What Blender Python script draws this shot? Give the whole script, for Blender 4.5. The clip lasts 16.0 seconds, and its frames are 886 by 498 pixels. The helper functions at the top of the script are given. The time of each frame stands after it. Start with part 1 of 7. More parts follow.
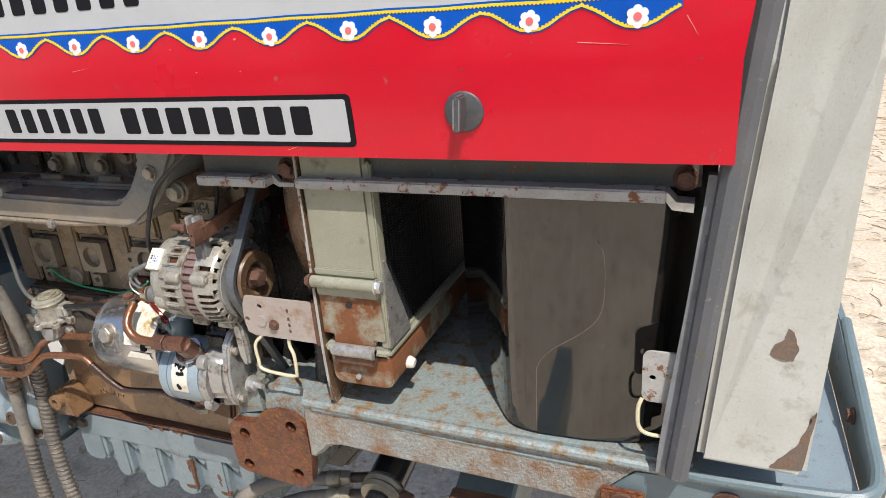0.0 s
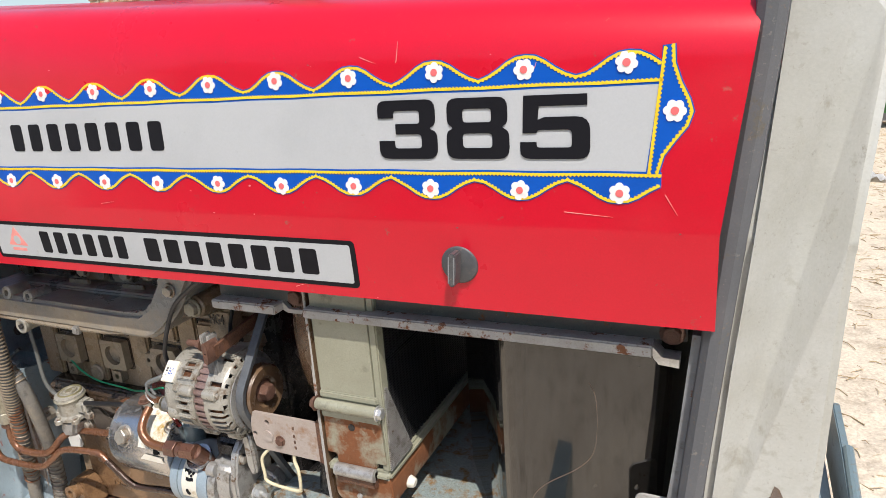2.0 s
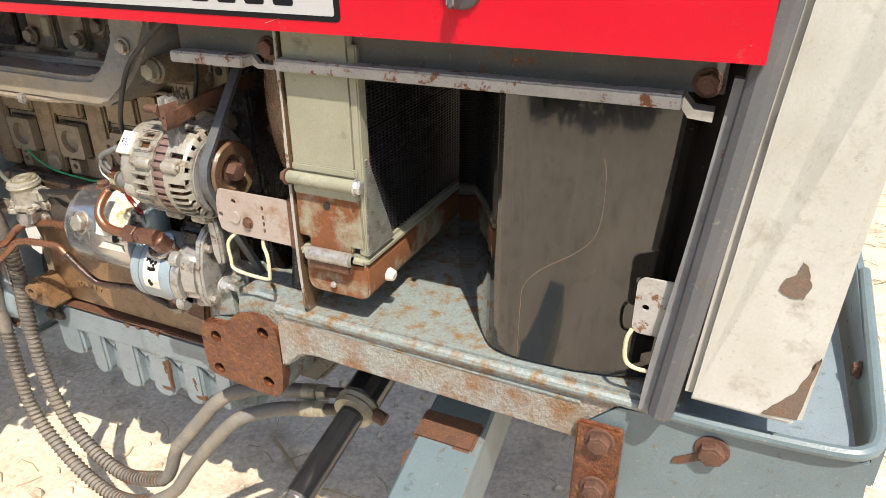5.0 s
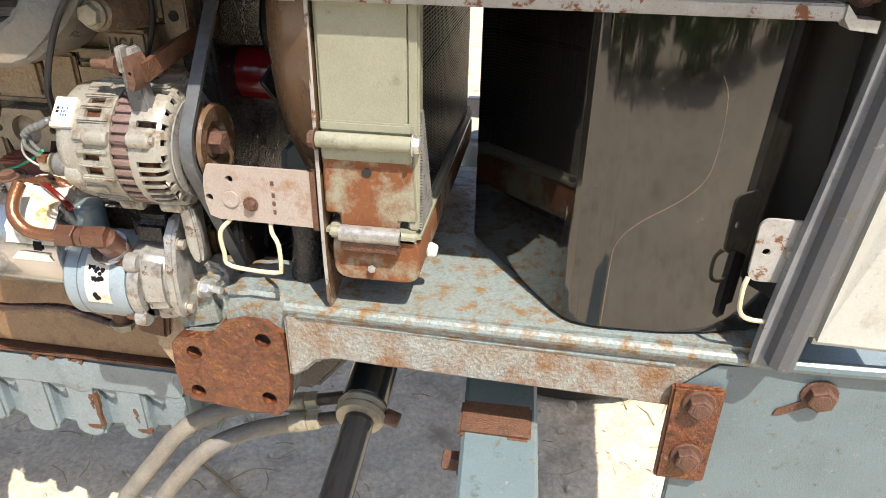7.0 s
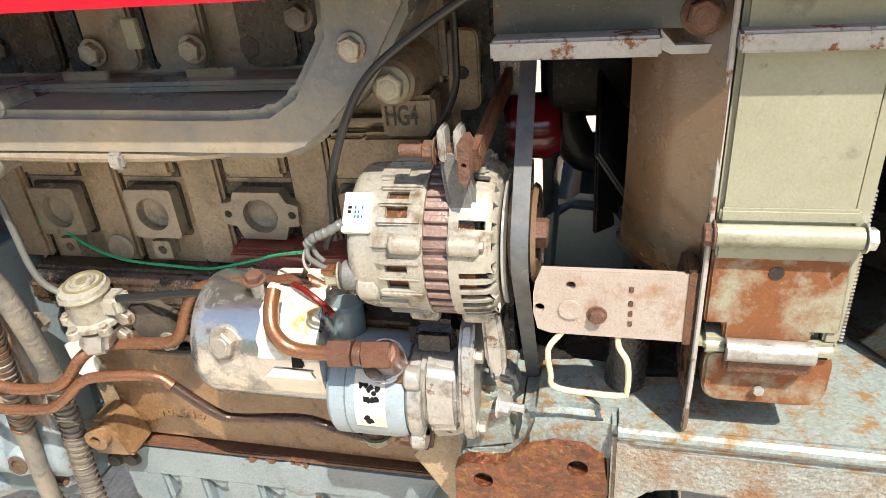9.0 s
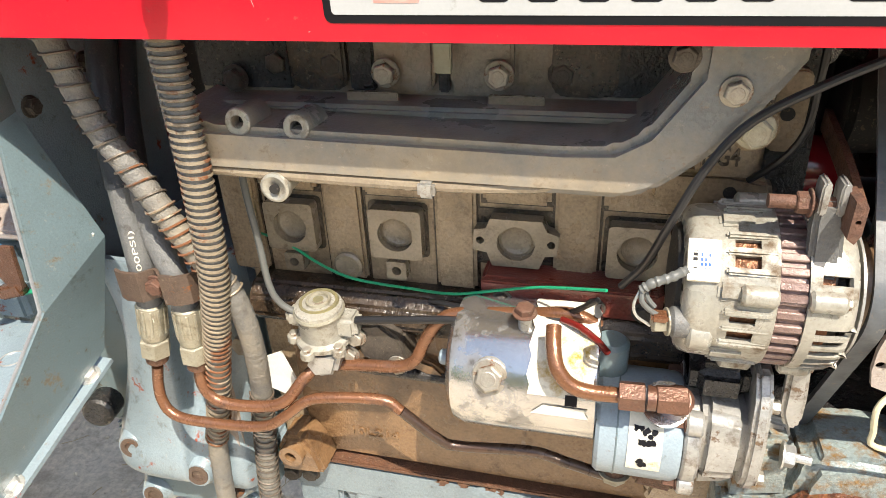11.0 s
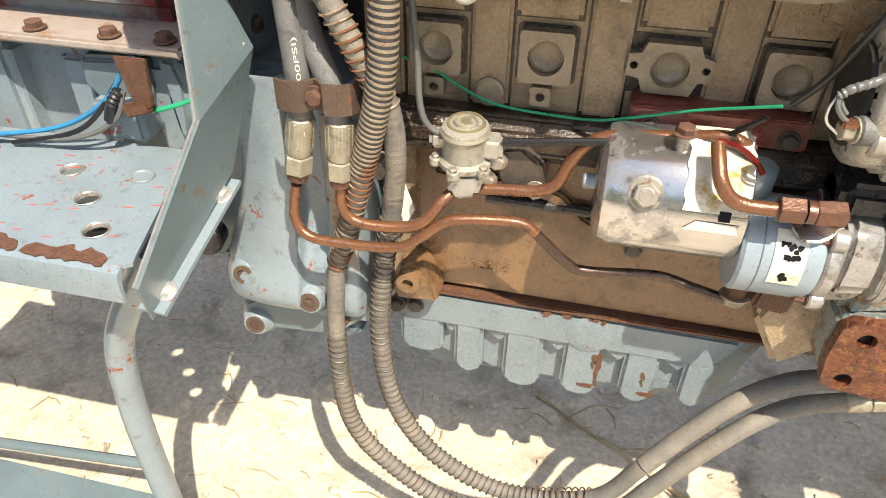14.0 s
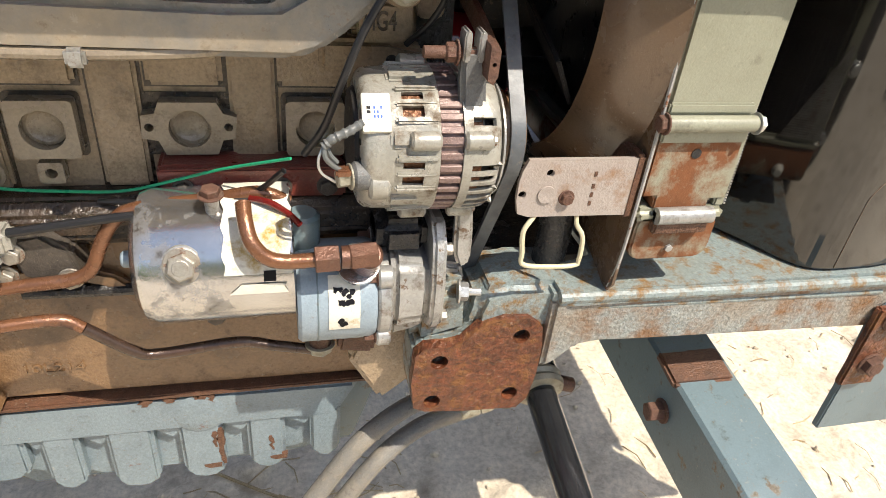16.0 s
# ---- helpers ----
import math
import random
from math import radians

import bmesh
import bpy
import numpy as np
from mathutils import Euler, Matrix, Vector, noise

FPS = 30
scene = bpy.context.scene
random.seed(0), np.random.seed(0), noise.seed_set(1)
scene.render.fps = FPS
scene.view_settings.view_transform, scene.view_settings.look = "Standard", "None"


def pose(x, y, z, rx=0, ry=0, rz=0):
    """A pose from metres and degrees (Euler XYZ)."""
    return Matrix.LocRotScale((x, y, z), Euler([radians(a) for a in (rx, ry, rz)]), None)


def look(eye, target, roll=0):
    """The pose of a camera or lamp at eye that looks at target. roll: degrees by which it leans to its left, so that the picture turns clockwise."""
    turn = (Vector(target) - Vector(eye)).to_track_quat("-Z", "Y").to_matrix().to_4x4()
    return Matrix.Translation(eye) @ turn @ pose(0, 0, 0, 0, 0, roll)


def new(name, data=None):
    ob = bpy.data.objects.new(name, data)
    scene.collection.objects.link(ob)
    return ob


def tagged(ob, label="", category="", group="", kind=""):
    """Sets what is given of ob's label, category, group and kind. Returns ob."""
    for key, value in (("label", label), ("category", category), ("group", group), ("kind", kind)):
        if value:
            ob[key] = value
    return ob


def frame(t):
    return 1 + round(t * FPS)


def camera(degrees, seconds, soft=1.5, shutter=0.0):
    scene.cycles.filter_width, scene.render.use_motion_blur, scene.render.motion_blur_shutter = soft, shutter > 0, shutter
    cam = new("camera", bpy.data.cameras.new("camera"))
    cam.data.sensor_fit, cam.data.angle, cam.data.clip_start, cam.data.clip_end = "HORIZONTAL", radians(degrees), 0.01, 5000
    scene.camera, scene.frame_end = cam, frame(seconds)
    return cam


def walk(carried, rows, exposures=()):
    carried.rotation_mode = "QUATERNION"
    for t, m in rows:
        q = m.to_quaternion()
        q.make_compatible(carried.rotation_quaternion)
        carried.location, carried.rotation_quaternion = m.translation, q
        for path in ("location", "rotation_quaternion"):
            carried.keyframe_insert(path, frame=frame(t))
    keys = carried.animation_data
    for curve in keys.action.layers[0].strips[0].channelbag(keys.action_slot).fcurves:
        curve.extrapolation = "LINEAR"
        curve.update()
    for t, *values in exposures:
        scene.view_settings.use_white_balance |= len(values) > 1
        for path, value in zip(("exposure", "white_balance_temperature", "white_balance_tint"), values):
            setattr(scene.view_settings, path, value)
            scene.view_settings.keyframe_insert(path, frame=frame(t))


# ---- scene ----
cam = camera(66.6, 16.0, soft=0.7)
PATH = [
    (0, (0.459, -0.74, 1.5), (-0.262, 0.98, 0.778), -4.5),
    (0.5, (0.469, -0.722, 1.576), (-0.323, 1.052, 1.104), -4.9),
    (1, (0.491, -0.718, 1.609), (-0.223, 1.074, 1.079), -5.0),
    (1.5, (0.502, -0.725, 1.611), (-0.248, 1.064, 1.121), -4.4),
    (2, (0.497, -0.725, 1.614), (-0.301, 1.016, 1.039), -4.1),
    (2.5, (0.495, -0.726, 1.592), (-0.339, 0.945, 0.876), -4.4),
    (3, (0.492, -0.727, 1.571), (-0.343, 0.895, 0.751), -4.6),
    (3.5, (0.485, -0.723, 1.54), (-0.331, 0.856, 0.622), -3.6),
    (4, (0.48, -0.717, 1.494), (-0.286, 0.931, 0.658), -1.2),
    (4.5, (0.483, -0.713, 1.452), (-0.321, 0.92, 0.623), -0.6),
    (5, (0.469, -0.678, 1.432), (-0.266, 0.957, 0.545), -0.3),
    (5.2, (0.465, -0.666, 1.423), (-0.284, 0.948, 0.508), -1.4),
    (7.3, (0.135, -0.644, 1.356), (-0.08, 1.113, 0.425), 1.8),
    (7.5, (0.114, -0.647, 1.367), (-0.108, 1.173, 0.568), 2.6),
    (8, (0.056, -0.598, 1.386), (-0.133, 1.252, 0.649), 0.7),
    (8.5, (-0.057, -0.534, 1.387), (-0.304, 1.225, 0.467), -1.7),
    (9, (-0.137, -0.487, 1.38), (-0.576, 1.212, 0.421), -5.1),
    (9.5, (-0.193, -0.497, 1.379), (-0.75, 1.136, 0.367), -4.1),
    (9.7, (-0.219, -0.515, 1.378), (-0.815, 1.115, 0.383), -4.0),
    (12, (-0.516, -0.507, 1.464), (-0.696, 1.245, 0.518), -0.4),
    (12.5, (-0.532, -0.518, 1.47), (-0.599, 1.264, 0.563), 0.5),
    (13, (-0.553, -0.561, 1.41), (-0.709, 1.157, 0.398), 1.6),
    (13.5, (-0.585, -0.603, 1.376), (-0.872, 1.016, 0.236), 1.6),
    (14, (-0.591, -0.624, 1.359), (-0.937, 0.928, 0.145), 0.8),
    (14.5, (-0.563, -0.611, 1.354), (-0.84, 0.934, 0.115), -0.5),
    (15, (-0.522, -0.594, 1.353), (-0.635, 0.958, 0.096), -0.5),
    (15.5, (-0.455, -0.57, 1.363), (-0.265, 1.02, 0.165), 2.0),
    (16, (-0.416, -0.555, 1.37), (0.045, 1.051, 0.27), 6.3),
]
walk(cam, [(t, look(eye, target, roll)) for t, eye, target, roll in PATH],
     exposures=[(0, 0.14, 6450, 12), (2.5, 0.17, 6500, 12), (4, 0.43, 6900, 12), (5, 0.54, 7050, 12), (7.5, 0.82, 6900, 11), (8.1, 0.96, 6950, 11), (8.6, 0.90, 7050, 10), (9.7, 0.93, 7050, 9), (12, 0.88, 7100, 9), (13.5, 0.86, 7400, 10), (14.5, 0.62, 7350, 10), (16, 0.50, 6950, 10)])

# ---------------------------------------------------------------- light
world = bpy.data.worlds.new("sky")
scene.world = world
world.use_nodes = True
wn = world.node_tree
sky = wn.nodes.new("ShaderNodeTexSky")
sky.sky_type = "NISHITA"
sky.sun_disc = False
SUN_FROM = Vector((0.36, -0.50, 1.0)).normalized()
sky.sun_elevation = math.asin(SUN_FROM.z)
sky.sun_rotation = math.atan2(SUN_FROM.x, SUN_FROM.y)
sky.air_density, sky.dust_density = 1.0, 1.6
wn.links.new(sky.outputs[0], wn.nodes["Background"].inputs[0])
wn.nodes["Background"].inputs[1].default_value = 0.148
sun_data = bpy.data.lights.new("sun", "SUN")
sun_data.energy, sun_data.angle, sun_data.color = 4.5, radians(0.55), (1.0, 0.95, 0.87)
sun = new("sun", sun_data)
sun.matrix_world = look(SUN_FROM * 20, (0, 0, 0))


# ---------------------------------------------------------------- materials
def surface(name, base, second=None, scale=30.0, mix=0.5, rough=0.6, metal=0.0, bump=0.15, fine=400.0,
            stain=None, stain_scale=12.0, stain_cover=0.0, stain_rough=0.85, coat=0.0, rough_var=0.12, per_piece=0.0, seed=0.0, stain_soft=0.05,
            grime=0.35, amp=None, spec=0.5, fleck=None, coat_rough=0.14):
    """A painted, cast or worn surface: two tones at a large scale, grain at a fine one, and patches of a second matter."""
    m = bpy.data.materials.new(name)
    m.use_nodes = True
    nt = m.node_tree
    N, L = nt.nodes, nt.links
    b = N["Principled BSDF"]
    tc = N.new("ShaderNodeTexCoord")
    mp = N.new("ShaderNodeMapping")
    mp.inputs["Location"].default_value = (seed, seed * 0.7, seed * 1.3)
    L.new(tc.outputs["Object"], mp.inputs[0])

    def tex(s, detail=5.0, r=0.6):
        n = N.new("ShaderNodeTexNoise")
        n.inputs["Scale"].default_value, n.inputs["Detail"].default_value, n.inputs["Roughness"].default_value = s, detail, r
        L.new(mp.outputs[0], n.inputs["Vector"])
        return n.outputs[0]

    def ramp(v, lo, hi):
        n = N.new("ShaderNodeMapRange")
        n.inputs["From Min"].default_value, n.inputs["From Max"].default_value = lo, hi
        L.new(v, n.inputs["Value"])
        return n.outputs[0]

    def blend(f, a, c):
        n = N.new("ShaderNodeMix")
        n.data_type = "RGBA"
        L.new(f, n.inputs["Factor"])
        for k, v in ((6, a), (7, c)):
            if isinstance(v, tuple):
                n.inputs[k].default_value = (*v, 1)
            else:
                L.new(v, n.inputs[k])
        return n.outputs[2]

    second = second or tuple(c * 0.72 for c in base)
    broad, grain = tex(scale), tex(fine, 3.0)
    col = blend(ramp(broad, 0.62 - 0.4 * mix, 0.98 - 0.4 * mix), base, second)
    g = N.new("ShaderNodeMix")
    g.data_type, g.blend_type = "RGBA", "MULTIPLY"
    g.inputs["Factor"].default_value = 1.0
    L.new(col, g.inputs[6])
    gr = N.new("ShaderNodeMapRange")
    amp = min(0.26, 0.02 + bump * 0.4) if amp is None else amp
    gr.inputs["To Min"].default_value, gr.inputs["To Max"].default_value = 1 - amp, 1 + amp
    gr.inputs["From Min"].default_value, gr.inputs["From Max"].default_value = 0.30, 0.70
    L.new(grain, gr.inputs["Value"])
    L.new(gr.outputs[0], g.inputs[7])
    col = g.outputs[2]
    rv = N.new("ShaderNodeMapRange")
    rv.inputs["To Min"].default_value, rv.inputs["To Max"].default_value = max(0.03, rough - rough_var), min(1, rough + rough_var)
    L.new(broad, rv.inputs["Value"])
    rough_out = rv.outputs[0]
    if stain:
        edge = 0.66 - 0.42 * stain_cover
        f = ramp(tex(stain_scale, 9.0, 0.68), edge, edge + stain_soft)
        tone = blend(tex(stain_scale * 9, 4.0), stain, tuple(c * 0.5 for c in stain))
        col = blend(f, col, tone)
        sr = N.new("ShaderNodeMix")
        L.new(f, sr.inputs[0])
        L.new(rough_out, sr.inputs[2])
        sr.inputs[3].default_value = stain_rough
        rough_out = sr.outputs[0]
        if metal:
            mm = N.new("ShaderNodeMapRange")
            mm.inputs["To Min"].default_value, mm.inputs["To Max"].default_value = metal, 0.0
            L.new(f, mm.inputs["Value"])
            L.new(mm.outputs[0], b.inputs["Metallic"])
    if per_piece:
        oi = N.new("ShaderNodeObjectInfo")
        pr = N.new("ShaderNodeMapRange")
        pr.inputs["To Min"].default_value, pr.inputs["To Max"].default_value = 1 - per_piece, 1 + per_piece
        L.new(oi.outputs["Random"], pr.inputs["Value"])
        pm = N.new("ShaderNodeMix")
        pm.data_type, pm.blend_type = "RGBA", "MULTIPLY"
        pm.inputs["Factor"].default_value = 1.0
        L.new(col, pm.inputs[6])
        L.new(pr.outputs[0], pm.inputs[7])
        col = pm.outputs[2]
    if grime:
        edge = 0.70 - 0.30 * grime
        f = ramp(tex(48.0, 9.0, 0.72), edge, edge + 0.16)
        scaled = N.new("ShaderNodeMath")
        scaled.operation = "MULTIPLY"
        scaled.inputs[1].default_value = 0.8
        L.new(f, scaled.inputs[0])
        gm = N.new("ShaderNodeMix")
        gm.data_type, gm.blend_type = "RGBA", "MULTIPLY"
        L.new(scaled.outputs[0], gm.inputs["Factor"])
        L.new(col, gm.inputs[6])
        gm.inputs[7].default_value = (0.36, 0.29, 0.22, 1)
        col = gm.outputs[2]
    fleck = (0.5 if grime else 0.0) if fleck is None else fleck
    if fleck:
        for sc, lo, tone, k in ((210.0, 0.60, (0.20, 0.14, 0.09), 0.85), (150.0, 0.63, (0.50, 0.43, 0.33), 0.45)):
            f = ramp(tex(sc, 3.0, 0.7), lo, lo + 0.05)
            area = ramp(tex(sc * 0.13, 4.0), 0.42, 0.60)
            both = N.new("ShaderNodeMath")
            both.operation = "MULTIPLY"
            L.new(f, both.inputs[0])
            L.new(area, both.inputs[1])
            sc2 = N.new("ShaderNodeMath")
            sc2.operation = "MULTIPLY"
            sc2.inputs[1].default_value = k * fleck
            L.new(both.outputs[0], sc2.inputs[0])
            fm = N.new("ShaderNodeMix")
            fm.data_type = "RGBA"
            L.new(sc2.outputs[0], fm.inputs["Factor"])
            L.new(col, fm.inputs[6])
            fm.inputs[7].default_value = (*tone, 1)
            col = fm.outputs[2]
    L.new(col, b.inputs["Base Color"])
    L.new(rough_out, b.inputs["Roughness"])
    if not (stain and metal):
        b.inputs["Metallic"].default_value = metal
    b.inputs["Specular IOR Level"].default_value = spec
    b.inputs["Coat Weight"].default_value = coat
    b.inputs["Coat Roughness"].default_value = coat_rough
    if bump:
        bn = N.new("ShaderNodeBump")
        bn.inputs["Strength"].default_value, bn.inputs["Distance"].default_value = bump, 0.004
        add = N.new("ShaderNodeMath")
        L.new(grain, add.inputs[0])
        L.new(broad, add.inputs[1])
        L.new(add.outputs[0], bn.inputs["Height"])
        L.new(bn.outputs[0], b.inputs["Normal"])
    return m


RUST = (0.24, 0.095, 0.04)
DIRT = (0.30, 0.22, 0.14)
red_paint = surface("red_paint", (0.58, 0.004, 0.022), (0.52, 0.004, 0.018), 6, 0.4, 0.30, bump=0.03, fine=500, stain=(0.50, 0.10, 0.08), stain_scale=55, stain_cover=0.03, grime=0.1, spec=0.35, coat=0.3, coat_rough=0.08, fleck=0.05)
label_silver = surface("label_silver", (0.46, 0.475, 0.485), (0.41, 0.425, 0.435), 8, 0.4, 0.40, bump=0.01, grime=0.1, spec=0.3, fleck=0.05)
ink = surface("black_ink", (0.010, 0.010, 0.013), None, 30, 0.4, 0.5, bump=0.01, grime=0, spec=0.15)
sticker_blue = surface("sticker_blue", (0.002, 0.085, 0.46), (0.002, 0.065, 0.36), 20, 0.4, 0.4, bump=0.01, grime=0, spec=0.25)
sticker_yellow = surface("sticker_yellow", (0.80, 0.56, 0.03), None, 40, 0.3, 0.4, bump=0.01, grime=0, spec=0.25)
sticker_white = surface("sticker_white", (0.78, 0.78, 0.76), None, 40, 0.2, 0.4, bump=0.01, grime=0, spec=0.25)
sticker_pink = surface("sticker_pink", (0.75, 0.16, 0.16), None, 40, 0.3, 0.4, bump=0.01, grime=0, spec=0.25)
salmon = surface("salmon", (0.80, 0.28, 0.25), (0.78, 0.40, 0.36), 60, 0.5, 0.45, bump=0.01, grime=0, spec=0.25)
salmon_red = surface("fleck_red", (0.55, 0.10, 0.07), (0.42, 0.06, 0.04), 60, 0.5, 0.5, bump=0.05, grime=0.2)
nose_paint = surface("nose_paint", (0.49, 0.495, 0.46), (0.37, 0.36, 0.31), 5, 0.5, 0.30, bump=0.05, fine=300, coat=0.5, stain=(0.30, 0.25, 0.17), stain_scale=16, stain_cover=0.20, stain_soft=0.22, grime=0.3, fleck=0.3, amp=0.04, coat_rough=0.2)
bare_patch = surface("bare_patch", (0.16, 0.12, 0.095), (0.20, 0.12, 0.07), 60, 0.5, 0.75, bump=0.3)
rubber = surface("rubber", (0.10, 0.103, 0.11), (0.125, 0.125, 0.13), 20, 0.4, 0.7, bump=0.08, stain=(0.16, 0.145, 0.12), stain_scale=25, stain_cover=0.15, grime=0.15)
strip_grey = surface("strip_grey", (0.22, 0.23, 0.24), (0.16, 0.16, 0.17), 25, 0.5, 0.55, bump=0.1, stain=RUST, stain_scale=40, stain_cover=0.08)
rail_grey = surface("rail_grey", (0.095, 0.10, 0.095), (0.065, 0.063, 0.056), 18, 0.5, 0.5, bump=0.15, stain=RUST, stain_scale=35, stain_cover=0.12)
lip_grey = surface("lip_grey", (0.40, 0.39, 0.37), (0.30, 0.28, 0.25), 30, 0.5, 0.55, bump=0.15, stain=RUST, stain_scale=45, stain_cover=0.22)
frame_blue = surface("frame_blue", (0.235, 0.285, 0.285), (0.22, 0.235, 0.205), 12, 0.5, 0.36, bump=0.45, fine=240, stain=(0.29, 0.165, 0.06), stain_scale=46, stain_cover=0.40, stain_soft=0.14, grime=0.35, rough_var=0.25, fleck=1.0, coat=0.3)
frame_web = surface("frame_web", (0.29, 0.31, 0.295), (0.27, 0.19, 0.12), 9, 0.5, 0.36, bump=0.7, fine=220, stain=(0.30, 0.135, 0.045), stain_scale=16, stain_cover=0.46, stain_soft=0.18, grime=0.4, rough_var=0.25, fleck=1.0, seed=1.7, coat=0.25)
pan_blue = surface("pan_blue", (0.205, 0.262, 0.29), (0.165, 0.21, 0.235), 12, 0.5, 0.36, bump=0.3, fine=260, stain=(0.26, 0.10, 0.05), stain_scale=13, stain_cover=0.05, grime=0.35, coat=0.25)
overspray = surface("overspray_blue", (0.20, 0.25, 0.28), (0.16, 0.19, 0.21), 9, 0.5, 0.34, bump=0.25, coat=0.3, stain=(0.22, 0.022, 0.022), stain_scale=5, stain_cover=0.46, stain_soft=0.12, stain_rough=0.35, grime=0.5, fleck=0.5)
step_blue = surface("step_blue", (0.225, 0.285, 0.32), (0.18, 0.23, 0.26), 9, 0.5, 0.32, bump=0.2, coat=0.3, stain=(0.36, 0.09, 0.05), stain_scale=30, grime=0.45, stain_cover=0.10, fleck=0.5)
clear_blue = surface("clear_blue", (0.14, 0.195, 0.215), (0.11, 0.15, 0.165), 9, 0.5, 0.34, bump=0.12, coat=0.2, stain=(0.26, 0.22, 0.17), stain_scale=24, stain_cover=0.10, grime=0.4)
rust_plate = surface("rust_plate", (0.150, 0.046, 0.020), (0.060, 0.022, 0.012), 40, 0.5, 0.36, bump=1.0, fine=150, amp=0.5, stain=(0.26, 0.105, 0.032), stain_scale=60, stain_cover=0.34, stain_soft=0.10, fleck=0.7, grime=0.55, coat=0.15, coat_rough=0.25)
knob_grey = surface("knob_grey", (0.060, 0.062, 0.068), (0.10, 0.10, 0.10), 60, 0.5, 0.45, bump=0.1)
rust_iron = surface("rust_iron", (0.135, 0.062, 0.035), (0.075, 0.038, 0.024), 70, 0.5, 0.5, bump=0.5, amp=0.3, stain=(0.22, 0.10, 0.045), stain_scale=50, stain_cover=0.14, stain_soft=0.1, fleck=0.4)
worn_plate = surface("worn_plate", (0.38, 0.325, 0.29), (0.32, 0.25, 0.205), 16, 0.5, 0.42, bump=0.25, stain=(0.33, 0.145, 0.035), stain_scale=20, stain_cover=0.30, stain_soft=0.16, grime=0.35, fleck=0.4, amp=0.08, coat=0.3)
cast_brown = surface("cast_brown", (0.345, 0.255, 0.165), (0.235, 0.168, 0.105), 11, 0.5, 0.28, bump=0.35, fine=260, stain=(0.150, 0.105, 0.066), stain_scale=8, stain_cover=0.36, stain_soft=0.2, stain_rough=0.28, grime=0.45, rough_var=0.2, fleck=0.6, coat=0.35, coat_rough=0.22, amp=0.2)
cast_face = surface("cast_face", (0.30, 0.245, 0.175), (0.20, 0.155, 0.11), 30, 0.5, 0.26, bump=0.2, fine=280, grime=0.45, coat=0.4, coat_rough=0.18)
# Dark oil brown, used also for crease shade round the block's bosses.
oil_shade_brown = surface("oil_shade_brown", (0.030, 0.020, 0.013), (0.065, 0.040, 0.023), 40, 0.5, 0.22, bump=0.5, fine=260, grime=0.3, coat=0.4, coat_rough=0.2)
cast_low = surface("cast_low", (0.215, 0.122, 0.060), (0.125, 0.070, 0.036), 9, 0.5, 0.26, bump=0.4, fine=220, stain=(0.090, 0.045, 0.022), stain_scale=9, stain_cover=0.38, stain_soft=0.18, stain_rough=0.26, grime=0.55, rough_var=0.24, fleck=0.4, coat=0.4, coat_rough=0.22, amp=0.16)
# Near-black for oily castings; also colours the shaded gaps on the head.
oily = surface("oily_shade_cast", (0.022, 0.022, 0.024), (0.045, 0.040, 0.036), 25, 0.5, 0.25, bump=0.6, fine=240, grime=0.2, coat=0.2, fleck=0.3)
manifold_paint = surface("manifold_paint", (0.165, 0.18, 0.19), (0.115, 0.122, 0.122), 14, 0.5, 0.24, bump=0.14, fine=260, stain=(0.47, 0.37, 0.245), stain_scale=6, stain_cover=0.66, stain_soft=0.30, stain_rough=0.42, grime=0.4, rough_var=0.2, coat=0.45, coat_rough=0.2, fleck=0.6, amp=0.09)
head_dark = surface("head_dark", (0.25, 0.225, 0.19), (0.27, 0.20, 0.14), 20, 0.5, 0.24, bump=0.4, fine=220, stain=(0.34, 0.25, 0.16), stain_scale=14, stain_cover=0.45, stain_soft=0.14, grime=0.45, fleck=0.5, coat=0.4, amp=0.10)
maroon = surface("maroon", (0.20, 0.042, 0.028), (0.12, 0.032, 0.024), 25, 0.5, 0.30, bump=0.4, coat=0.3)
alu = surface("alu_cast", (0.38, 0.365, 0.32), (0.29, 0.27, 0.22), 30, 0.5, 0.32, metal=0.25, bump=0.16, fine=300, stain=(0.17, 0.115, 0.07), stain_scale=30, stain_cover=0.26, stain_soft=0.12, grime=0.5, rough_var=0.25, fleck=0.5, amp=0.10)
alu_grey = surface("alu_grey", (0.42, 0.415, 0.40), (0.30, 0.29, 0.27), 40, 0.5, 0.32, metal=0.45, bump=0.16, fine=340, stain=(0.20, 0.13, 0.08), stain_scale=50, stain_cover=0.12, grime=0.65, fleck=0.6)
laminate = surface("laminate", (0.26, 0.18, 0.16), (0.17, 0.105, 0.09), 60, 0.5, 0.36, metal=0.2, bump=0.3)
coil_copper = surface("coil_copper", (0.20, 0.085, 0.040), (0.11, 0.05, 0.028), 90, 0.5, 0.35, metal=0.5, bump=0.4, fine=180)
pipe_copper = surface("pipe_copper", (0.215, 0.095, 0.048), (0.14, 0.062, 0.033), 30, 0.5, 0.26, metal=0.4, bump=0.2, stain=(0.10, 0.046, 0.028), stain_scale=24, stain_cover=0.28, stain_soft=0.12, grime=0.4, coat=0.3, fleck=0.15, amp=0.12)
pipe_dark = surface("pipe_dark", (0.060, 0.036, 0.026), (0.095, 0.05, 0.032), 30, 0.5, 0.28, metal=0.3, bump=0.25, grime=0.4, coat=0.3, fleck=0.2)
nut_brown = surface("nut_brown", (0.155, 0.072, 0.046), (0.09, 0.045, 0.032), 60, 0.5, 0.30, metal=0.35, bump=0.25, grime=0.4, coat=0.3, fleck=0.2)
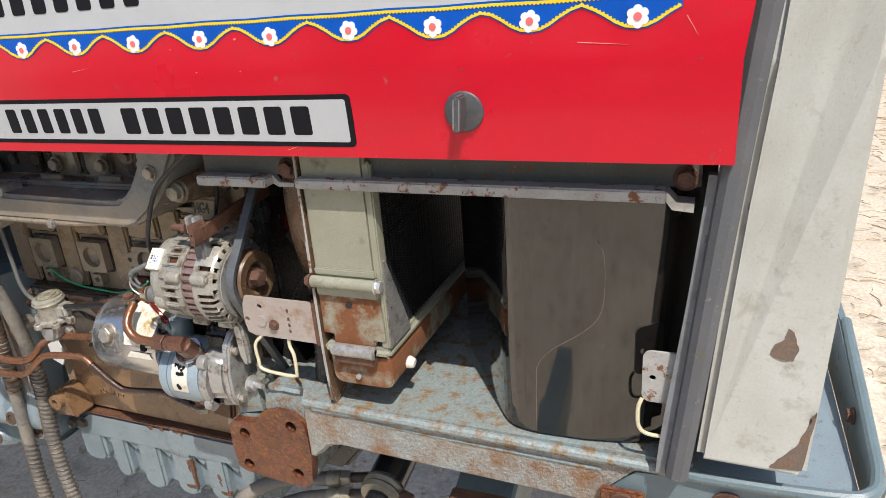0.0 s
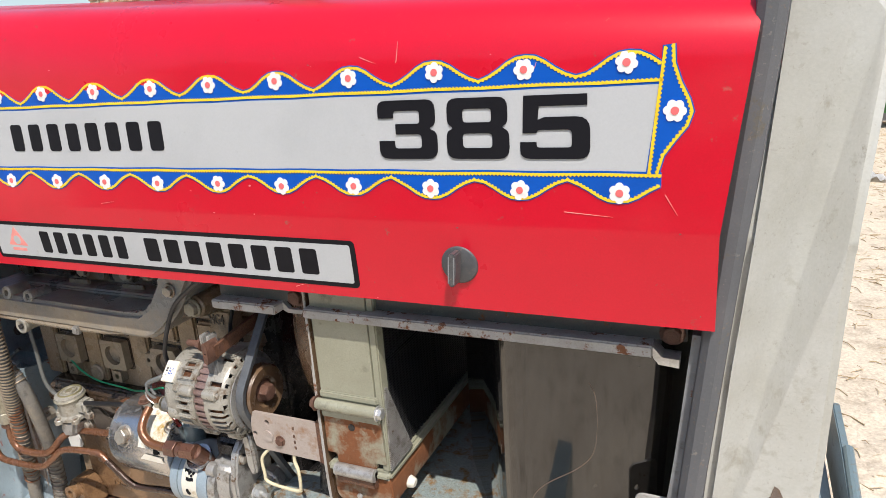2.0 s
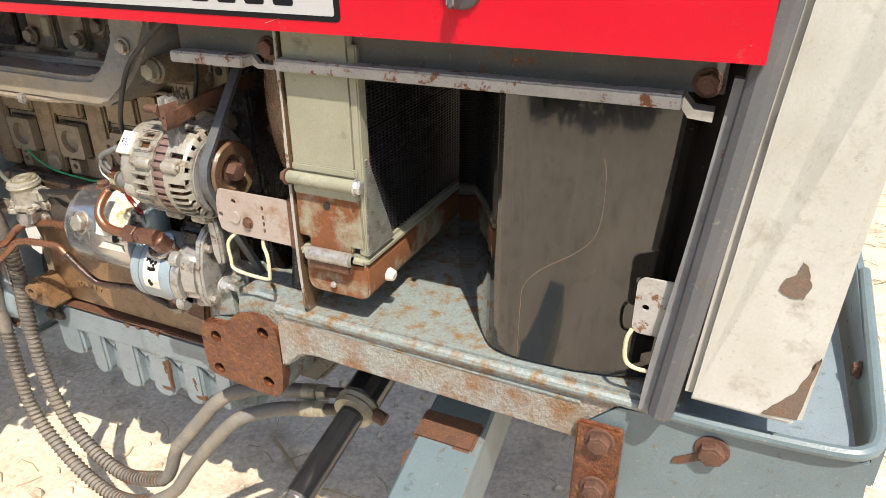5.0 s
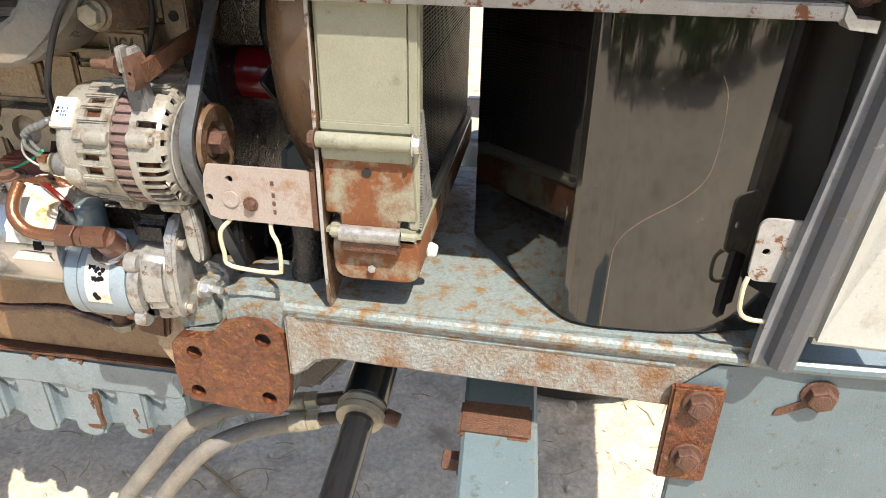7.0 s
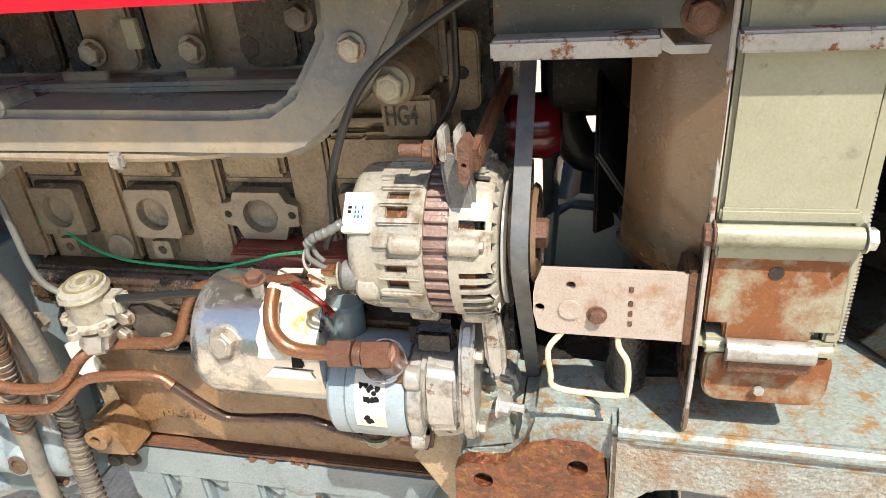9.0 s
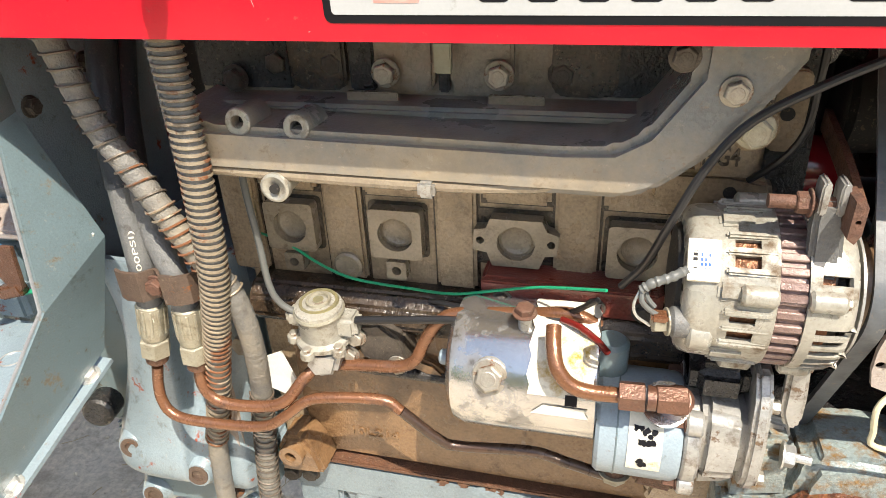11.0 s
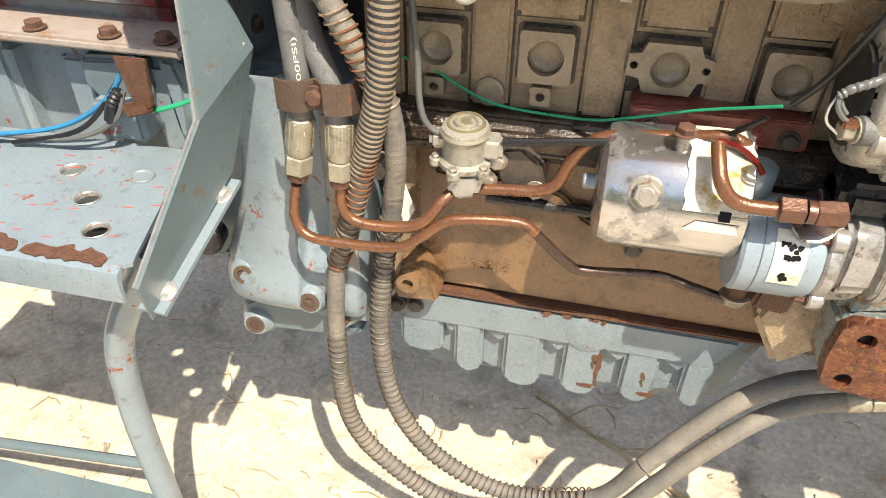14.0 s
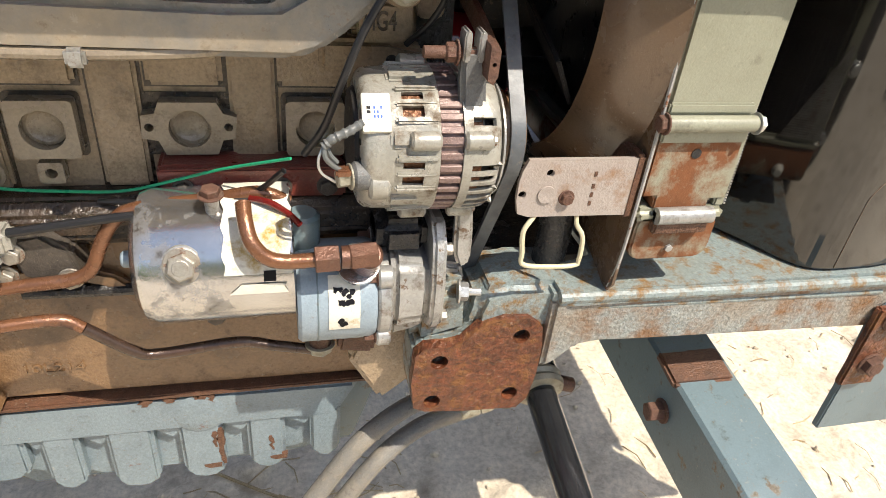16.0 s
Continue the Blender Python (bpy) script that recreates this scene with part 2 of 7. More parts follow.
bolt_steel = surface("bolt_steel", (0.40, 0.37, 0.32), (0.28, 0.24, 0.19), 90, 0.5, 0.45, metal=0.6, bump=0.2, stain=RUST, stain_scale=70, stain_cover=0.2)
bolt_zinc = surface("bolt_zinc", (0.62, 0.62, 0.60), (0.48, 0.47, 0.44), 90, 0.5, 0.35, metal=0.7, bump=0.15)
bolt_rust = surface("bolt_rust", (0.13, 0.062, 0.040), (0.08, 0.042, 0.03), 120, 0.5, 0.7, bump=0.4)
bolt_dark = surface("bolt_dark", (0.10, 0.085, 0.07), (0.06, 0.05, 0.045), 90, 0.5, 0.5, metal=0.3, bump=0.3)
black_gloss = surface("black_gloss", (0.008, 0.0075, 0.007), (0.014, 0.012, 0.010), 7, 0.5, 0.07, bump=0.035, fine=14, rough_var=0.03, coat=0.8, coat_rough=0.03, spec=0.6, stain=(0.060, 0.052, 0.038), stain_scale=3.2, stain_cover=0.34, stain_rough=0.16, grime=0.1, fleck=0.12, stain_soft=0.3, amp=0.05)
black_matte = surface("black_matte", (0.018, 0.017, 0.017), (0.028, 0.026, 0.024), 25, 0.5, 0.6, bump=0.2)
tank_olive = surface("tank_olive", (0.30, 0.30, 0.225), (0.24, 0.235, 0.17), 9, 0.5, 0.30, bump=0.12, stain=(0.12, 0.11, 0.08), stain_scale=14, stain_cover=0.16, stain_soft=0.14, grime=0.3, coat=0.2, fleck=0.3, amp=0.06)
tank_rust = surface("tank_rust", (0.29, 0.28, 0.205), (0.27, 0.265, 0.20), 15, 0.5, 0.38, bump=0.2, stain=(0.26, 0.095, 0.034), stain_scale=9, stain_cover=0.56, stain_soft=0.10, seed=3.1, fleck=0.3, amp=0.06)
core_fin = surface("core_fin", (0.032, 0.032, 0.035), (0.02, 0.02, 0.022), 40, 0.5, 0.3, metal=0.3, bump=0.1, fleck=0.2)
shroud_brown = surface("shroud_brown", (0.155, 0.095, 0.055), (0.090, 0.055, 0.034), 8, 0.5, 0.26, bump=0.2, stain=(0.25, 0.17, 0.10), stain_scale=7, stain_cover=0.30, stain_soft=0.16, grime=0.5, coat=0.5, coat_rough=0.15, fleck=0.4, amp=0.06, rough_var=0.2)
cream_wire = surface("cream_wire", (0.62, 0.56, 0.38), (0.5, 0.43, 0.27), 60, 0.4, 0.45, bump=0.05)
tank_grey = surface("reservoir_grey", (0.56, 0.56, 0.565), (0.40, 0.39, 0.38), 12, 0.5, 0.18, bump=0.06, coat=0.5, stain=(0.055, 0.042, 0.03), stain_scale=6, stain_cover=0.42, stain_soft=0.10, stain_rough=0.18, grime=0.35, metal=0.9, fleck=0.5)
label_paper = surface("label_paper", (0.70, 0.67, 0.58), (0.62, 0.57, 0.44), 40, 0.4, 0.55, bump=0.1, stain=(0.52, 0.33, 0.06), stain_scale=16, stain_cover=0.22, stain_soft=0.1, fleck=0.3)
pump_blue = surface("pump_blue", (0.27, 0.335, 0.385), (0.22, 0.28, 0.32), 30, 0.4, 0.36, bump=0.15, coat=0.2, grime=0.35, fleck=0.4)
belt_rubber = surface("belt_rubber", (0.105, 0.115, 0.125), (0.06, 0.063, 0.07), 60, 0.5, 0.45, bump=0.06)
red_gloss = surface("red_gloss", (0.20, 0.008, 0.014), (0.15, 0.006, 0.010), 30, 0.4, 0.15, bump=0.02, coat=0.4, grime=0)
hose_rubber = surface("hose_rubber", (0.155, 0.15, 0.14), (0.21, 0.20, 0.18), 25, 0.5, 0.55, bump=0.4, stain=(0.36, 0.315, 0.245), stain_scale=14, stain_cover=0.52, stain_soft=0.25, grime=0.4, amp=0.12)
hose_black = surface("hose_black", (0.022, 0.024, 0.028), (0.035, 0.036, 0.038), 25, 0.5, 0.4, bump=0.15)
hose_grey = surface("hose_grey", (0.12, 0.122, 0.122), (0.16, 0.16, 0.155), 25, 0.5, 0.5, bump=0.3, stain=(0.24, 0.215, 0.175), stain_scale=20, stain_cover=0.22, stain_soft=0.2, grime=0.4, amp=0.10)
coil_dark = surface("coil_dark", (0.15, 0.125, 0.10), (0.10, 0.08, 0.062), 60, 0.5, 0.5, metal=0.3, bump=0.2, stain=RUST, stain_scale=20, stain_cover=0.14)
coil_wire = surface("coil_wire", (0.34, 0.285, 0.21), (0.22, 0.16, 0.11), 60, 0.5, 0.42, metal=0.4, bump=0.2, stain=RUST, stain_scale=14, stain_cover=0.3)
fitting_cream = surface("fitting_cream", (0.37, 0.345, 0.27), (0.27, 0.24, 0.175), 50, 0.5, 0.45, metal=0.35, bump=0.25, grime=0.55)
zinc_yellow = surface("zinc_yellow", (0.33, 0.29, 0.15), (0.27, 0.26, 0.19), 60, 0.5, 0.35, metal=0.5, bump=0.15, grime=0.4)
wire_green = surface("wire_green", (0.015, 0.34, 0.17), None, 60, 0.3, 0.3, bump=0.02, grime=0)
wire_blue = surface("wire_blue", (0.03, 0.22, 0.42), None, 60, 0.3, 0.4, bump=0.02, grime=0)
wire_red = surface("wire_red", (0.14, 0.012, 0.010), None, 60, 0.3, 0.2, bump=0.02, grime=0)
wire_black = surface("wire_black", (0.016, 0.016, 0.018), None, 60, 0.3, 0.4, bump=0.05, grime=0)
wire_grey = surface("wire_grey", (0.13, 0.135, 0.13), None, 60, 0.3, 0.4, bump=0.05, grime=0)
steel_bright = surface("steel_bright", (0.6, 0.6, 0.6), (0.5, 0.5, 0.5), 60, 0.4, 0.2, metal=0.95, bump=0.05, grime=0)
ram_black = surface("ram_black", (0.055, 0.058, 0.065), (0.035, 0.036, 0.042), 30, 0.4, 0.14, metal=0.7, bump=0.03, coat=0.5, grime=0)
cable_tie = surface("cable_sleeve", (0.05, 0.06, 0.07), (0.08, 0.09, 0.10), 60, 0.4, 0.45, bump=0.1, grime=0)
sand = surface("sand", (0.62, 0.535, 0.415), (0.50, 0.42, 0.315), 2.2, 0.5, 0.95, bump=1.0, fine=70, stain=(0.40, 0.325, 0.235), stain_scale=7, stain_cover=0.34, stain_rough=0.95, stain_soft=0.22, grime=0, amp=0.22, fleck=0.3)
clamp_dark = surface("clamp_dark", (0.10, 0.066, 0.048), (0.065, 0.045, 0.036), 60, 0.5, 0.5, bump=0.3, stain=RUST, stain_scale=50, stain_cover=0.15)
straw = surface("straw", (0.46, 0.36, 0.21), (0.28, 0.20, 0.11), 8, 0.5, 0.8, bump=0.1, grime=0, amp=0.35)
dry_stalk = surface("dry_stalk", (0.20, 0.14, 0.085), (0.12, 0.085, 0.055), 30, 0.5, 0.85, bump=0.3, grime=0)
brick_mat = surface("brick", (0.36, 0.16, 0.095), (0.40, 0.24, 0.16), 6, 0.5, 0.9, bump=0.5, fine=90, per_piece=0.25, stain=(0.55, 0.47, 0.38), stain_scale=9, stain_cover=0.3, grime=0, amp=0.35)
mortar = surface("mortar", (0.42, 0.37, 0.30), (0.34, 0.30, 0.24), 8, 0.5, 0.95, bump=0.5, fine=90, grime=0, amp=0.35)
shed_dark = surface("shed_wall", (0.20, 0.145, 0.10), (0.14, 0.10, 0.07), 1.5, 0.5, 0.9, bump=0.4, fine=60, grime=0)
leaf_green = surface("leaf_green", (0.085, 0.19, 0.035), (0.05, 0.12, 0.022), 4, 0.5, 0.5, bump=0.05, per_piece=0.3, grime=0)
exhaust_grey = surface("exhaust_grey", (0.12, 0.12, 0.12), (0.09, 0.085, 0.08), 20, 0.5, 0.6, bump=0.2)


# ---------------------------------------------------------------- mesh tools
SEAT = 0.0  # how far across the tractor the section being built is seated


def finish(bm, name, material, parent, label="", angle=35, matrix=None):
    me = bpy.data.meshes.new(name)
    if SEAT:
        bmesh.ops.translate(bm, vec=(0, SEAT, 0), verts=bm.verts)
    bmesh.ops.recalc_face_normals(bm, faces=bm.faces)
    bm.to_mesh(me)
    bm.free()
    me.materials.append(material)
    me.polygons.foreach_set("use_smooth", [True] * len(me.polygons))
    me.set_sharp_from_angle(angle=radians(angle))
    ob = new(name, me)
    ob.parent = parent
    if matrix is not None:
        ob.matrix_basis = matrix
    return tagged(ob, label)


def part(name, bm, material, parent, label="", angle=35):
    return finish(bm, name, material, parent, label, angle)


def merge(bm, other):
    me = bpy.data.meshes.new("tmp")
    other.to_mesh(me)
    other.free()
    bm.from_mesh(me)
    bpy.data.meshes.remove(me)
    return bm


def box(lo, hi, bevel=0.0, seg=2, bm=None, turn=None):
    """A bevelled block between two corners; turn: a matrix about its centre."""
    b = bmesh.new()
    c, s = (Vector(lo) + Vector(hi)) / 2, Vector(hi) - Vector(lo)
    bmesh.ops.create_cube(b, size=1, matrix=Matrix.Diagonal((*s, 1)))
    if bevel:
        bmesh.ops.bevel(b, geom=b.edges[:], offset=bevel, segments=seg, affect="EDGES", clamp_overlap=True)
    bmesh.ops.transform(b, matrix=Matrix.Translation(c) @ (turn or Matrix()), verts=b.verts)
    return merge(bm, b) if bm else b


def prism(points, y0, y1, bevel=0.0, seg=2, bm=None, axis="y"):
    """A closed outline extruded: points are (x, z) for axis y, (y, z) for x, (x, y) for z."""
    b = bmesh.new()
    put = {"y": lambda p, d: (p[0], d, p[1]), "x": lambda p, d: (d, p[0], p[1]), "z": lambda p, d: (p[0], p[1], d)}[axis]
    lo = [b.verts.new(put(p, y0)) for p in points]
    hi = [b.verts.new(put(p, y1)) for p in points]
    n = len(points)
    b.faces.new(lo)
    b.faces.new(hi[::-1])
    for i in range(n):
        b.faces.new((lo[i], hi[i], hi[(i + 1) % n], lo[(i + 1) % n]))
    bmesh.ops.recalc_face_normals(b, faces=b.faces)
    if bevel:
        bmesh.ops.bevel(b, geom=b.edges[:], offset=bevel, segments=seg, affect="EDGES", clamp_overlap=True)
    return merge(bm, b) if bm else b


def lathe(profile, origin, direction, seg=32, bm=None, closed=False, caps=True):
    """Turn (along, radius) pairs about an axis."""
    b = bmesh.new()
    q = Vector((0, 0, 1)).rotation_difference(Vector(direction).normalized()).to_matrix().to_4x4()
    m = Matrix.Translation(origin) @ q
    rings = []
    for a, r in profile:
        if r < 1e-6:
            rings.append([b.verts.new(m @ Vector((0, 0, a)))])
        else:
            rings.append([b.verts.new(m @ Vector((r * math.cos(2 * math.pi * k / seg), r * math.sin(2 * math.pi * k / seg), a))) for k in range(seg)])
    pairs = list(zip(rings, rings[1:]))
    if closed:
        pairs.append((rings[-1], rings[0]))
    for p, q2 in pairs:
        for k in range(seg):
            j = (k + 1) % seg
            quad = [p[k % len(p)], p[j % len(p)], q2[j % len(q2)], q2[k % len(q2)]]
            face = list(dict.fromkeys(quad))
            if len(face) > 2:
                b.faces.new(face)
    if caps and not closed:
        for ring in (rings[0], rings[-1]):
            if len(ring) > 1:
                b.faces.new(ring)
    return merge(bm, b) if bm else b


def cyl(p0, p1, r, r2=None, seg=24, bevel=0.0, bm=None):
    d = Vector(p1) - Vector(p0)
    n = d.length
    r2 = r if r2 is None else r2
    if bevel:
        prof = [(0, 0), (0, r - bevel), (bevel, r), (n - bevel, r2), (n, r2 - bevel), (n, 0)]
    else:
        prof = [(0, 0), (0, r), (n, r2), (n, 0)]
    return lathe(prof, p0, d, seg, bm)


def smooth_path(points, step=0.008):
    """A Catmull-Rom curve through the points."""
    P = [Vector(p) for p in points]
    P = [2 * P[0] - P[1]] + P + [2 * P[-1] - P[-2]]
    out = []
    for i in range(1, len(P) - 2):
        a, b, c, d = P[i - 1:i + 3]
        n = max(2, int((c - b).length / step))
        for k in range(n):
            t = k / n
            out.append(0.5 * (2 * b + (c - a) * t + (2 * a - 5 * b + 4 * c - d) * t * t + (3 * b - a - 3 * c + d) * t ** 3))
    out.append(P[-2])
    return out


def tube(points, r, seg=12, step=0.008, bm=None, smooth=True, shape=None, ripple=None):
    """Sweep a circle, or an outline of (side, up) pairs, along a path. ripple: a function of length that scales the radius."""
    path = smooth_path(points, step) if smooth else [Vector(p) for p in points]
    b = bmesh.new()
    up = Vector((0, 0, 1)) if abs((path[1] - path[0]).normalized().z) < 0.9 else Vector((0, -1, 0))
    rings, run = [], 0.0
    for i, p in enumerate(path):
        t = (path[min(i + 1, len(path) - 1)] - path[max(i - 1, 0)]).normalized()
        side = t.cross(up).normalized()
        up = side.cross(t).normalized()
        if i:
            run += (p - path[i - 1]).length
        k = ripple(run) if ripple else 1.0
        if shape:
            rings.append([b.verts.new(p + side * u + up * v) for u, v in shape])
        else:
            rings.append([b.verts.new(p + (side * math.cos(2 * math.pi * j / seg) + up * math.sin(2 * math.pi * j / seg)) * r * k) for j in range(seg)])
    n = len(rings[0])
    for p, q in zip(rings, rings[1:]):
        for j in range(n):
            b.faces.new((p[j], p[(j + 1) % n], q[(j + 1) % n], q[j]))
    b.faces.new(rings[0])
    b.faces.new(rings[-1][::-1])
    return merge(bm, b) if bm else b


def helix(points, r, pitch, wire, seg=5, per_turn=12, bm=None):
    """A wire wound round a path."""
    path = smooth_path(points, 0.004)
    up = Vector((0, -1, 0.2)).normalized()
    out, run = [], 0.0
    for i, p in enumerate(path):
        t = (path[min(i + 1, len(path) - 1)] - path[max(i - 1, 0)]).normalized()
        side = t.cross(up).normalized()
        up = side.cross(t).normalized()
        if i:
            n = max(1, int(per_turn * (p - path[i - 1]).length / pitch))
            for k in range(n):
                f = (k + 1) / n
                a = 2 * math.pi * (run + (p - path[i - 1]).length * f) / pitch
                out.append(path[i - 1].lerp(p, f) + (side * math.cos(a) + up * math.sin(a)) * r)
            run += (p - path[i - 1]).length
    return tube(out, wire, seg, smooth=False, bm=bm)


hex_meshes = {}


def bolt(parent, at, direction=(0, -1, 0), size=0.009, material=None, height=None, washer=True, turn=20, name="bolt", hole=False):
    """A hex head on a round washer; alike bolts share one mesh."""
    material = material or bolt_steel
    h = height or size * 0.85
    key = (round(size, 4), round(h, 4), washer, material.name, hole)
    if key not in hex_meshes:
        b = bmesh.new()
        z = 0.0
        if washer:
            lathe([(0, 0), (0, size * 1.5), (size * 0.16, size * 1.5), (size * 0.22, size * 1.42), (size * 0.22, 0)], (0, 0, 0), (0, 0, 1), 18, b)
            z = size * 0.22
        c = size * 0.12
        if hole:
            prof = [(z, size * 1.0), (z + h - c, size * 1.0), (z + h, size * 0.9), (z + h, size * 0.52), (z + h * 0.3, size * 0.45), (z + h * 0.3, 0)]
            lathe(prof, (0, 0, 0), (0, 0, 1), 14, b)
        else:
            prof = [(z, size * 1.1547), (z + h - c, size * 1.1547), (z + h, size * 1.0), (z + h, 0)]
            lathe(prof, (0, 0, 0), (0, 0, 1), 6, b)
            lathe([(z + h - c, size * 0.9), (z + h + c * 0.3, size * 0.62), (z + h + c * 0.3, 0)], (0, 0, 0), (0, 0, 1), 12, b)
        me = bpy.data.meshes.new(name)
        bmesh.ops.recalc_face_normals(b, faces=b.faces)
        b.to_mesh(me)
        b.free()
        me.materials.append(material)
        hex_meshes[key] = me
    ob = new(name, hex_meshes[key])
    ob.parent = parent
    q = Vector((0, 0, 1)).rotation_difference(Vector(direction).normalized()).to_matrix().to_4x4()
    ob.matrix_basis = Matrix.Translation(Vector(at) + Vector((0, SEAT, 0))) @ q @ Matrix.Rotation(radians(turn), 4, "Z")
    return ob


def holed_plate(outline, holes, y0, y1, seg=14, bm=None):
    """A flat plate in the xz plane with round holes (x, z, r) that go through it."""
    b = bmesh.new()
    faces = []
    for y in (y0, y1):
        loops = [[b.verts.new((x, y, z)) for x, z in outline]]
        for hx, hz, hr in holes:
            loops.append([b.verts.new((hx + hr * math.cos(2 * math.pi * k / seg), y, hz + hr * math.sin(2 * math.pi * k / seg))) for k in range(seg)])
        edges = []
        for lp in loops:
            for k in range(len(lp)):
                edges.append(b.edges.new((lp[k], lp[(k + 1) % len(lp)])))
        bmesh.ops.triangle_fill(b, edges=edges, use_beauty=True)
        faces.append(loops)
    for la, lb in zip(*faces):
        for k in range(len(la)):
            j = (k + 1) % len(la)
            b.faces.new((la[k], la[j], lb[j], lb[k]))
    return merge(bm, b) if bm else b


def rounded(x0, x1, z0, z1, r, n=5):
    pts = []
    for cx, cz, a0 in ((x1 - r, z1 - r, 0), (x0 + r, z1 - r, 90), (x0 + r, z0 + r, 180), (x1 - r, z0 + r, 270)):
        for k in range(n + 1):
            a = radians(a0 + 90 * k / n)
            pts.append((cx + r * math.cos(a), cz + r * math.sin(a)))
    return pts


def lettering(text, x0, x1, z0, z1, y, depth, material, parent, name, heavy=0.0, label=""):
    """Raised writing in the xz plane that fills the given rectangle."""
    cu = bpy.data.curves.new(name, "FONT")
    cu.body, cu.size, cu.extrude, cu.offset, cu.resolution_u = text, 1.0, 0.5, heavy, 4
    tmp = new("tmp", cu)
    me = bpy.data.meshes.new_from_object(tmp.evaluated_get(bpy.context.evaluated_depsgraph_get()))
    bpy.data.objects.remove(tmp)
    co = np.zeros(len(me.vertices) * 3)
    me.vertices.foreach_get("co", co)
    co = co.reshape(-1, 3)
    lo, hi = co.min(0), co.max(0)
    u = (co - lo) / np.maximum(hi - lo, 1e-9)
    out = np.stack([x0 + u[:, 0] * (x1 - x0), y + SEAT - u[:, 2] * depth, z0 + u[:, 1] * (z1 - z0)], 1)
    me.vertices.foreach_set("co", out.ravel())
    me.update()
    me.materials.clear()
    me.materials.append(material)
    ob = new(name, me)
    ob.parent = parent
    return tagged(ob, label)


tractor = tagged(new("tractor"), "red farm tractor with grey nose and exposed oily engine", "tractor")

# ---------------------------------------------------------------- ground and distance
BANK = 0.06  # the yard's earth lies higher under the tractor


def ground_height(x, y):
    near = 1 / (1 + ((x + 0.3) ** 2 + (y - 0.4) ** 2) / 30)
    h = noise.noise((x * 1.3, y * 1.3, 0.0)) * 0.02 + noise.noise((x * 7, y * 7, 3.0)) * 0.011 + noise.noise((x * 19, y * 19, 5.0)) * 0.009
    h += max(0, noise.noise((x * 13, y * 13, 9.0)) - 0.25) * 0.045
    h -= max(0, 0.06 - abs(noise.noise((x * 3.1, y * 3.1, 14.0)))) * 0.16
    rise = min(1.0, max(0.0, (6.0 - math.hypot(x + 0.5, y - 0.4)) / 3.6))
    return h * (0.3 + 0.7 * near) + BANK * rise * rise * (3 - 2 * rise)


def spread(lo, hi, step, far, grow=1.25):
    vals = list(np.arange(lo, hi, step))
    s, a, b = step, lo, hi
    out_lo, out_hi = [], [hi]
    while a > -far:
        s *= grow
        a, b = a - s, b + s
        out_lo.append(a)
        out_hi.append(b)
    return out_lo[::-1] + vals + out_hi


gx, gy = spread(-2.4, 2.2, 0.022, 900), spread(-0.9, 2.2, 0.022, 900)
gverts = [(x, y, ground_height(x, y)) for y in gy for x in gx]
nx = len(gx)
gfaces = [(j * nx + i, j * nx + i + 1, (j + 1) * nx + i + 1, (j + 1) * nx + i) for j in range(len(gy) - 1) for i in range(nx - 1)]
gme = bpy.data.meshes.new("ground")
gme.from_pydata(gverts, [], gfaces)
gme.materials.append(sand)
gme.polygons.foreach_set("use_smooth", [True] * len(gme.polygons))
tagged(new("ground", gme), "dry pale sandy earth with cracks and straw", "ground", kind="structure")

rng = random.Random(4)
b = bmesh.new()
for _ in range(6000):
    near = rng.random() < 0.14
    x, y = (rng.uniform(-2.2, 2.0), rng.uniform(-0.4, 2.0)) if near else (rng.uniform(0.4, 6.0), rng.uniform(1.0, 11.0))
    n = rng.uniform(0.02, 0.09) * (1 if near else 1.5)
    a = rng.uniform(0, math.pi)
    z = ground_height(x, y) + 0.004
    w = rng.uniform(0.0008, 0.002) * (1 if near else 1.6)
    tube([(x, y, z), (x + n * 0.5 * math.cos(a), y + n * 0.5 * math.sin(a), z + rng.uniform(0, 0.006)), (x + n * math.cos(a + 0.2), y + n * math.sin(a + 0.2), z)], w, 3, smooth=False, bm=b)
tagged(finish(b, "straw", straw, None), "scattered dry straw and chaff lying on the earth", "straw", kind="stuff")

b = bmesh.new()
for _ in range(700):
    x, y, r = rng.uniform(-2.0, 1.6), rng.uniform(-0.3, 1.8), rng.uniform(0.004, 0.012) * (1 if rng.random() < 0.85 else 2.0)
    m = Matrix.Translation((x, y, ground_height(x, y) + r * 0.2)) @ Euler((rng.uniform(0, 6), rng.uniform(0, 6), 0)).to_matrix().to_4x4() @ Matrix.Diagonal((r, r * rng.uniform(0.6, 1), r * rng.uniform(0.4, 0.8), 1))
    bmesh.ops.create_icosphere(b, subdivisions=1, radius=1, matrix=m)
tagged(finish(b, "clods", sand, None), "small clods of dry earth", "clods", kind="stuff")

# a dry stalk on the earth under the engine
b = tube([(x, y, ground_height(x, y) + 0.006) for x, y in ((-0.60, 0.50), (-0.49, 0.44), (-0.36, 0.36), (-0.24, 0.29), (-0.13, 0.23))], 0.0042, 6)
for x0, y0, x1, y1 in ((-0.45, 0.42, -0.28, 0.30), (-0.40, 0.39, -0.22, 0.40), (-0.3, 0.325, -0.10, 0.19), (-0.52, 0.46, -0.40, 0.52), (-0.33, 0.34, -0.16, 0.22)):
    tube([(x0, y0, ground_height(x0, y0) + 0.006), ((x0 + x1) / 2, (y0 + y1) / 2 + 0.01, ground_height((x0 + x1) / 2, (y0 + y1) / 2) + 0.012), (x1, y1, ground_height(x1, y1) + 0.002)], 0.0018, 5, bm=b)
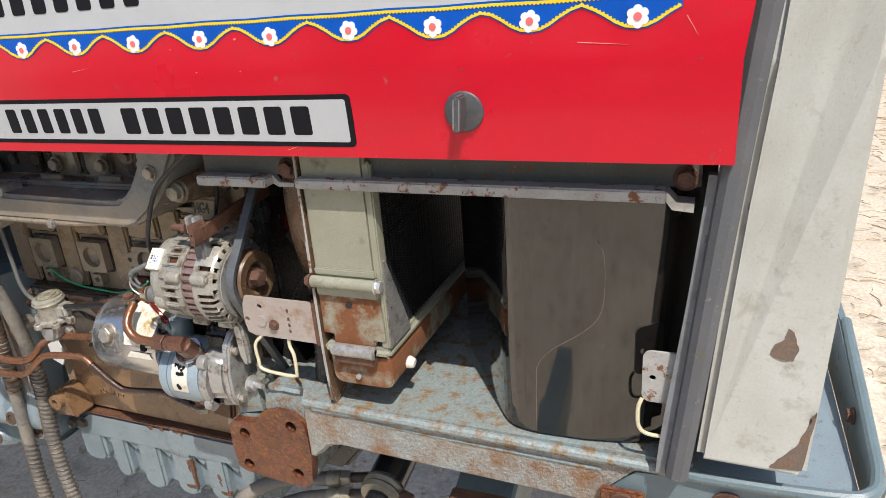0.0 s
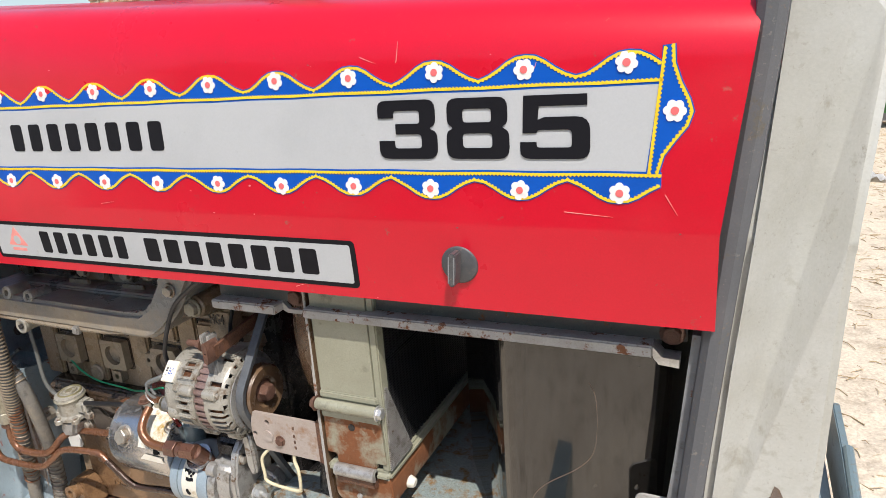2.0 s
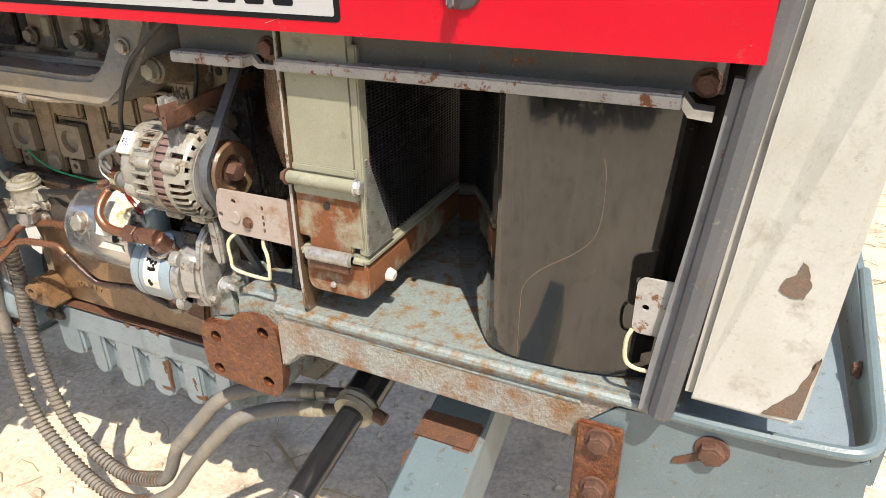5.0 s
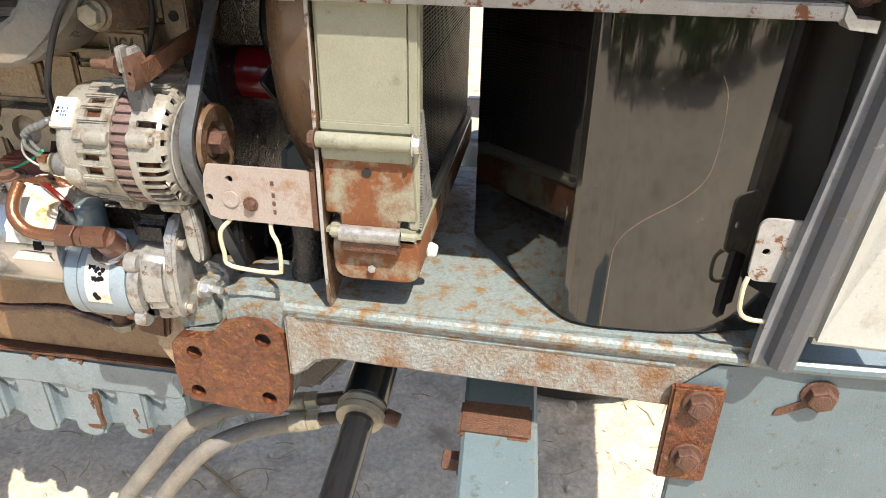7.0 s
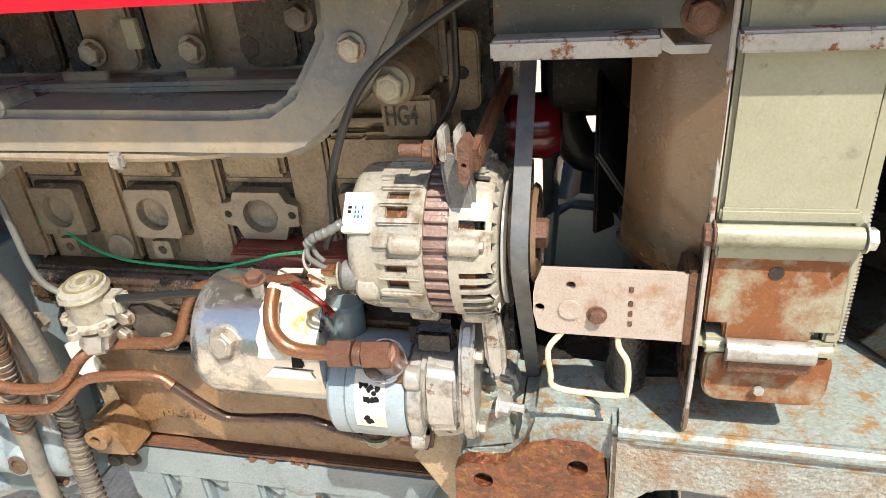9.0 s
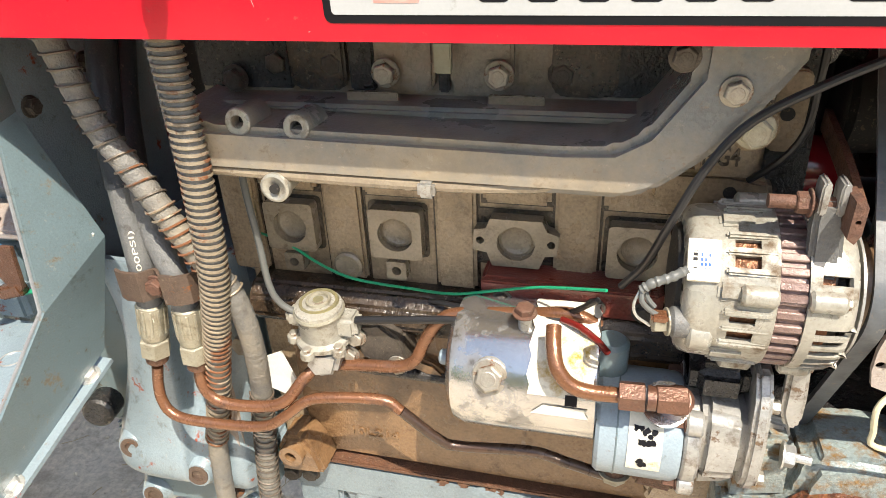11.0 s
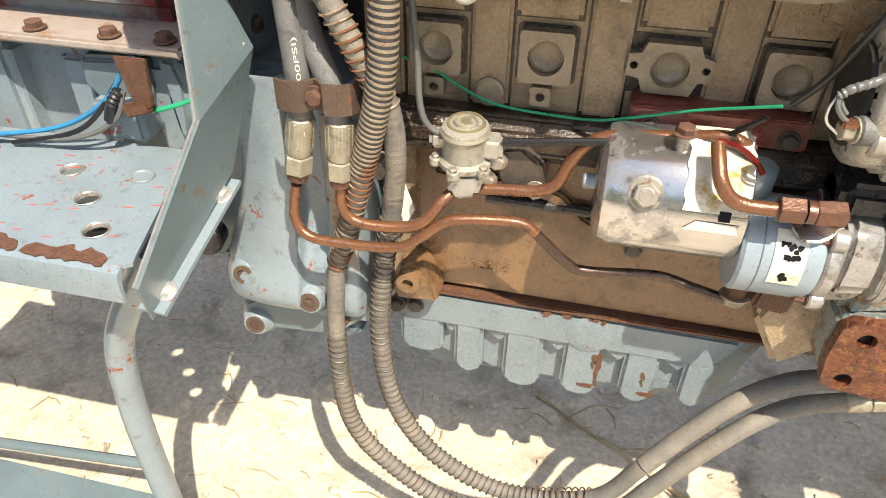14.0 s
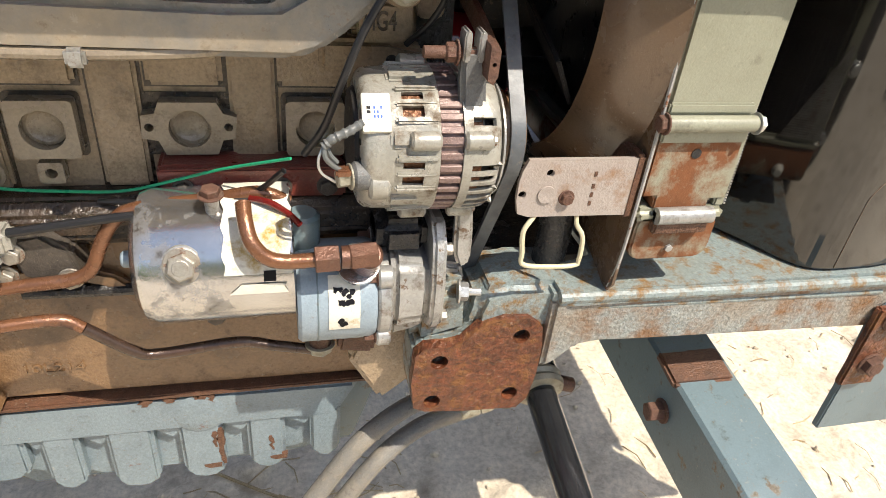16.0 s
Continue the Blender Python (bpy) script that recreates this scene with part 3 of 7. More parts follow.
tagged(finish(b, "twig", straw, None), "dry brown maize stalk lying on the earth", "twig")

# trees across the yard, mirrored in the glossy black paint
leafy = random.Random(33)
for tx, ty, th in ((-15, -17, 7.0), (-10.5, -19, 8.0), (-6, -17, 6.5), (-2, -18, 7.5), (2.5, -17, 7.0), (7, -18.5, 8.0), (11.5, -17, 6.5), (16, -18, 7.5)):
    tree = tagged(new("tree"), "leafy green yard tree with a brown trunk", "tree", "trees across the yard")
    tb = cyl((tx, ty, -0.05), (tx + 0.15, ty, th * 0.55), 0.24, 0.12, 12)
    for k in range(6):
        q = Vector((tx + leafy.uniform(-1.8, 1.8), ty + leafy.uniform(-1.5, 1.5), th * leafy.uniform(0.5, 0.85)))
        cyl((tx + 0.1, ty, th * 0.35), q, 0.08, 0.03, 6, bm=tb)
    part("trunk", tb, dry_stalk, tree)
    vs, fs = [], []
    for k in range(1500):
        u, v, w = leafy.gauss(0, 1), leafy.gauss(0, 1), leafy.gauss(0, 1)
        n = math.sqrt(u * u + v * v + w * w)
        r = leafy.uniform(0.5, 1.0) * (0.85 + 0.3 * noise.noise((u / n * 2, v / n * 2, w / n * 2 + tx)))
        c = Vector((tx + u / n * r * 2.5, ty + v / n * r * 2.1, th * 0.58 + w / n * r * th * 0.42))
        a, e = Vector((leafy.uniform(-1, 1), leafy.uniform(-1, 1), leafy.uniform(-1, 1))) * 0.28, Vector((leafy.uniform(-1, 1), leafy.uniform(-1, 1), leafy.uniform(-1, 1))) * 0.20
        i = len(vs)
        vs += [c - a, c + e, c + a, c - e]
        fs.append((i, i + 1, i + 2, i + 3))
    me = bpy.data.meshes.new("crown")
    me.from_pydata(vs, [], fs)
    me.materials.append(leaf_green)
    cr = new("crown", me)
    cr.parent = tree

for bx, by, bh in ((-6.2, -5.5, 1.7), (-4.4, -5.2, 1.5), (-2.7, -5.6, 1.9), (-1.0, -5.3, 1.5), (0.6, -5.4, 1.8), (2.2, -5.2, 1.6), (3.9, -5.6, 2.0), (5.6, -5.3, 1.6), (7.4, -5.5, 1.8)):
    bush = tagged(new("bush"), "low leafy green bush at the yard's edge", "bush", "bushes along the yard")
    part("stem", cyl((bx, by, -0.05), (bx, by, bh * 0.5), 0.05, 0.03, 8), dry_stalk, bush)
    bh *= 0.78
    vs, fs = [], []
    for _ in range(800):
        u, v, w = leafy.gauss(0, 1), leafy.gauss(0, 1), leafy.gauss(0, 1)
        n = math.sqrt(u * u + v * v + w * w)
        r = leafy.uniform(0.55, 1.0) * (0.85 + 0.35 * noise.noise((u / n * 2, v / n * 2, w / n * 2 + bx)))
        c = Vector((bx + u / n * r * 1.15, by + v / n * r * 1.0, max(0.06, bh * 0.5 + w / n * r * bh * 0.55)))
        a, e = Vector((leafy.uniform(-1, 1), leafy.uniform(-1, 1), leafy.uniform(-1, 1))) * 0.11, Vector((leafy.uniform(-1, 1), leafy.uniform(-1, 1), leafy.uniform(-1, 1))) * 0.08
        i = len(vs)
        vs += [c - a, c + e, c + a, c - e]
        fs.append((i, i + 1, i + 2, i + 3))
    me = bpy.data.meshes.new("foliage")
    me.from_pydata(vs, [], fs)
    me.materials.append(leaf_green)
    fo = new("foliage", me)
    fo.parent = bush

# a white rag on the earth
b = bmesh.new()
rag = [[b.verts.new((1.60 + 0.035 * i, 7.1 + 0.05 * j, 0.02 + 0.05 * abs(noise.noise((i * 0.6, j * 0.7, 2.0))) + 0.03 * (i in (3, 4)))) for i in range(8)] for j in range(7)]
for r0, r1 in zip(rag, rag[1:]):
    for i in range(7):
        b.faces.new((r0[i], r0[i + 1], r1[i + 1], r1[i]))
bmesh.ops.solidify(b, geom=b.faces[:], thickness=0.006)
tagged(finish(b, "rag", sticker_white, None), "crumpled white cloth rag lying on the earth", "rag")

# open-fronted shed with brick piers behind the tractor
shed = tagged(new("shed"), "open shed with rough red brick piers and a dark interior", "shed")
sb = box((-16, 14.6, 0), (14, 14.9, 5.2), bm=bmesh.new())
part("back_wall", sb, shed_dark, shed, "dark sooty earth-plastered wall")
part("roof", box((-16, 8.6, 4.6), (-3.4, 14.9, 4.85), 0.02), shed_dark, shed)
part("side_wall", box((-3.45, 9.4, 0), (-3.2, 14.6, 5.2), 0.01), shed_dark, shed)
part("front_wall", box((-3.2, 12.6, 2.35), (14, 12.9, 5.2), 0.01), shed_dark, shed)
part("lean_to_roof", box((-3.2, 12.0, 4.9), (14, 14.9, 5.1), 0.01), shed_dark, shed)
brick_me = bpy.data.meshes.new("brick")
bb = box((-0.112, -0.055, -0.034), (0.112, 0.055, 0.034), 0.006, 1)
bb.to_mesh(brick_me)
bb.free()
brick_me.materials.append(brick_mat)


def pier(x0, x1, y, z1, ragged=0.01):
    p = part("pier", box((x0 + 0.02, y + 0.02, 0), (x1 - 0.02, y + 0.5, z1)), mortar, shed, "rough red brick pier with thick pale mortar")
    w = x1 - x0
    n = max(2, round(w / 0.24))
    for row in range(int((z1 - 2.2) / 0.085)):
        for k in range(n):
            ob = new("brick", brick_me)
            ob.parent = p
            sx = w / n / 0.24
            off = 0.5 if row % 2 else 0.0
            cx = x0 + (k + 0.5 + off * 0.6) * w / n
            cx = min(cx, x1 - 0.06)
            ob.matrix_basis = pose(cx, y + 0.045 + rng.uniform(-ragged, ragged), 2.22 + row * 0.085, rng.uniform(-2, 2), rng.uniform(-2, 2), rng.uniform(-3, 3)) @ Matrix.Diagonal((sx * rng.uniform(0.9, 1), 1, rng.uniform(0.85, 1.02), 1))


for x0, x1 in ((-10.9, -9.75), (-8.4, -7.45), (-5.72, -5.12), (-4.95, -4.55)):
    pier(x0, x1, 9.0, 4.6)
pier(-3.28, -1.86, 12.4, 5.0)

# old tyre with a green bundle, leaning by the shed
ty = tagged(new("old_tyre"), "large worn black tractor tyre lying by the shed wall", "tyre")
TC = Vector((2.55, 11.6, 0.30))
tb = lathe([(-0.19, 0.52), (-0.21, 0.62), (-0.17, 0.74), (0.17, 0.74), (0.21, 0.62), (0.19, 0.52)], TC, (0.05, 0.55, 0.83), 40, closed=True)
part("tread_body", tb, black_matte, ty)
qt = Vector((0, 0, 1)).rotation_difference(Vector((0.05, 0.55, 0.83)).normalized()).to_matrix().to_4x4()
for k in range(22):
    ob = finish(box((0.70, -0.03, -0.16), (0.79, 0.03, 0.16), 0.01, 1), "lug", black_matte, ty, matrix=Matrix.Translation(TC) @ qt @ Matrix.Rotation(k * math.tau / 22, 4, "Z") @ Matrix.Rotation(0.5, 4, "X"))
gb = bmesh.new()
lathe([(0, 0.24), (0.12, 0.27), (0.2, 0.27), (0.22, 0.2), (0.22, 0)], TC + Vector((-0.02, -0.1, -0.1)), (0, 0, 1), 24, gb)
tagged(finish(gb, "green_tub", surface("green_plastic", (0.06, 0.24, 0.07), None, 8, 0.4, 0.5), None), "green plastic tub inside the old tyre", "tub")

# banana plant beyond the shed
plant = tagged(new("banana_plant"), "broad-leaved green banana plant beyond the shed", "plant")
part("stem", cyl((-4.2, 13.6, 0), (-4.15, 13.6, 2.6), 0.1, 0.07, 12), leaf_green, plant)
for k, (dx, dz, tip) in enumerate(((-0.5, 1.2, -0.7), (0.1, 1.5, 0.35), (0.5, 1.0, 0.8), (-0.15, 1.4, -0.2), (0.35, 1.3, 0.5))):
    lb = bmesh.new()
    rows = []
    for i in range(9):
        t = i / 8
        c = Vector((-4.15 + tip * t, 13.5 - 0.1 * k, 2.5 + dz * (t * 1.6 - 0.75 * t * t)))
        w = 0.22 * math.sin(math.pi * min(1, t * 0.95 + 0.05))
        rows.append([lb.verts.new(c + Vector((-w * 0.8, 0.05, w * 0.3))), lb.verts.new(c), lb.verts.new(c + Vector((w * 0.8, 0.05, -w * 0.3)))])
    for r0, r1 in zip(rows, rows[1:]):
        for j in range(2):
            lb.faces.new((r0[j], r0[j + 1], r1[j + 1], r1[j]))
    part("leaf", lb, leaf_green, plant)

# ---------------------------------------------------------------- hood
HOOD_LOW, MID_Y = 1.318, 0.25


def hood_front(z):
    return 0.481 + max(0, z - 1.42) * 0.125


half = [(-0.044, 1.318), (-0.046, 1.36), (-0.051, 1.420), (-0.051, 1.426), (-0.049, 1.50), (-0.046, 1.585)]
for k in range(1, 8):
    a = radians(90 * k / 8)
    half.append((-0.046 + 0.075 * (1 - math.cos(a)), 1.585 + 0.062 * math.sin(a)))
half += [(0.06, 1.652), (0.15, 1.660), (0.25, 1.663)]
outer = half + [(2 * MID_Y - y, z) for y, z in half[-2::-1]]
inner = [(y + (0.004 if y < MID_Y else -0.004) * (1 if z < 1.63 else 0.4), z - (0.004 if z > 1.6 else 0)) for y, z in outer]
b = bmesh.new()
stations = [-1.06, -0.98, -0.9, -0.6, -0.3, 0.0, 0.2, 0.36, 1.0]
loops = []
for s in stations:
    ring = []
    for y, z in outer + inner[::-1]:
        x = hood_front(z) if s == 1.0 else s
        lift = max(0, min(1, (z - 1.56) / 0.07)) * 0.062 * (0.51 - x)
        ring.append(b.verts.new((x, y, z + lift)))
    loops.append(ring)
n = len(loops[0])
for p, q in zip(loops, loops[1:]):
    for k in range(n):
        b.faces.new((p[k], p[(k + 1) % n], q[(k + 1) % n], q[k]))
m = n // 2
for ring in (loops[0], loops[-1]):
    for k in range(m - 1):
        b.faces.new((ring[k], ring[k + 1], ring[n - 2 - k], ring[n - 1 - k]))
hood = part("hood", b, red_paint, tractor, "glossy red painted sheet-metal hood with light scratches", 28)


def decal(outline, material, name, lift, parent=None, label=""):
    """A thin film stuck on the hood's side."""
    bm = bmesh.new()
    lo = []
    for x, z in outline:
        y = np.interp(z, [1.318, 1.36, 1.42, 1.426, 1.5, 1.585, 1.61], [-0.044, -0.046, -0.051, -0.051, -0.049, -0.046, -0.0445])
        lo.append((x, y, z))
    front = [bm.verts.new((x, y - 0.0006 - lift, z)) for x, y, z in lo]
    back = [bm.verts.new((x, y + 0.0005, z)) for x, y, z in lo]
    k = len(lo)
    edges = [bm.edges.new((front[i], front[(i + 1) % k])) for i in range(k)]
    bmesh.ops.triangle_fill(bm, edges=edges, use_beauty=True)
    for i in range(k):
        bm.faces.new((front[i], front[(i + 1) % k], back[(i + 1) % k], back[i]))
    return part(name, bm, material, parent or hood, label)


# silver name panel with a floral border
panel = decal([(-1.05, 1.482), (0.413, 1.482), (0.424, 1.566), (-1.05, 1.571)], label_silver, "name_panel", 0.0, label="silver-grey name panel")
for i in range(8):
    x0 = -0.515 + i * 0.0397
    decal(rounded(x0 + 0.003, x0 + 0.027, 1.506, 1.545, 0.004, 2), ink, "name_bar", 0.0006)

def round_corners(points, n=4):
    """Corner points (x, z, radius) to a smooth outline."""
    out = []
    m = len(points)
    for i, (x, z, r) in enumerate(points):
        p = Vector((x, z))
        if not r:
            out.append((x, z))
            continue
        a = (Vector(points[i - 1][:2]) - p)
        c = (Vector(points[(i + 1) % m][:2]) - p)
        ra, rc = min(r, a.length * 0.49), min(r, c.length * 0.49)
        a, c = p + a.normalized() * ra, p + c.normalized() * rc
        for k in range(n + 1):
            t = k / n
            q = a * (1 - t) ** 2 + p * 2 * t * (1 - t) + c * t * t
            out.append((q.x, q.y))
    return out


def numeral(loops, x0, x1, z0, z1):
    """A wide block numeral: an outline and its holes, as a thin raised film."""
    bm = bmesh.new()
    edges = []
    for lp in loops:
        w, h = x1 - x0, z1 - z0
        pts = round_corners([(x0 + u * w, z0 + v * h, r * h) for u, v, r in lp])
        front = [bm.verts.new((x, -0.0508 + (z - 1.5) * 0.035, z)) for x, z in pts]
        back = [bm.verts.new((x, -0.0490 + (z - 1.5) * 0.035, z)) for x, z in pts]
        k = len(pts)
        edges += [bm.edges.new((front[i], front[(i + 1) % k])) for i in range(k)]
        for i in range(k):
            bm.faces.new((front[i], front[(i + 1) % k], back[(i + 1) % k], back[i]))
    bmesh.ops.triangle_fill(bm, edges=edges, use_beauty=True)
    part("model_number", bm, ink, hood, "wide black block numeral")


numeral([[(0.0, 0.70, 0), (0.0, 1.0, 0.17), (0.98, 1.0, 0.17), (0.98, 0.58, 0.10), (0.86, 0.515, 0.05), (1.0, 0.45, 0.10), (1.0, 0.0, 0.18), (0.0, 0.0, 0.18), (0.0, 0.31, 0), (0.27, 0.31, 0), (0.27, 0.18, 0.06), (0.74, 0.18, 0.07), (0.74, 0.42, 0.07), (0.30, 0.42, 0), (0.30, 0.60, 0), (0.72, 0.60, 0.06), (0.72, 0.82, 0.06), (0.27, 0.82, 0.06), (0.27, 0.70, 0)]], 0.118, 0.190, 1.4955, 1.5600)
numeral([[(0.02, 1.0, 0.17), (0.98, 1.0, 0.17), (0.98, 0.58, 0.10), (0.88, 0.515, 0.05), (1.0, 0.45, 0.10), (1.0, 0.0, 0.18), (0.0, 0.0, 0.18), (0.0, 0.45, 0.10), (0.12, 0.515, 0.05), (0.02, 0.58, 0.10)], [(0.27, 0.82, 0.06), (0.73, 0.82, 0.06), (0.73, 0.60, 0.06), (0.27, 0.60, 0.06)], [(0.26, 0.42, 0.07), (0.74, 0.42, 0.07), (0.74, 0.18, 0.07), (0.26, 0.18, 0.07)]], 0.2015, 0.2725, 1.4955, 1.5600)
numeral([[(0.06, 1.0, 0), (0.96, 1.0, 0), (0.96, 0.83, 0), (0.28, 0.83, 0), (0.26, 0.62, 0), (0.36, 0.66, 0.04), (1.0, 0.66, 0.22), (1.0, 0.0, 0.18), (0.0, 0.0, 0.18), (0.0, 0.27, 0), (0.24, 0.27, 0), (0.24, 0.18, 0.06), (0.75, 0.18, 0.07), (0.75, 0.46, 0.08), (0.26, 0.46, 0.06), (0.24, 0.41, 0), (0.04, 0.41, 0)]], 0.2845, 0.357, 1.4955, 1.5600)

bump_prof = [0.0, 0.16, 0.42, 0.74, 0.95, 1.0, 0.95, 0.74, 0.42, 0.16]
slip = random.Random(21)


def wavy(x0, pitch, count, inner_z, sign, rise):
    """The scalloped outer edge of a border strip: points from right to left, each cut piece a little off."""
    pts = []
    for k in range(count):
        up = slip.uniform(-0.0012, 0.0012)
        for j, w in enumerate(bump_prof):
            pts.append((x0 + pitch * 0.5 - pitch * (k + j / 10), inner_z + sign * (0.010 + rise * w) + up))
    return [p for p in pts if p[0] < 0.427]


def toothed(pts, inset, width, tooth, side):
    """A thin line along a path, straight on one edge and toothed on the other."""
    path = [Vector(p) for p in pts]
    fine = []
    for a, c in zip(path, path[1:]):
        n = max(1, round((c - a).length / 0.0021))
        fine += [a.lerp(c, k / n) for k in range(n)]
    fine.append(path[-1])
    one, two = [], []
    for i, p in enumerate(fine):
        t = (fine[min(i + 1, len(fine) - 1)] - fine[max(i - 1, 0)]).normalized()
        nrm = Vector((-t.y, t.x)) * side
        one.append(tuple(p + nrm * inset))
        two.append(tuple(p + nrm * (inset + width + (tooth if i % 2 else 0))))
    return one + two[::-1]


def flower(x, z, r=0.0108):
    pts = []
    turn = slip.uniform(0, 1)
    for k in range(60):
        a = math.tau * k / 60
        q = r * (0.70 + 0.30 * math.sqrt(abs(math.cos(3 * (a + turn)))))
        pts.append((x + q * math.cos(a), z + q * math.sin(a)))
    f = decal(pts, sticker_white, "flower", 0.0012)
    decal([(x + r * 0.36 * math.cos(math.tau * k / 14), z + r * 0.36 * math.sin(math.tau * k / 14)) for k in range(14)], sticker_pink, "flower_eye", 0.0018, f)


for x0, zi, sg, rise, name in ((0.394, 1.5685, 1, 0.022, "border_top"), (0.385, 1.4805, -1, 0.021, "border_bottom")):
    edge = wavy(x0, 0.1025, 13, zi, sg, rise)
    base = [(edge[0][0] - k * 0.06, zi - sg * (0.0022 + 0.0008 * (k % 2))) for k in range(22)]
    base = [p for p in base if p[0] > edge[-1][0]] + [(edge[-1][0], zi - sg * 0.002)]
    band = decal(edge + base[::-1], sticker_blue, name, 0.0002, label="blue floral sticker border with yellow toothed edges")
    decal(toothed(edge, 0.0014, 0.0022, 0.0017, sg), sticker_yellow, "yellow_edge", 0.0008, band)
    decal(toothed([(x, z + sg * 0.0022) for x, z in base], 0.0, 0.0022, 0.0017, -sg), sticker_yellow, "yellow_zigzag", 0.0008, band)
    for k in range(12):
        flower(x0 - k * 0.1025 + slip.uniform(-0.003, 0.003), zi + sg * (0.0182 + slip.uniform(-0.0012, 0.0012)))
end_edge = [(0.436, 1.602), (0.437, 1.585), (0.443, 1.568), (0.451, 1.552), (0.4545, 1.540), (0.450, 1.526), (0.439, 1.512), (0.429, 1.498), (0.424, 1.480)]
band = decal(end_edge + [(0.411, 1.480), (0.423, 1.575), (0.424, 1.601)], sticker_blue, "border_end", 0.0004, label="blue floral sticker border with yellow toothed edges")
decal(toothed(end_edge, 0.0012, 0.0022, 0.0017, -1), sticker_yellow, "yellow_edge", 0.0008, band)
decal(toothed([(0.4125 + 0.0125 * k / 10, 1.480 + 0.12 * k / 10) for k in range(11)], 0.0, 0.0022, 0.0017, -1), sticker_yellow, "yellow_zigzag", 0.0008, band)
flower(0.4365, 1.541)

# lower maker's plate
plate = decal(rounded(-0.618, 0.068, 1.331, 1.394, 0.006), ink, "plate_rim", 0.0, label="silver maker's plate with a black rim")
decal(rounded(-0.612, 0.061, 1.337, 1.388, 0.003), label_silver, "plate_face", 0.0006, plate)
for x0, x1, k in ((-0.511, -0.316, 6), (-0.289, 0.018, 8)):
    w = (x1 - x0) / k
    for i in range(k):
        decal(rounded(x0 + i * w + 0.005, x0 + (i + 1) * w - 0.007, 1.3455, 1.3805, 0.003, 2), ink, "name_bar", 0.0010, plate)
decal([(-0.586, 1.354), (-0.541, 1.354), (-0.5635, 1.386)], salmon, "emblem", 0.0010, plate, "plain salmon triangular emblem")
decal([(-0.5635 + 0.0075 * math.cos(math.tau * k / 20), 1.363 + 0.0075 * math.sin(math.tau * k / 20)) for k in range(20)], label_silver, "emblem_disc", 0.0014, plate)
decal(rounded(-0.580, -0.547, 1.345, 1.350, 0.001, 2), salmon, "emblem_bar", 0.0010, plate)


def hood_knob(x, z, tilt):
    k = lathe([(0, 0), (0, 0.0228), (0.002, 0.0228), (0.0042, 0.0217), (0.0052, 0.020), (0.0052, 0)], (x, -0.0455, z), (0, -1, 0), 32)
    ob = part("hood_latch_knob", k, knob_grey, tractor, "dark grey plastic quarter-turn hood latch knob")
    rb = prism([(-0.0034, -0.0195), (0.0034, -0.0195), (0.0052, 0.0), (0.0040, 0.0195), (-0.0040, 0.0195), (-0.0052, 0.0)], -0.027, -0.008, 0.0016, 2)
    bmesh.ops.transform(rb, matrix=pose(x, -0.0455, z, 0, tilt, 0), verts=rb.verts)
    grip = part("grip", rb, knob_grey, ob)
    # Two lighter strips paint the bright lit edges of the grip.
    for dx in (-0.0034, 0.0030):
        eb = box((dx - 0.0007, -0.0276, -0.016), (dx + 0.0007, -0.0262, 0.016), 0.0003, 1)
        bmesh.ops.transform(eb, matrix=pose(x, -0.0455, z, 0, tilt, 0), verts=eb.verts)
        part("worn_edge", eb, strip_grey, grip, "pale strip painted as the lit ridge edge")


# scratches in the paint
for x, z, dx, dz in ((0.145, 1.60, 0.004, 0.022), (-0.22, 1.585, 0.03, 0.01), (0.33, 1.44, 0.05, -0.004), (-0.68, 1.372, 0.008, -0.03), (-0.03, 1.326, 0.02, 0.006), (0.10, 1.608, 0.02, -0.008), (-0.35, 1.43, 0.03, 0.004), (-0.69, 1.36, 0.014, 0.012), (0.30, 1.585, 0.006, 0.014), (0.43, 1.46, 0.012, -0.02)):
    nrm = Vector((-dz, dx)).normalized() * 0.0004
    decal([(x + nrm.x, z + nrm.y), (x + dx, z + dz), (x - nrm.x, z - nrm.y)], salmon, "scratch", 0.0001)
chips = random.Random(11)
for _ in range(26):
    x, z, r = chips.uniform(-0.8, 0.47), chips.choice((1.319, 1.45, 1.41, 1.60, 1.59)) + chips.uniform(0.001, 0.02), chips.uniform(0.0005, 0.0014)
    decal([(x + r * chips.uniform(0.5, 1.5) * math.cos(math.tau * k / 7), z + r * chips.uniform(0.4, 1) * math.sin(math.tau * k / 7)) for k in range(7)], chips.choice((salmon, bare_patch)), "paint_chip", 0.0001)

hood_knob(0.206, 1.373, 4)
hood_knob(-0.742, 1.376, -6)

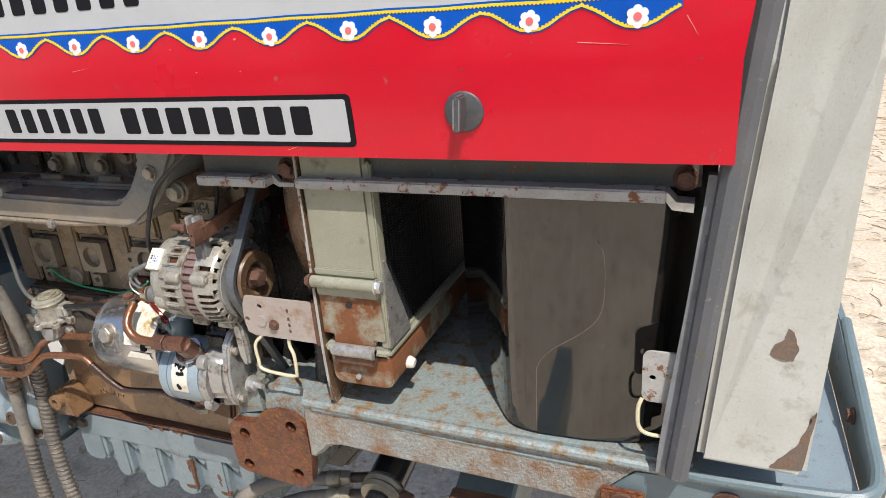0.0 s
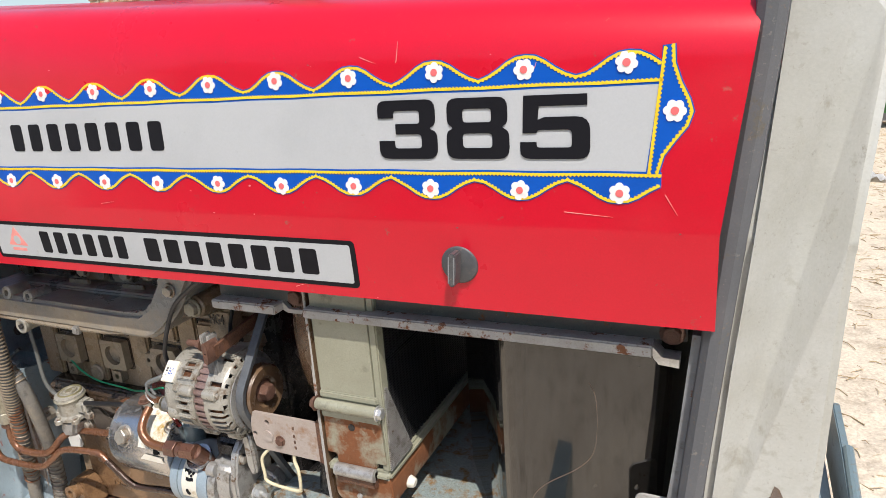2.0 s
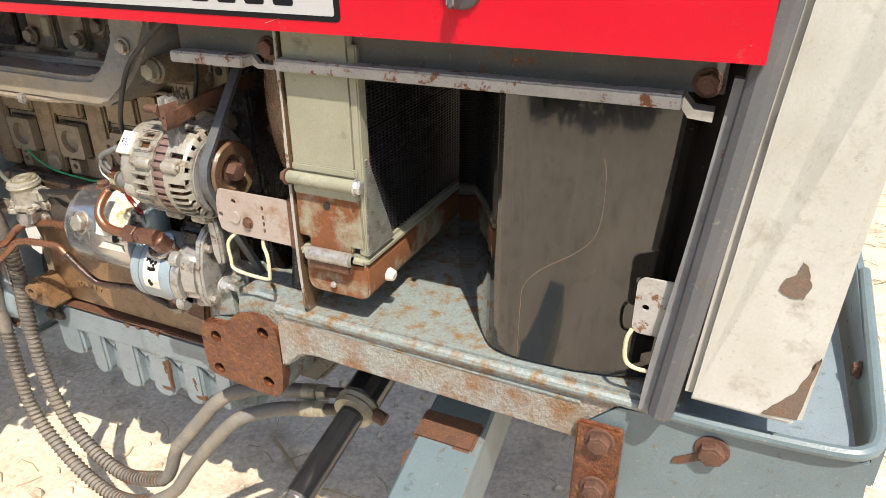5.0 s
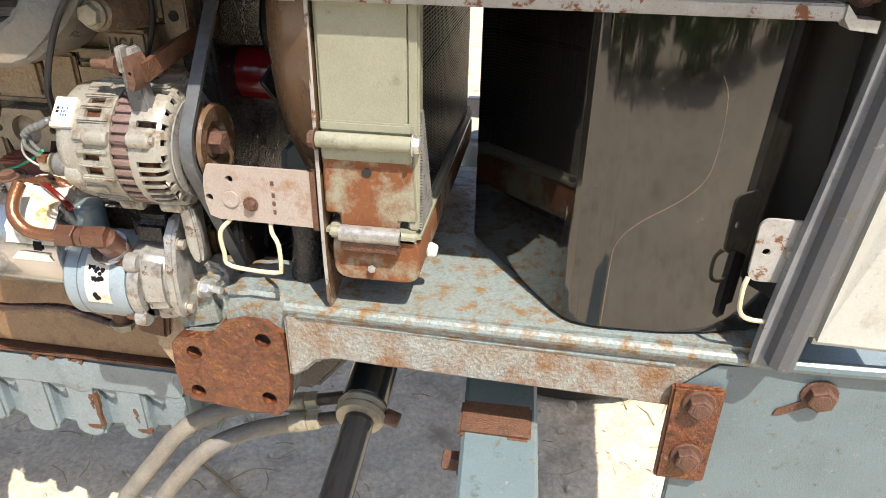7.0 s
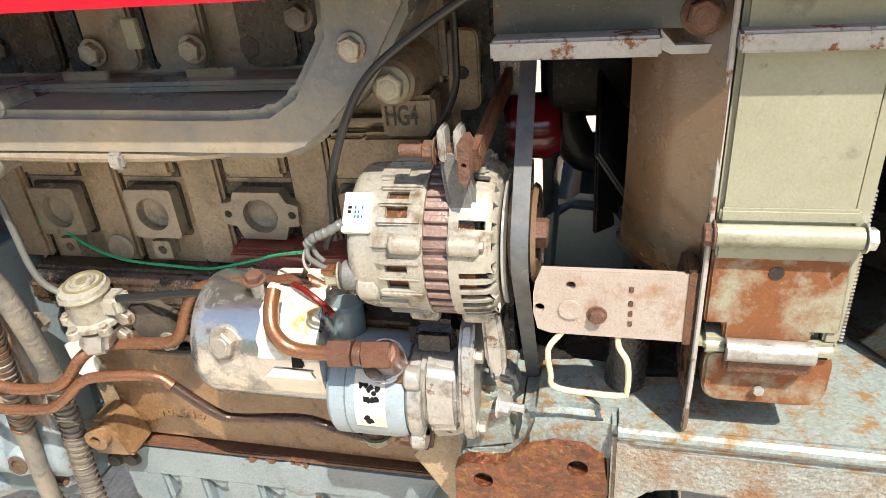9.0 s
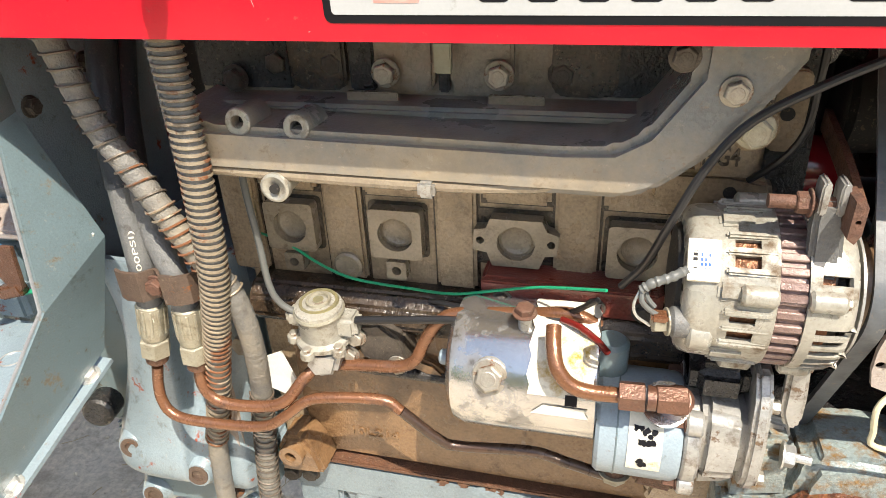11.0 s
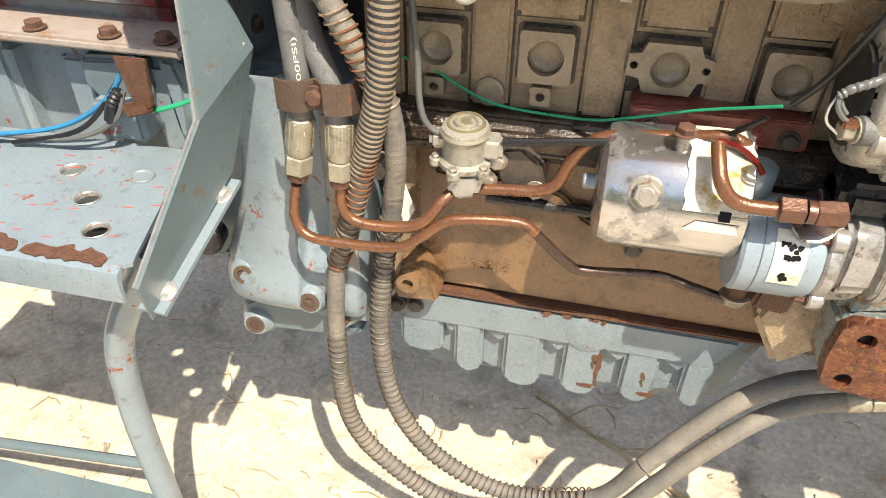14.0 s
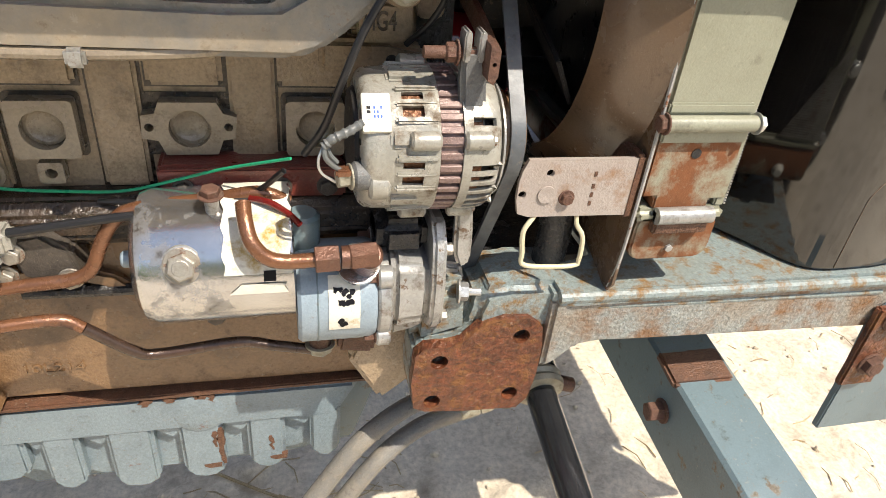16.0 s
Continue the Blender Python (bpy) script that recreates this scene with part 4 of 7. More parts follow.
# ---------------------------------------------------------------- nose cowl and its seal
nose = prism([(0.524, 1.646), (0.503, 1.410), (0.490, 1.270), (0.466, 0.946), (0.585, 0.944), (0.592, 1.16), (0.599, 1.408), (0.620, 1.60), (0.616, 1.620), (0.606, 1.634), (0.590, 1.640)], -0.030, 0.53, 0.009, 4)
for v in nose.verts:
    if v.co.y < 0.2:
        v.co.y += np.interp(v.co.z, [0.94, 1.40, 1.412, 1.64], [0.006, -0.004, -0.006, 0.055])
cowl = part("nose_cowl", nose, nose_paint, tractor, "pale grey worn sheet-metal nose cowl", 30)
for pts in ([(0.533, 1.105), (0.545, 1.100), (0.556, 1.101), (0.560, 1.114), (0.553, 1.135), (0.547, 1.139), (0.545, 1.125), (0.535, 1.117)],
            [(0.545, 0.956), (0.579, 0.958), (0.5855, 1.035), (0.578, 1.018), (0.570, 0.990), (0.556, 0.972)]):
    face = -0.0288 if pts[0][1] > 1.05 else -0.0258
    ragged = random.Random(len(pts))
    out = []
    for (x0, z0), (x1, z1) in zip(pts, pts[1:] + pts[:1]):
        for k in range(5):
            t = k / 5
            out.append((x0 + (x1 - x0) * t + ragged.uniform(-0.0007, 0.0007), z0 + (z1 - z0) * t + ragged.uniform(-0.0009, 0.0009)))
    pm = prism(out, face, face + 0.006)
    part("bare_patch", pm, bare_patch, cowl, "patch where the paint has flaked off")
seal_line = [(0.516, 1.650), (0.5125, 1.60), (0.502, 1.50), (0.492, 1.40), (0.482, 1.30), (0.468, 1.15), (0.456, 1.02), (0.449, 0.95), (0.446, 0.922)]
path3 = [(x, -0.026 + 0.0 * z, z) for x, z in seal_line]
seal = part("edge_seal", tube(path3, 0.01, shape=[(-0.014, -0.012), (-0.012, 0.006), (-0.004, 0.012), (0.006, 0.012), (0.013, 0.006), (0.015, -0.012)]), rubber, tractor, "dark grey rubber edge seal of the nose cowl")
top_seal = tube([(0.517, -0.03, 1.640), (0.519, -0.012, 1.655), (0.521, 0.05, 1.668), (0.523, 0.25, 1.674), (0.521, 0.45, 1.668)], 0.012, 10)
part("top_edge", top_seal, rubber, seal)
fl = [(0.466, 1.300), (0.452, 1.15), (0.437, 1.02), (0.430, 0.95), (0.428, 0.915)]
b = tube([(x, -0.012, z) for x, z in fl], 0.01, shape=[(-0.0075, -0.006), (-0.0075, 0.006), (0.0075, 0.006), (0.0075, -0.006)])
part("cowl_flange", b, strip_grey, tractor, "grey steel flange of the nose cowl")

# ---------------------------------------------------------------- rail under the hood
b = box((-0.213, 0.008, 1.279), (0.452, 0.014, 1.350), 0.001)
rail = part("hood_rail", b, rail_grey, tractor, "grey painted steel rail under the hood with rusty edges")
b = box((-0.213, -0.014, 1.265), (-0.098, 0.014, 1.279), 0.002)
b = prism([(-0.098, 1.266), (-0.090, 1.262), (-0.056, 1.262), (-0.050, 1.266), (-0.050, 1.272), (-0.058, 1.268), (-0.088, 1.268), (-0.098, 1.279)], 0.006, 0.014, bm=b)
b = box((-0.050, -0.015, 1.266), (0.418, 0.014, 1.280), 0.002, bm=b)
part("rail_lip", b, lip_grey, rail, "bare worn steel lip")
b = prism([(0.418, 1.280), (0.418, 1.268), (0.424, 1.260), (0.446, 1.258), (0.446, 1.268), (0.428, 1.269)], -0.016, 0.008)
part("rail_clip", b, bolt_zinc, rail)
for x, z in ((-0.072, 1.288), (0.436, 1.289)):
    bolt(rail, (x, 0.008, z), size=0.0095, material=bolt_rust)

# ---------------------------------------------------------------- radiator
rad = part("radiator_core", box((-0.030, 0.006, 1.02), (0.044, 0.49, 1.30), 0.002), core_fin, tractor, "dark finned radiator core")
fin_me = bpy.data.meshes.new("fin")
fb = box((0.044, 0.0, 1.03), (0.0475, 0.004, 1.30))
fb.to_mesh(fin_me)
fb.free()
fin_me.materials.append(core_fin)
for k in range(46):
    ob = new("fin", fin_me)
    ob.parent = rad
    ob.matrix_basis = Matrix.Translation((0, 0.012 + k * 0.0104, 0))
wire_me = bpy.data.meshes.new("fin_wire")
fb = box((0.0475, 0.012, 0.0), (0.0485, 0.47, 0.0012))
fb.to_mesh(wire_me)
fb.free()
wire_me.materials.append(core_fin)
for k in range(60):
    ob = new("fin_wire", wire_me)
    ob.parent = rad
    ob.matrix_basis = Matrix.Translation((0, 0, 1.035 + k * 0.0043))
tank = part("radiator_side", box((-0.048, -0.002, 1.125), (0.048, 0.03, 1.32), 0.004), tank_olive, tractor, "cream-olive painted radiator side plate")
part("lower_plate", prism([(-0.048, 1.13), (-0.048, 1.045), (-0.032, 1.045), (-0.032, 1.030), (0.034, 1.030), (0.034, 1.040), (0.054, 1.040), (0.050, 1.13)], -0.002, 0.03, 0.002), tank_rust, tank, "lower side plate with rust stains")
part("hole", cyl((0, -0.0028, 1.095), (0, 0.004, 1.095), 0.0055, seg=16), black_matte, tank)
b = tube([(-0.049, -0.0095, 1.131), (0.05, -0.0095, 1.131)], 0.0085, 12, smooth=False)
b = box((-0.047, -0.005, 1.139), (0.049, 0.002, 1.150), 0.002, bm=b)
b = box((-0.047, -0.006, 1.108), (0.049, 0.002, 1.124), 0.002, bm=b)
part("fold_bar", b, tank_olive, tank, "folded bar across the side plate")
bolt(tank, (-0.050, -0.0095, 1.131), (-1, 0, 0), 0.0075, bolt_rust)
bolt(tank, (0.051, -0.0095, 1.131), (1, 0, 0), 0.0075, bolt_zinc)
b = prism(rounded(-0.043, 0.056, 0.962, 1.022, 0.016), 0.0, 0.49, 0.008, 3)
low = part("bottom_tank", b, tank_rust, tractor, "cream radiator bottom tank with rust runs")
b = box((-0.050, -0.006, 1.014), (0.058, 0.495, 1.030), 0.006, 3)
part("tank_flange", b, tank_olive, low)
part("clamp", prism([(-0.030, 1.033), (0.036, 1.033), (0.036, 1.003), (-0.030, 1.003)], -0.013, 0.0, 0.003), rust_iron, low, "rusty brown clamp strap")
part("clamp_roll", tube([(-0.030, -0.010, 1.026), (0.036, -0.010, 1.026)], 0.0095, 14, smooth=False), alu_grey, low, "bright worn clamp roll")
part("drain_plug", cyl((0.056, 0.050, 0.982), (0.068, 0.050, 0.980), 0.010, 0.008, 14, 0.002), label_paper, low, "white plastic drain plug")
bolt(low, (0.002, -0.003, 0.980), size=0.004, material=alu_grey, washer=False)
# seal of the core's edge
b = box((0.0435, 0.0, 1.03), (0.056, 0.02, 1.30), 0.002)
part("core_edge", b, tank_olive, rad)
b = bmesh.new()
for k in range(40):
    box((0.056, 0.001 + 0.0001 * k, 1.032 + k * 0.0033), (0.0585, 0.010 + 0.0015 * (40 - k) , 1.0335 + k * 0.0033), bm=b)
part("mesh_edge", b, alu_grey, rad)

# fan shroud: side plate and flared collar
b = bmesh.new()
prism([(-0.004, 1.31), (0.03, 1.31), (0.03, 1.02), (0.11, 0.99), (0.11, 0.95), (0.035, 0.925), (0.010, 0.914), (-0.002, 0.93), (-0.004, 1.02)], -0.054, -0.0505, axis="x", bm=b)
shroud = part("fan_shroud", b, shroud_brown, tractor, "brown rust-tinged sheet-metal fan shroud")
prof = [(0.0, 0.258), (-0.012, 0.250), (-0.030, 0.240), (-0.045, 0.228), (-0.056, 0.213), (-0.062, 0.205), (-0.059, 0.203), (-0.050, 0.214), (-0.035, 0.230), (-0.010, 0.243), (0.0, 0.250)]
b = lathe(prof, (-0.052, 0.25, 1.215), (1, 0, 0), 72, closed=True)
for v in b.verts:
    v.co.z = min(v.co.z, 1.312)
part("collar", b, shroud_brown, shroud)
b = tube([(-0.0525, -0.003, 1.31), (-0.0525, -0.004, 1.0), (-0.0525, 0.008, 0.915)], 0.0022, 6)
part("rolled_edge", b, lip_grey, shroud)

# engine fan behind the alternator
fan = part("fan", cyl((-0.19, 0.25, 1.20), (-0.10, 0.25, 1.20), 0.055, 0.05, 28, 0.006), black_matte, tractor, "black engine cooling fan")
for k in range(6):
    bl = box((-0.018, 0.05, -0.032), (-0.013, 0.185, 0.032), 0.002)
    bmesh.ops.transform(bl, matrix=Matrix.Translation((-0.11, 0.25, 1.20)) @ Matrix.Rotation(math.tau * k / 6 + 0.3, 4, "X") @ Matrix.Rotation(0.5, 4, "Y"), verts=bl.verts)
    part("fan_blade", bl, black_matte, fan)
part("water_pump_pulley", lathe([(-0.012, 0.03), (-0.012, 0.062), (-0.006, 0.054), (0.006, 0.054), (0.012, 0.062), (0.012, 0.03)], (-0.197, 0.25, 1.30), (1, 0, 0), 36), oily, tractor, "black water pump pulley")
crank = part("crank_pulley", lathe([(-0.02, 0.02), (-0.02, 0.082), (-0.008, 0.070), (0.004, 0.070), (0.014, 0.082), (0.014, 0.02)], (-0.194, 0.26, 0.80), (1, 0, 0), 40), oily, tractor, "oily black crankshaft pulley")
part("red_cap", lathe([(0, 0.036), (0.045, 0.036), (0.058, 0.030), (0.060, 0)], (-0.235, 0.23, 1.135), (1, 0, 0), 32), red_gloss, tractor, "glossy dark red filter canister")
part("radiator_hose", tube([(-0.184, 0.30, 1.36), (-0.182, 0.30, 1.20), (-0.180, 0.30, 1.14), (-0.168, 0.30, 1.098), (-0.144, 0.305, 1.072), (-0.05, 0.32, 1.064)], 0.0235, 18), hose_black, tractor, "black rubber radiator hose with a bend")
part("inlet_housing", prism([(-0.20, 0.93), (-0.192, 1.035), (-0.170, 1.052), (-0.11, 1.046), (-0.09, 1.02), (-0.09, 0.93)], 0.225, 0.44, 0.014, 3), clear_blue, tractor, "glossy blue-grey water inlet casting")

# latch brackets with wire loops
lb = holed_plate([(-0.187, 1.046), (-0.1835, 1.030), (-0.172, 1.026), (-0.062, 1.0245), (-0.062, 1.0905), (-0.180, 1.0905), (-0.185, 1.078), (-0.187, 1.066)],
                 [(-0.1555, 1.0755, 0.0042), (-0.1815, 1.052, 0.0042)], -0.002, 0.003)
latch = part("latch_bracket", lb, worn_plate, tractor, "worn pinkish-white steel latch bracket with rust", 60)
bolt(latch, (-0.1335, -0.002, 1.0475), size=0.0058, material=bolt_rust)
part("rivet", lathe([(0, 0.0095), (0.002, 0.0095), (0.002, 0.004), (0.001, 0)], (-0.156, -0.002, 1.052), (0, -1, 0), 16), worn_plate, latch)
for k, zz in enumerate((1.074, 1.060, 1.050, 1.040)):
    part("stamp_bar", box((-0.1085, -0.0026, zz - 0.003), (-0.1045, -0.001, zz + 0.003), 0.0006), rust_iron, latch)
part("bent_tab", box((-0.066, -0.003, 1.02), (-0.054, 0.06, 1.094), 0.003), rust_iron, latch)
wire = [(-0.161, 0.006, 1.030), (-0.163, 0.002, 1.024), (-0.174, -0.004, 1.010), (-0.172, -0.006, 0.985), (-0.166, -0.006, 0.968), (-0.112, -0.006, 0.964), (-0.105, -0.006, 0.972), (-0.106, -0.004, 1.000), (-0.114, 0.0, 1.014), (-0.115, 0.004, 1.028)]
part("wire_loop", tube(wire, 0.0027, 8, 0.004), cream_wire, latch, "cream-coated wire latch loop")
part("engine_mount", prism([(-0.262, 0.70), (-0.262, 0.80), (-0.215, 0.875), (-0.15, 0.905), (-0.045, 0.912), (-0.035, 0.90), (-0.035, 0.80), (-0.12, 0.70)], 0.10, 0.46, 0.012, 3), oily, tractor, "oily black front engine mount")
part("mount_post", tube([(-0.105, 0.07, 0.90), (-0.100, 0.075, 0.97), (-0.102, 0.085, 1.03)], 0.020, 14), oily, tractor, "oily black mounting post")
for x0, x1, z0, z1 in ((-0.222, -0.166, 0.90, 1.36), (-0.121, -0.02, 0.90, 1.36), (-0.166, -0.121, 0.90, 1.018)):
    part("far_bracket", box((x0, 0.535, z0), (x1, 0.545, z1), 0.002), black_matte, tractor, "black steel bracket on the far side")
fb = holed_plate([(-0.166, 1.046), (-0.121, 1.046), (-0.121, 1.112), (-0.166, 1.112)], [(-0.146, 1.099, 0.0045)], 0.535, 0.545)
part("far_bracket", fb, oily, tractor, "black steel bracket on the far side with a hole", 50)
fb = holed_plate(rounded(0.399, 0.446, 1.008, 1.078, 0.01), [(0.411, 1.042, 0.004)], -0.004, 0.0)
front_latch = part("latch_bracket", fb, lip_grey, tractor, "small grey steel latch bracket beside the cowl", 60)
bolt(front_latch, (0.4345, -0.004, 1.043), size=0.0052, material=fitting_cream)
part("wire_loop", tube([(0.400, -0.004, 1.012), (0.396, -0.010, 1.000), (0.398, -0.012, 0.975), (0.410, -0.012, 0.966), (0.436, -0.012, 0.966)], 0.0026, 8, 0.004), cream_wire, front_latch, "cream-coated wire latch loop")

# glossy black duct box behind the nose
out = [(0.094, 0.2165), (0.202, 0.047), (0.208, 0.038), (0.214, 0.030), (0.221, 0.0235), (0.229, 0.0185), (0.239, 0.0150), (0.252, 0.0125), (0.27, 0.0115), (0.33, 0.0135), (0.375, 0.0205), (0.410, 0.031), (0.440, 0.043), (0.468, 0.056), (0.470, 0.49), (0.094, 0.49)]
b = prism(out, 0.921, 1.335, 0.003, 2, axis="z")
duct = part("battery_box", b, black_gloss, tractor, "glossy black sheet-metal battery box with dusty streaks", 40)
part("seam", tube([(0.262, 0.0115, 0.925), (0.263, 0.0115, 1.00), (0.266, 0.0115, 1.03), (0.285, 0.0118, 1.055), (0.325, 0.0135, 1.085), (0.345, 0.016, 1.11), (0.350, 0.017, 1.15), (0.348, 0.0165, 1.19), (0.340, 0.015, 1.21)], 0.0005, 5, 0.006), bare_patch, duct, "fine dried drip line")

# ---------------------------------------------------------------- front support frame
frame_top = 0.918
poly = [(-0.115, 0.006), (-0.10, 0.0), (0.47, 0.0), (0.47, 0.5), (-0.03, 0.5), (-0.03, 0.09), (-0.115, 0.06)]
b = prism(poly, 0.895, frame_top, 0.006, 2, axis="z")
front = part("front_frame", b, frame_blue, tractor, "blue-grey cast front support frame with heavy rust")
web = [(-0.115, 0.905), (-0.115, 0.80), (-0.095, 0.812), (-0.075, 0.833), (-0.05, 0.838), (0.0, 0.835), (0.30, 0.826), (0.46, 0.820), (0.46, 0.902)]
b = prism(web, 0.004, 0.040, 0.005, 2)
part("outer_web", b, frame_web, front, "web streaked with ochre rust")
b = tube([(-0.11, 0.006, 0.9105), (0.10, 0.003, 0.9085), (0.45, 0.002, 0.905)], 0.0075, 10)
b = tube([(-0.06, 0.0085, 0.893), (0.35, 0.0065, 0.886)], 0.0050, 10, smooth=False, bm=b)
part("bead", b, frame_blue, front)
part("inner_web", prism(web, 0.455, 0.49, 0.005), frame_blue, front)
# rear boss with the bolting face
face_out = [(-0.273, 0.835), (-0.262, 0.846), (-0.235, 0.846), (-0.218, 0.850), (-0.200, 0.872), (-0.170, 0.882), (-0.140, 0.880), (-0.122, 0.866), (-0.117, 0.835), (-0.117, 0.790), (-0.122, 0.750), (-0.135, 0.733), (-0.200, 0.736), (-0.255, 0.742), (-0.270, 0.750), (-0.275, 0.79)]
b = holed_plate(face_out, [(-0.2435, 0.8225, 0.0105), (-0.1465, 0.8535, 0.0105), (-0.2475, 0.7585, 0.0105), (-0.148, 0.7600, 0.0105)], 0.008, 0.024, 18)
part("bolting_face", b, rust_plate, front, "deep brown rusted bolting face with four holes", 50)
for hx, hz in ((-0.2435, 0.8225), (-0.1465, 0.8535), (-0.2475, 0.7585), (-0.148, 0.7600)):
    part("bolt_hole", cyl((hx, 0.0215, hz), (hx, 0.0238, hz), 0.0104, seg=18), black_matte, front)
b = prism(face_out, 0.024, 0.16, 0.006)
part("boss", b, frame_blue, front)
b = prism([(-0.275, 0.882), (-0.268, 0.904), (-0.235, 0.914), (-0.206, 0.908), (-0.202, 0.85), (-0.275, 0.83)], 0.03, 0.13, 0.016, 4)
b = prism([(-0.207, 0.885), (-0.199, 0.912), (-0.165, 0.922), (-0.120, 0.920), (-0.085, 0.916), (-0.085, 0.85), (-0.207, 0.85)], 0.018, 0.11, 0.012, 3, bm=b)
part("shoulder", b, frame_blue, front)
part("rear_arm", prism([(-0.345, 0.78), (-0.330, 0.83), (-0.26, 0.86), (-0.25, 0.745), (-0.30, 0.70)], 0.07, 0.30, 0.008), cast_brown, front)
part("casting_pad", prism(rounded(-0.255, -0.215, 0.907, 0.916, 0.004, 2), 0.05, 0.10, 0.002), frame_blue, front)
part("spacer_block", box((-0.355, 0.06, 0.80), (-0.310, 0.16, 0.845), 0.005, turn=Matrix.Rotation(0.15, 4, "Y")), rust_iron, front)

# strap plates and nose support
b = box((0.350, -0.010, 0.725), (0.408, 0.002, 0.866), 0.003)
strap = part("strap_plate", b, rust_plate, tractor, "rusty steel strap plate with two bolts")
for z in (0.846, 0.767):
    bolt(strap, (0.381, -0.010, z), size=0.0125, material=bolt_rust)
b = prism([(0.395, 0.895), (0.50, 0.902), (0.60, 0.910), (0.662, 0.905), (0.668, 0.84), (0.668, 0.62), (0.37, 0.62), (0.37, 0.72), (0.36, 0.86)], 0.002, 0.014, 0.002)
tray = part("nose_support", b, clear_blue, tractor, "blue-grey painted steel nose support tray")
b = box((0.46, 0.014, 0.880), (0.655, 0.5, 0.890), 0.002)
part("tray_floor", b, step_blue, tray)
b = tube([(0.40, 0.006, 0.903), (0.50, -0.002, 0.907), (0.62, -0.004, 0.914), (0.655, 0.004, 0.918), (0.668, 0.03, 0.922), (0.671, 0.1, 0.93), (0.674, 0.36, 0.965)], 0.008, 10)
part("tray_lip", b, clear_blue, tray, "rolled upper lip with chipped paint")
b = prism([(0.02, 0.86), (0.02, 0.92), (0.36, 0.966), (0.5, 0.97), (0.5, 0.86)], 0.664, 0.676, 0.002, axis="x")
part("tray_front", b, clear_blue, tray)
bolt(tray, (0.508, 0.002, 0.868), size=0.0135, material=bolt_rust)
part("rust_run", prism([(0.497, 0.868), (0.492, 0.858), (0.468, 0.842), (0.466, 0.834), (0.476, 0.836), (0.503, 0.852)], 0.0, 0.004), rust_iron, tray, "rust run below the bolt")
bolt(tray, (0.663, 0.17, 0.915), (-1, 0, 0), 0.008, bolt_rust)

# ---------------------------------------------------------------- front axle beam and steering ram
AXLE = [Vector((0.13, 0.50, 0.745)), Vector((0.205, -0.80, 0.525))]
b = tube(AXLE, 0.05, smooth=False, shape=[(-0.050, -0.058), (-0.050, 0.058), (-0.045, 0.063), (0.045, 0.063), (0.050, 0.058), (0.050, -0.058), (0.045, -0.063), (-0.045, -0.063)])
axle = part("axle_beam", b, clear_blue, tractor, "blue-grey square front axle beam")
part("beam_top", tube([AXLE[0].lerp(AXLE[1], 0.34) + Vector((0.004, 0, 0.0622)), AXLE[1] + Vector((0.004, 0, 0.0622))], 0.01, smooth=False, shape=[(-0.040, -0.001), (-0.040, 0.001), (0.040, 0.001), (0.040, -0.001)]), frame_blue, axle, "scuffed pale top of the beam")
part("weld_pad", box((0.102, 0.020, 0.723), (0.198, 0.078, 0.7365), 0.004, 2, turn=Matrix.Rotation(0.17, 4, "X")), rust_iron, axle, "rusty welded pad on the beam")
bolt(axle, (0.107, 0.03, 0.668), (-1, 0.05, 0), 0.0125, bolt_rust, height=0.022)
part("pin_hole", cyl((0.112, -0.14, 0.63), (0.13, -0.14, 0.63), 0.013, seg=16), black_matte, axle)

RD = Vector((0.0, -0.136, -0.030)).normalized()
R0 = Vector((-0.055, 0.125, 0.662))
ram = part("steering_ram", cyl(R0 - RD * 0.30, R0, 0.036, seg=32, bevel=0.003), ram_black, tractor, "black hydraulic steering ram with a chrome rod")
b = lathe([(0, 0.026), (0, 0.036), (0.006, 0.039), (0.012, 0.034), (0.018, 0.039), (0.026, 0.036), (0.028, 0.026)], R0, RD, 32)
part("gland_nut", b, fitting_cream, ram, "tan gland collar")
part("sleeve", cyl(R0, R0 + RD * 0.20, 0.0228, seg=32, bevel=0.001), ram_black, ram)
part("rod", cyl(R0 + RD * 0.20, R0 + RD * 0.36, 0.0218, seg=32, bevel=0.002), steel_bright, ram, "bright chrome rod")
part("wear_ring", lathe([(0, 0.0228), (0, 0.0234), (0.006, 0.0234), (0.006, 0.0228)], R0 + RD * 0.20, RD, 28), steel_bright, ram)
part("rod_end", cyl(R0 + RD * 0.36, R0 + RD * 0.46, 0.017, 0.014, 16, 0.002), rust_iron, ram, "rusty rod end")
bolt(ram, R0 + RD * 0.34 + Vector((-0.022, 0, 0.0)), (-1, -0.3, 0.3), 0.009, bolt_rust)
b = cyl(R0 + Vector((0.035, -0.01, -0.005)), R0 + Vector((0.058, -0.012, -0.012)), 0.012, seg=12, bevel=0.002)
part("port_plug", b, rust_iron, ram)

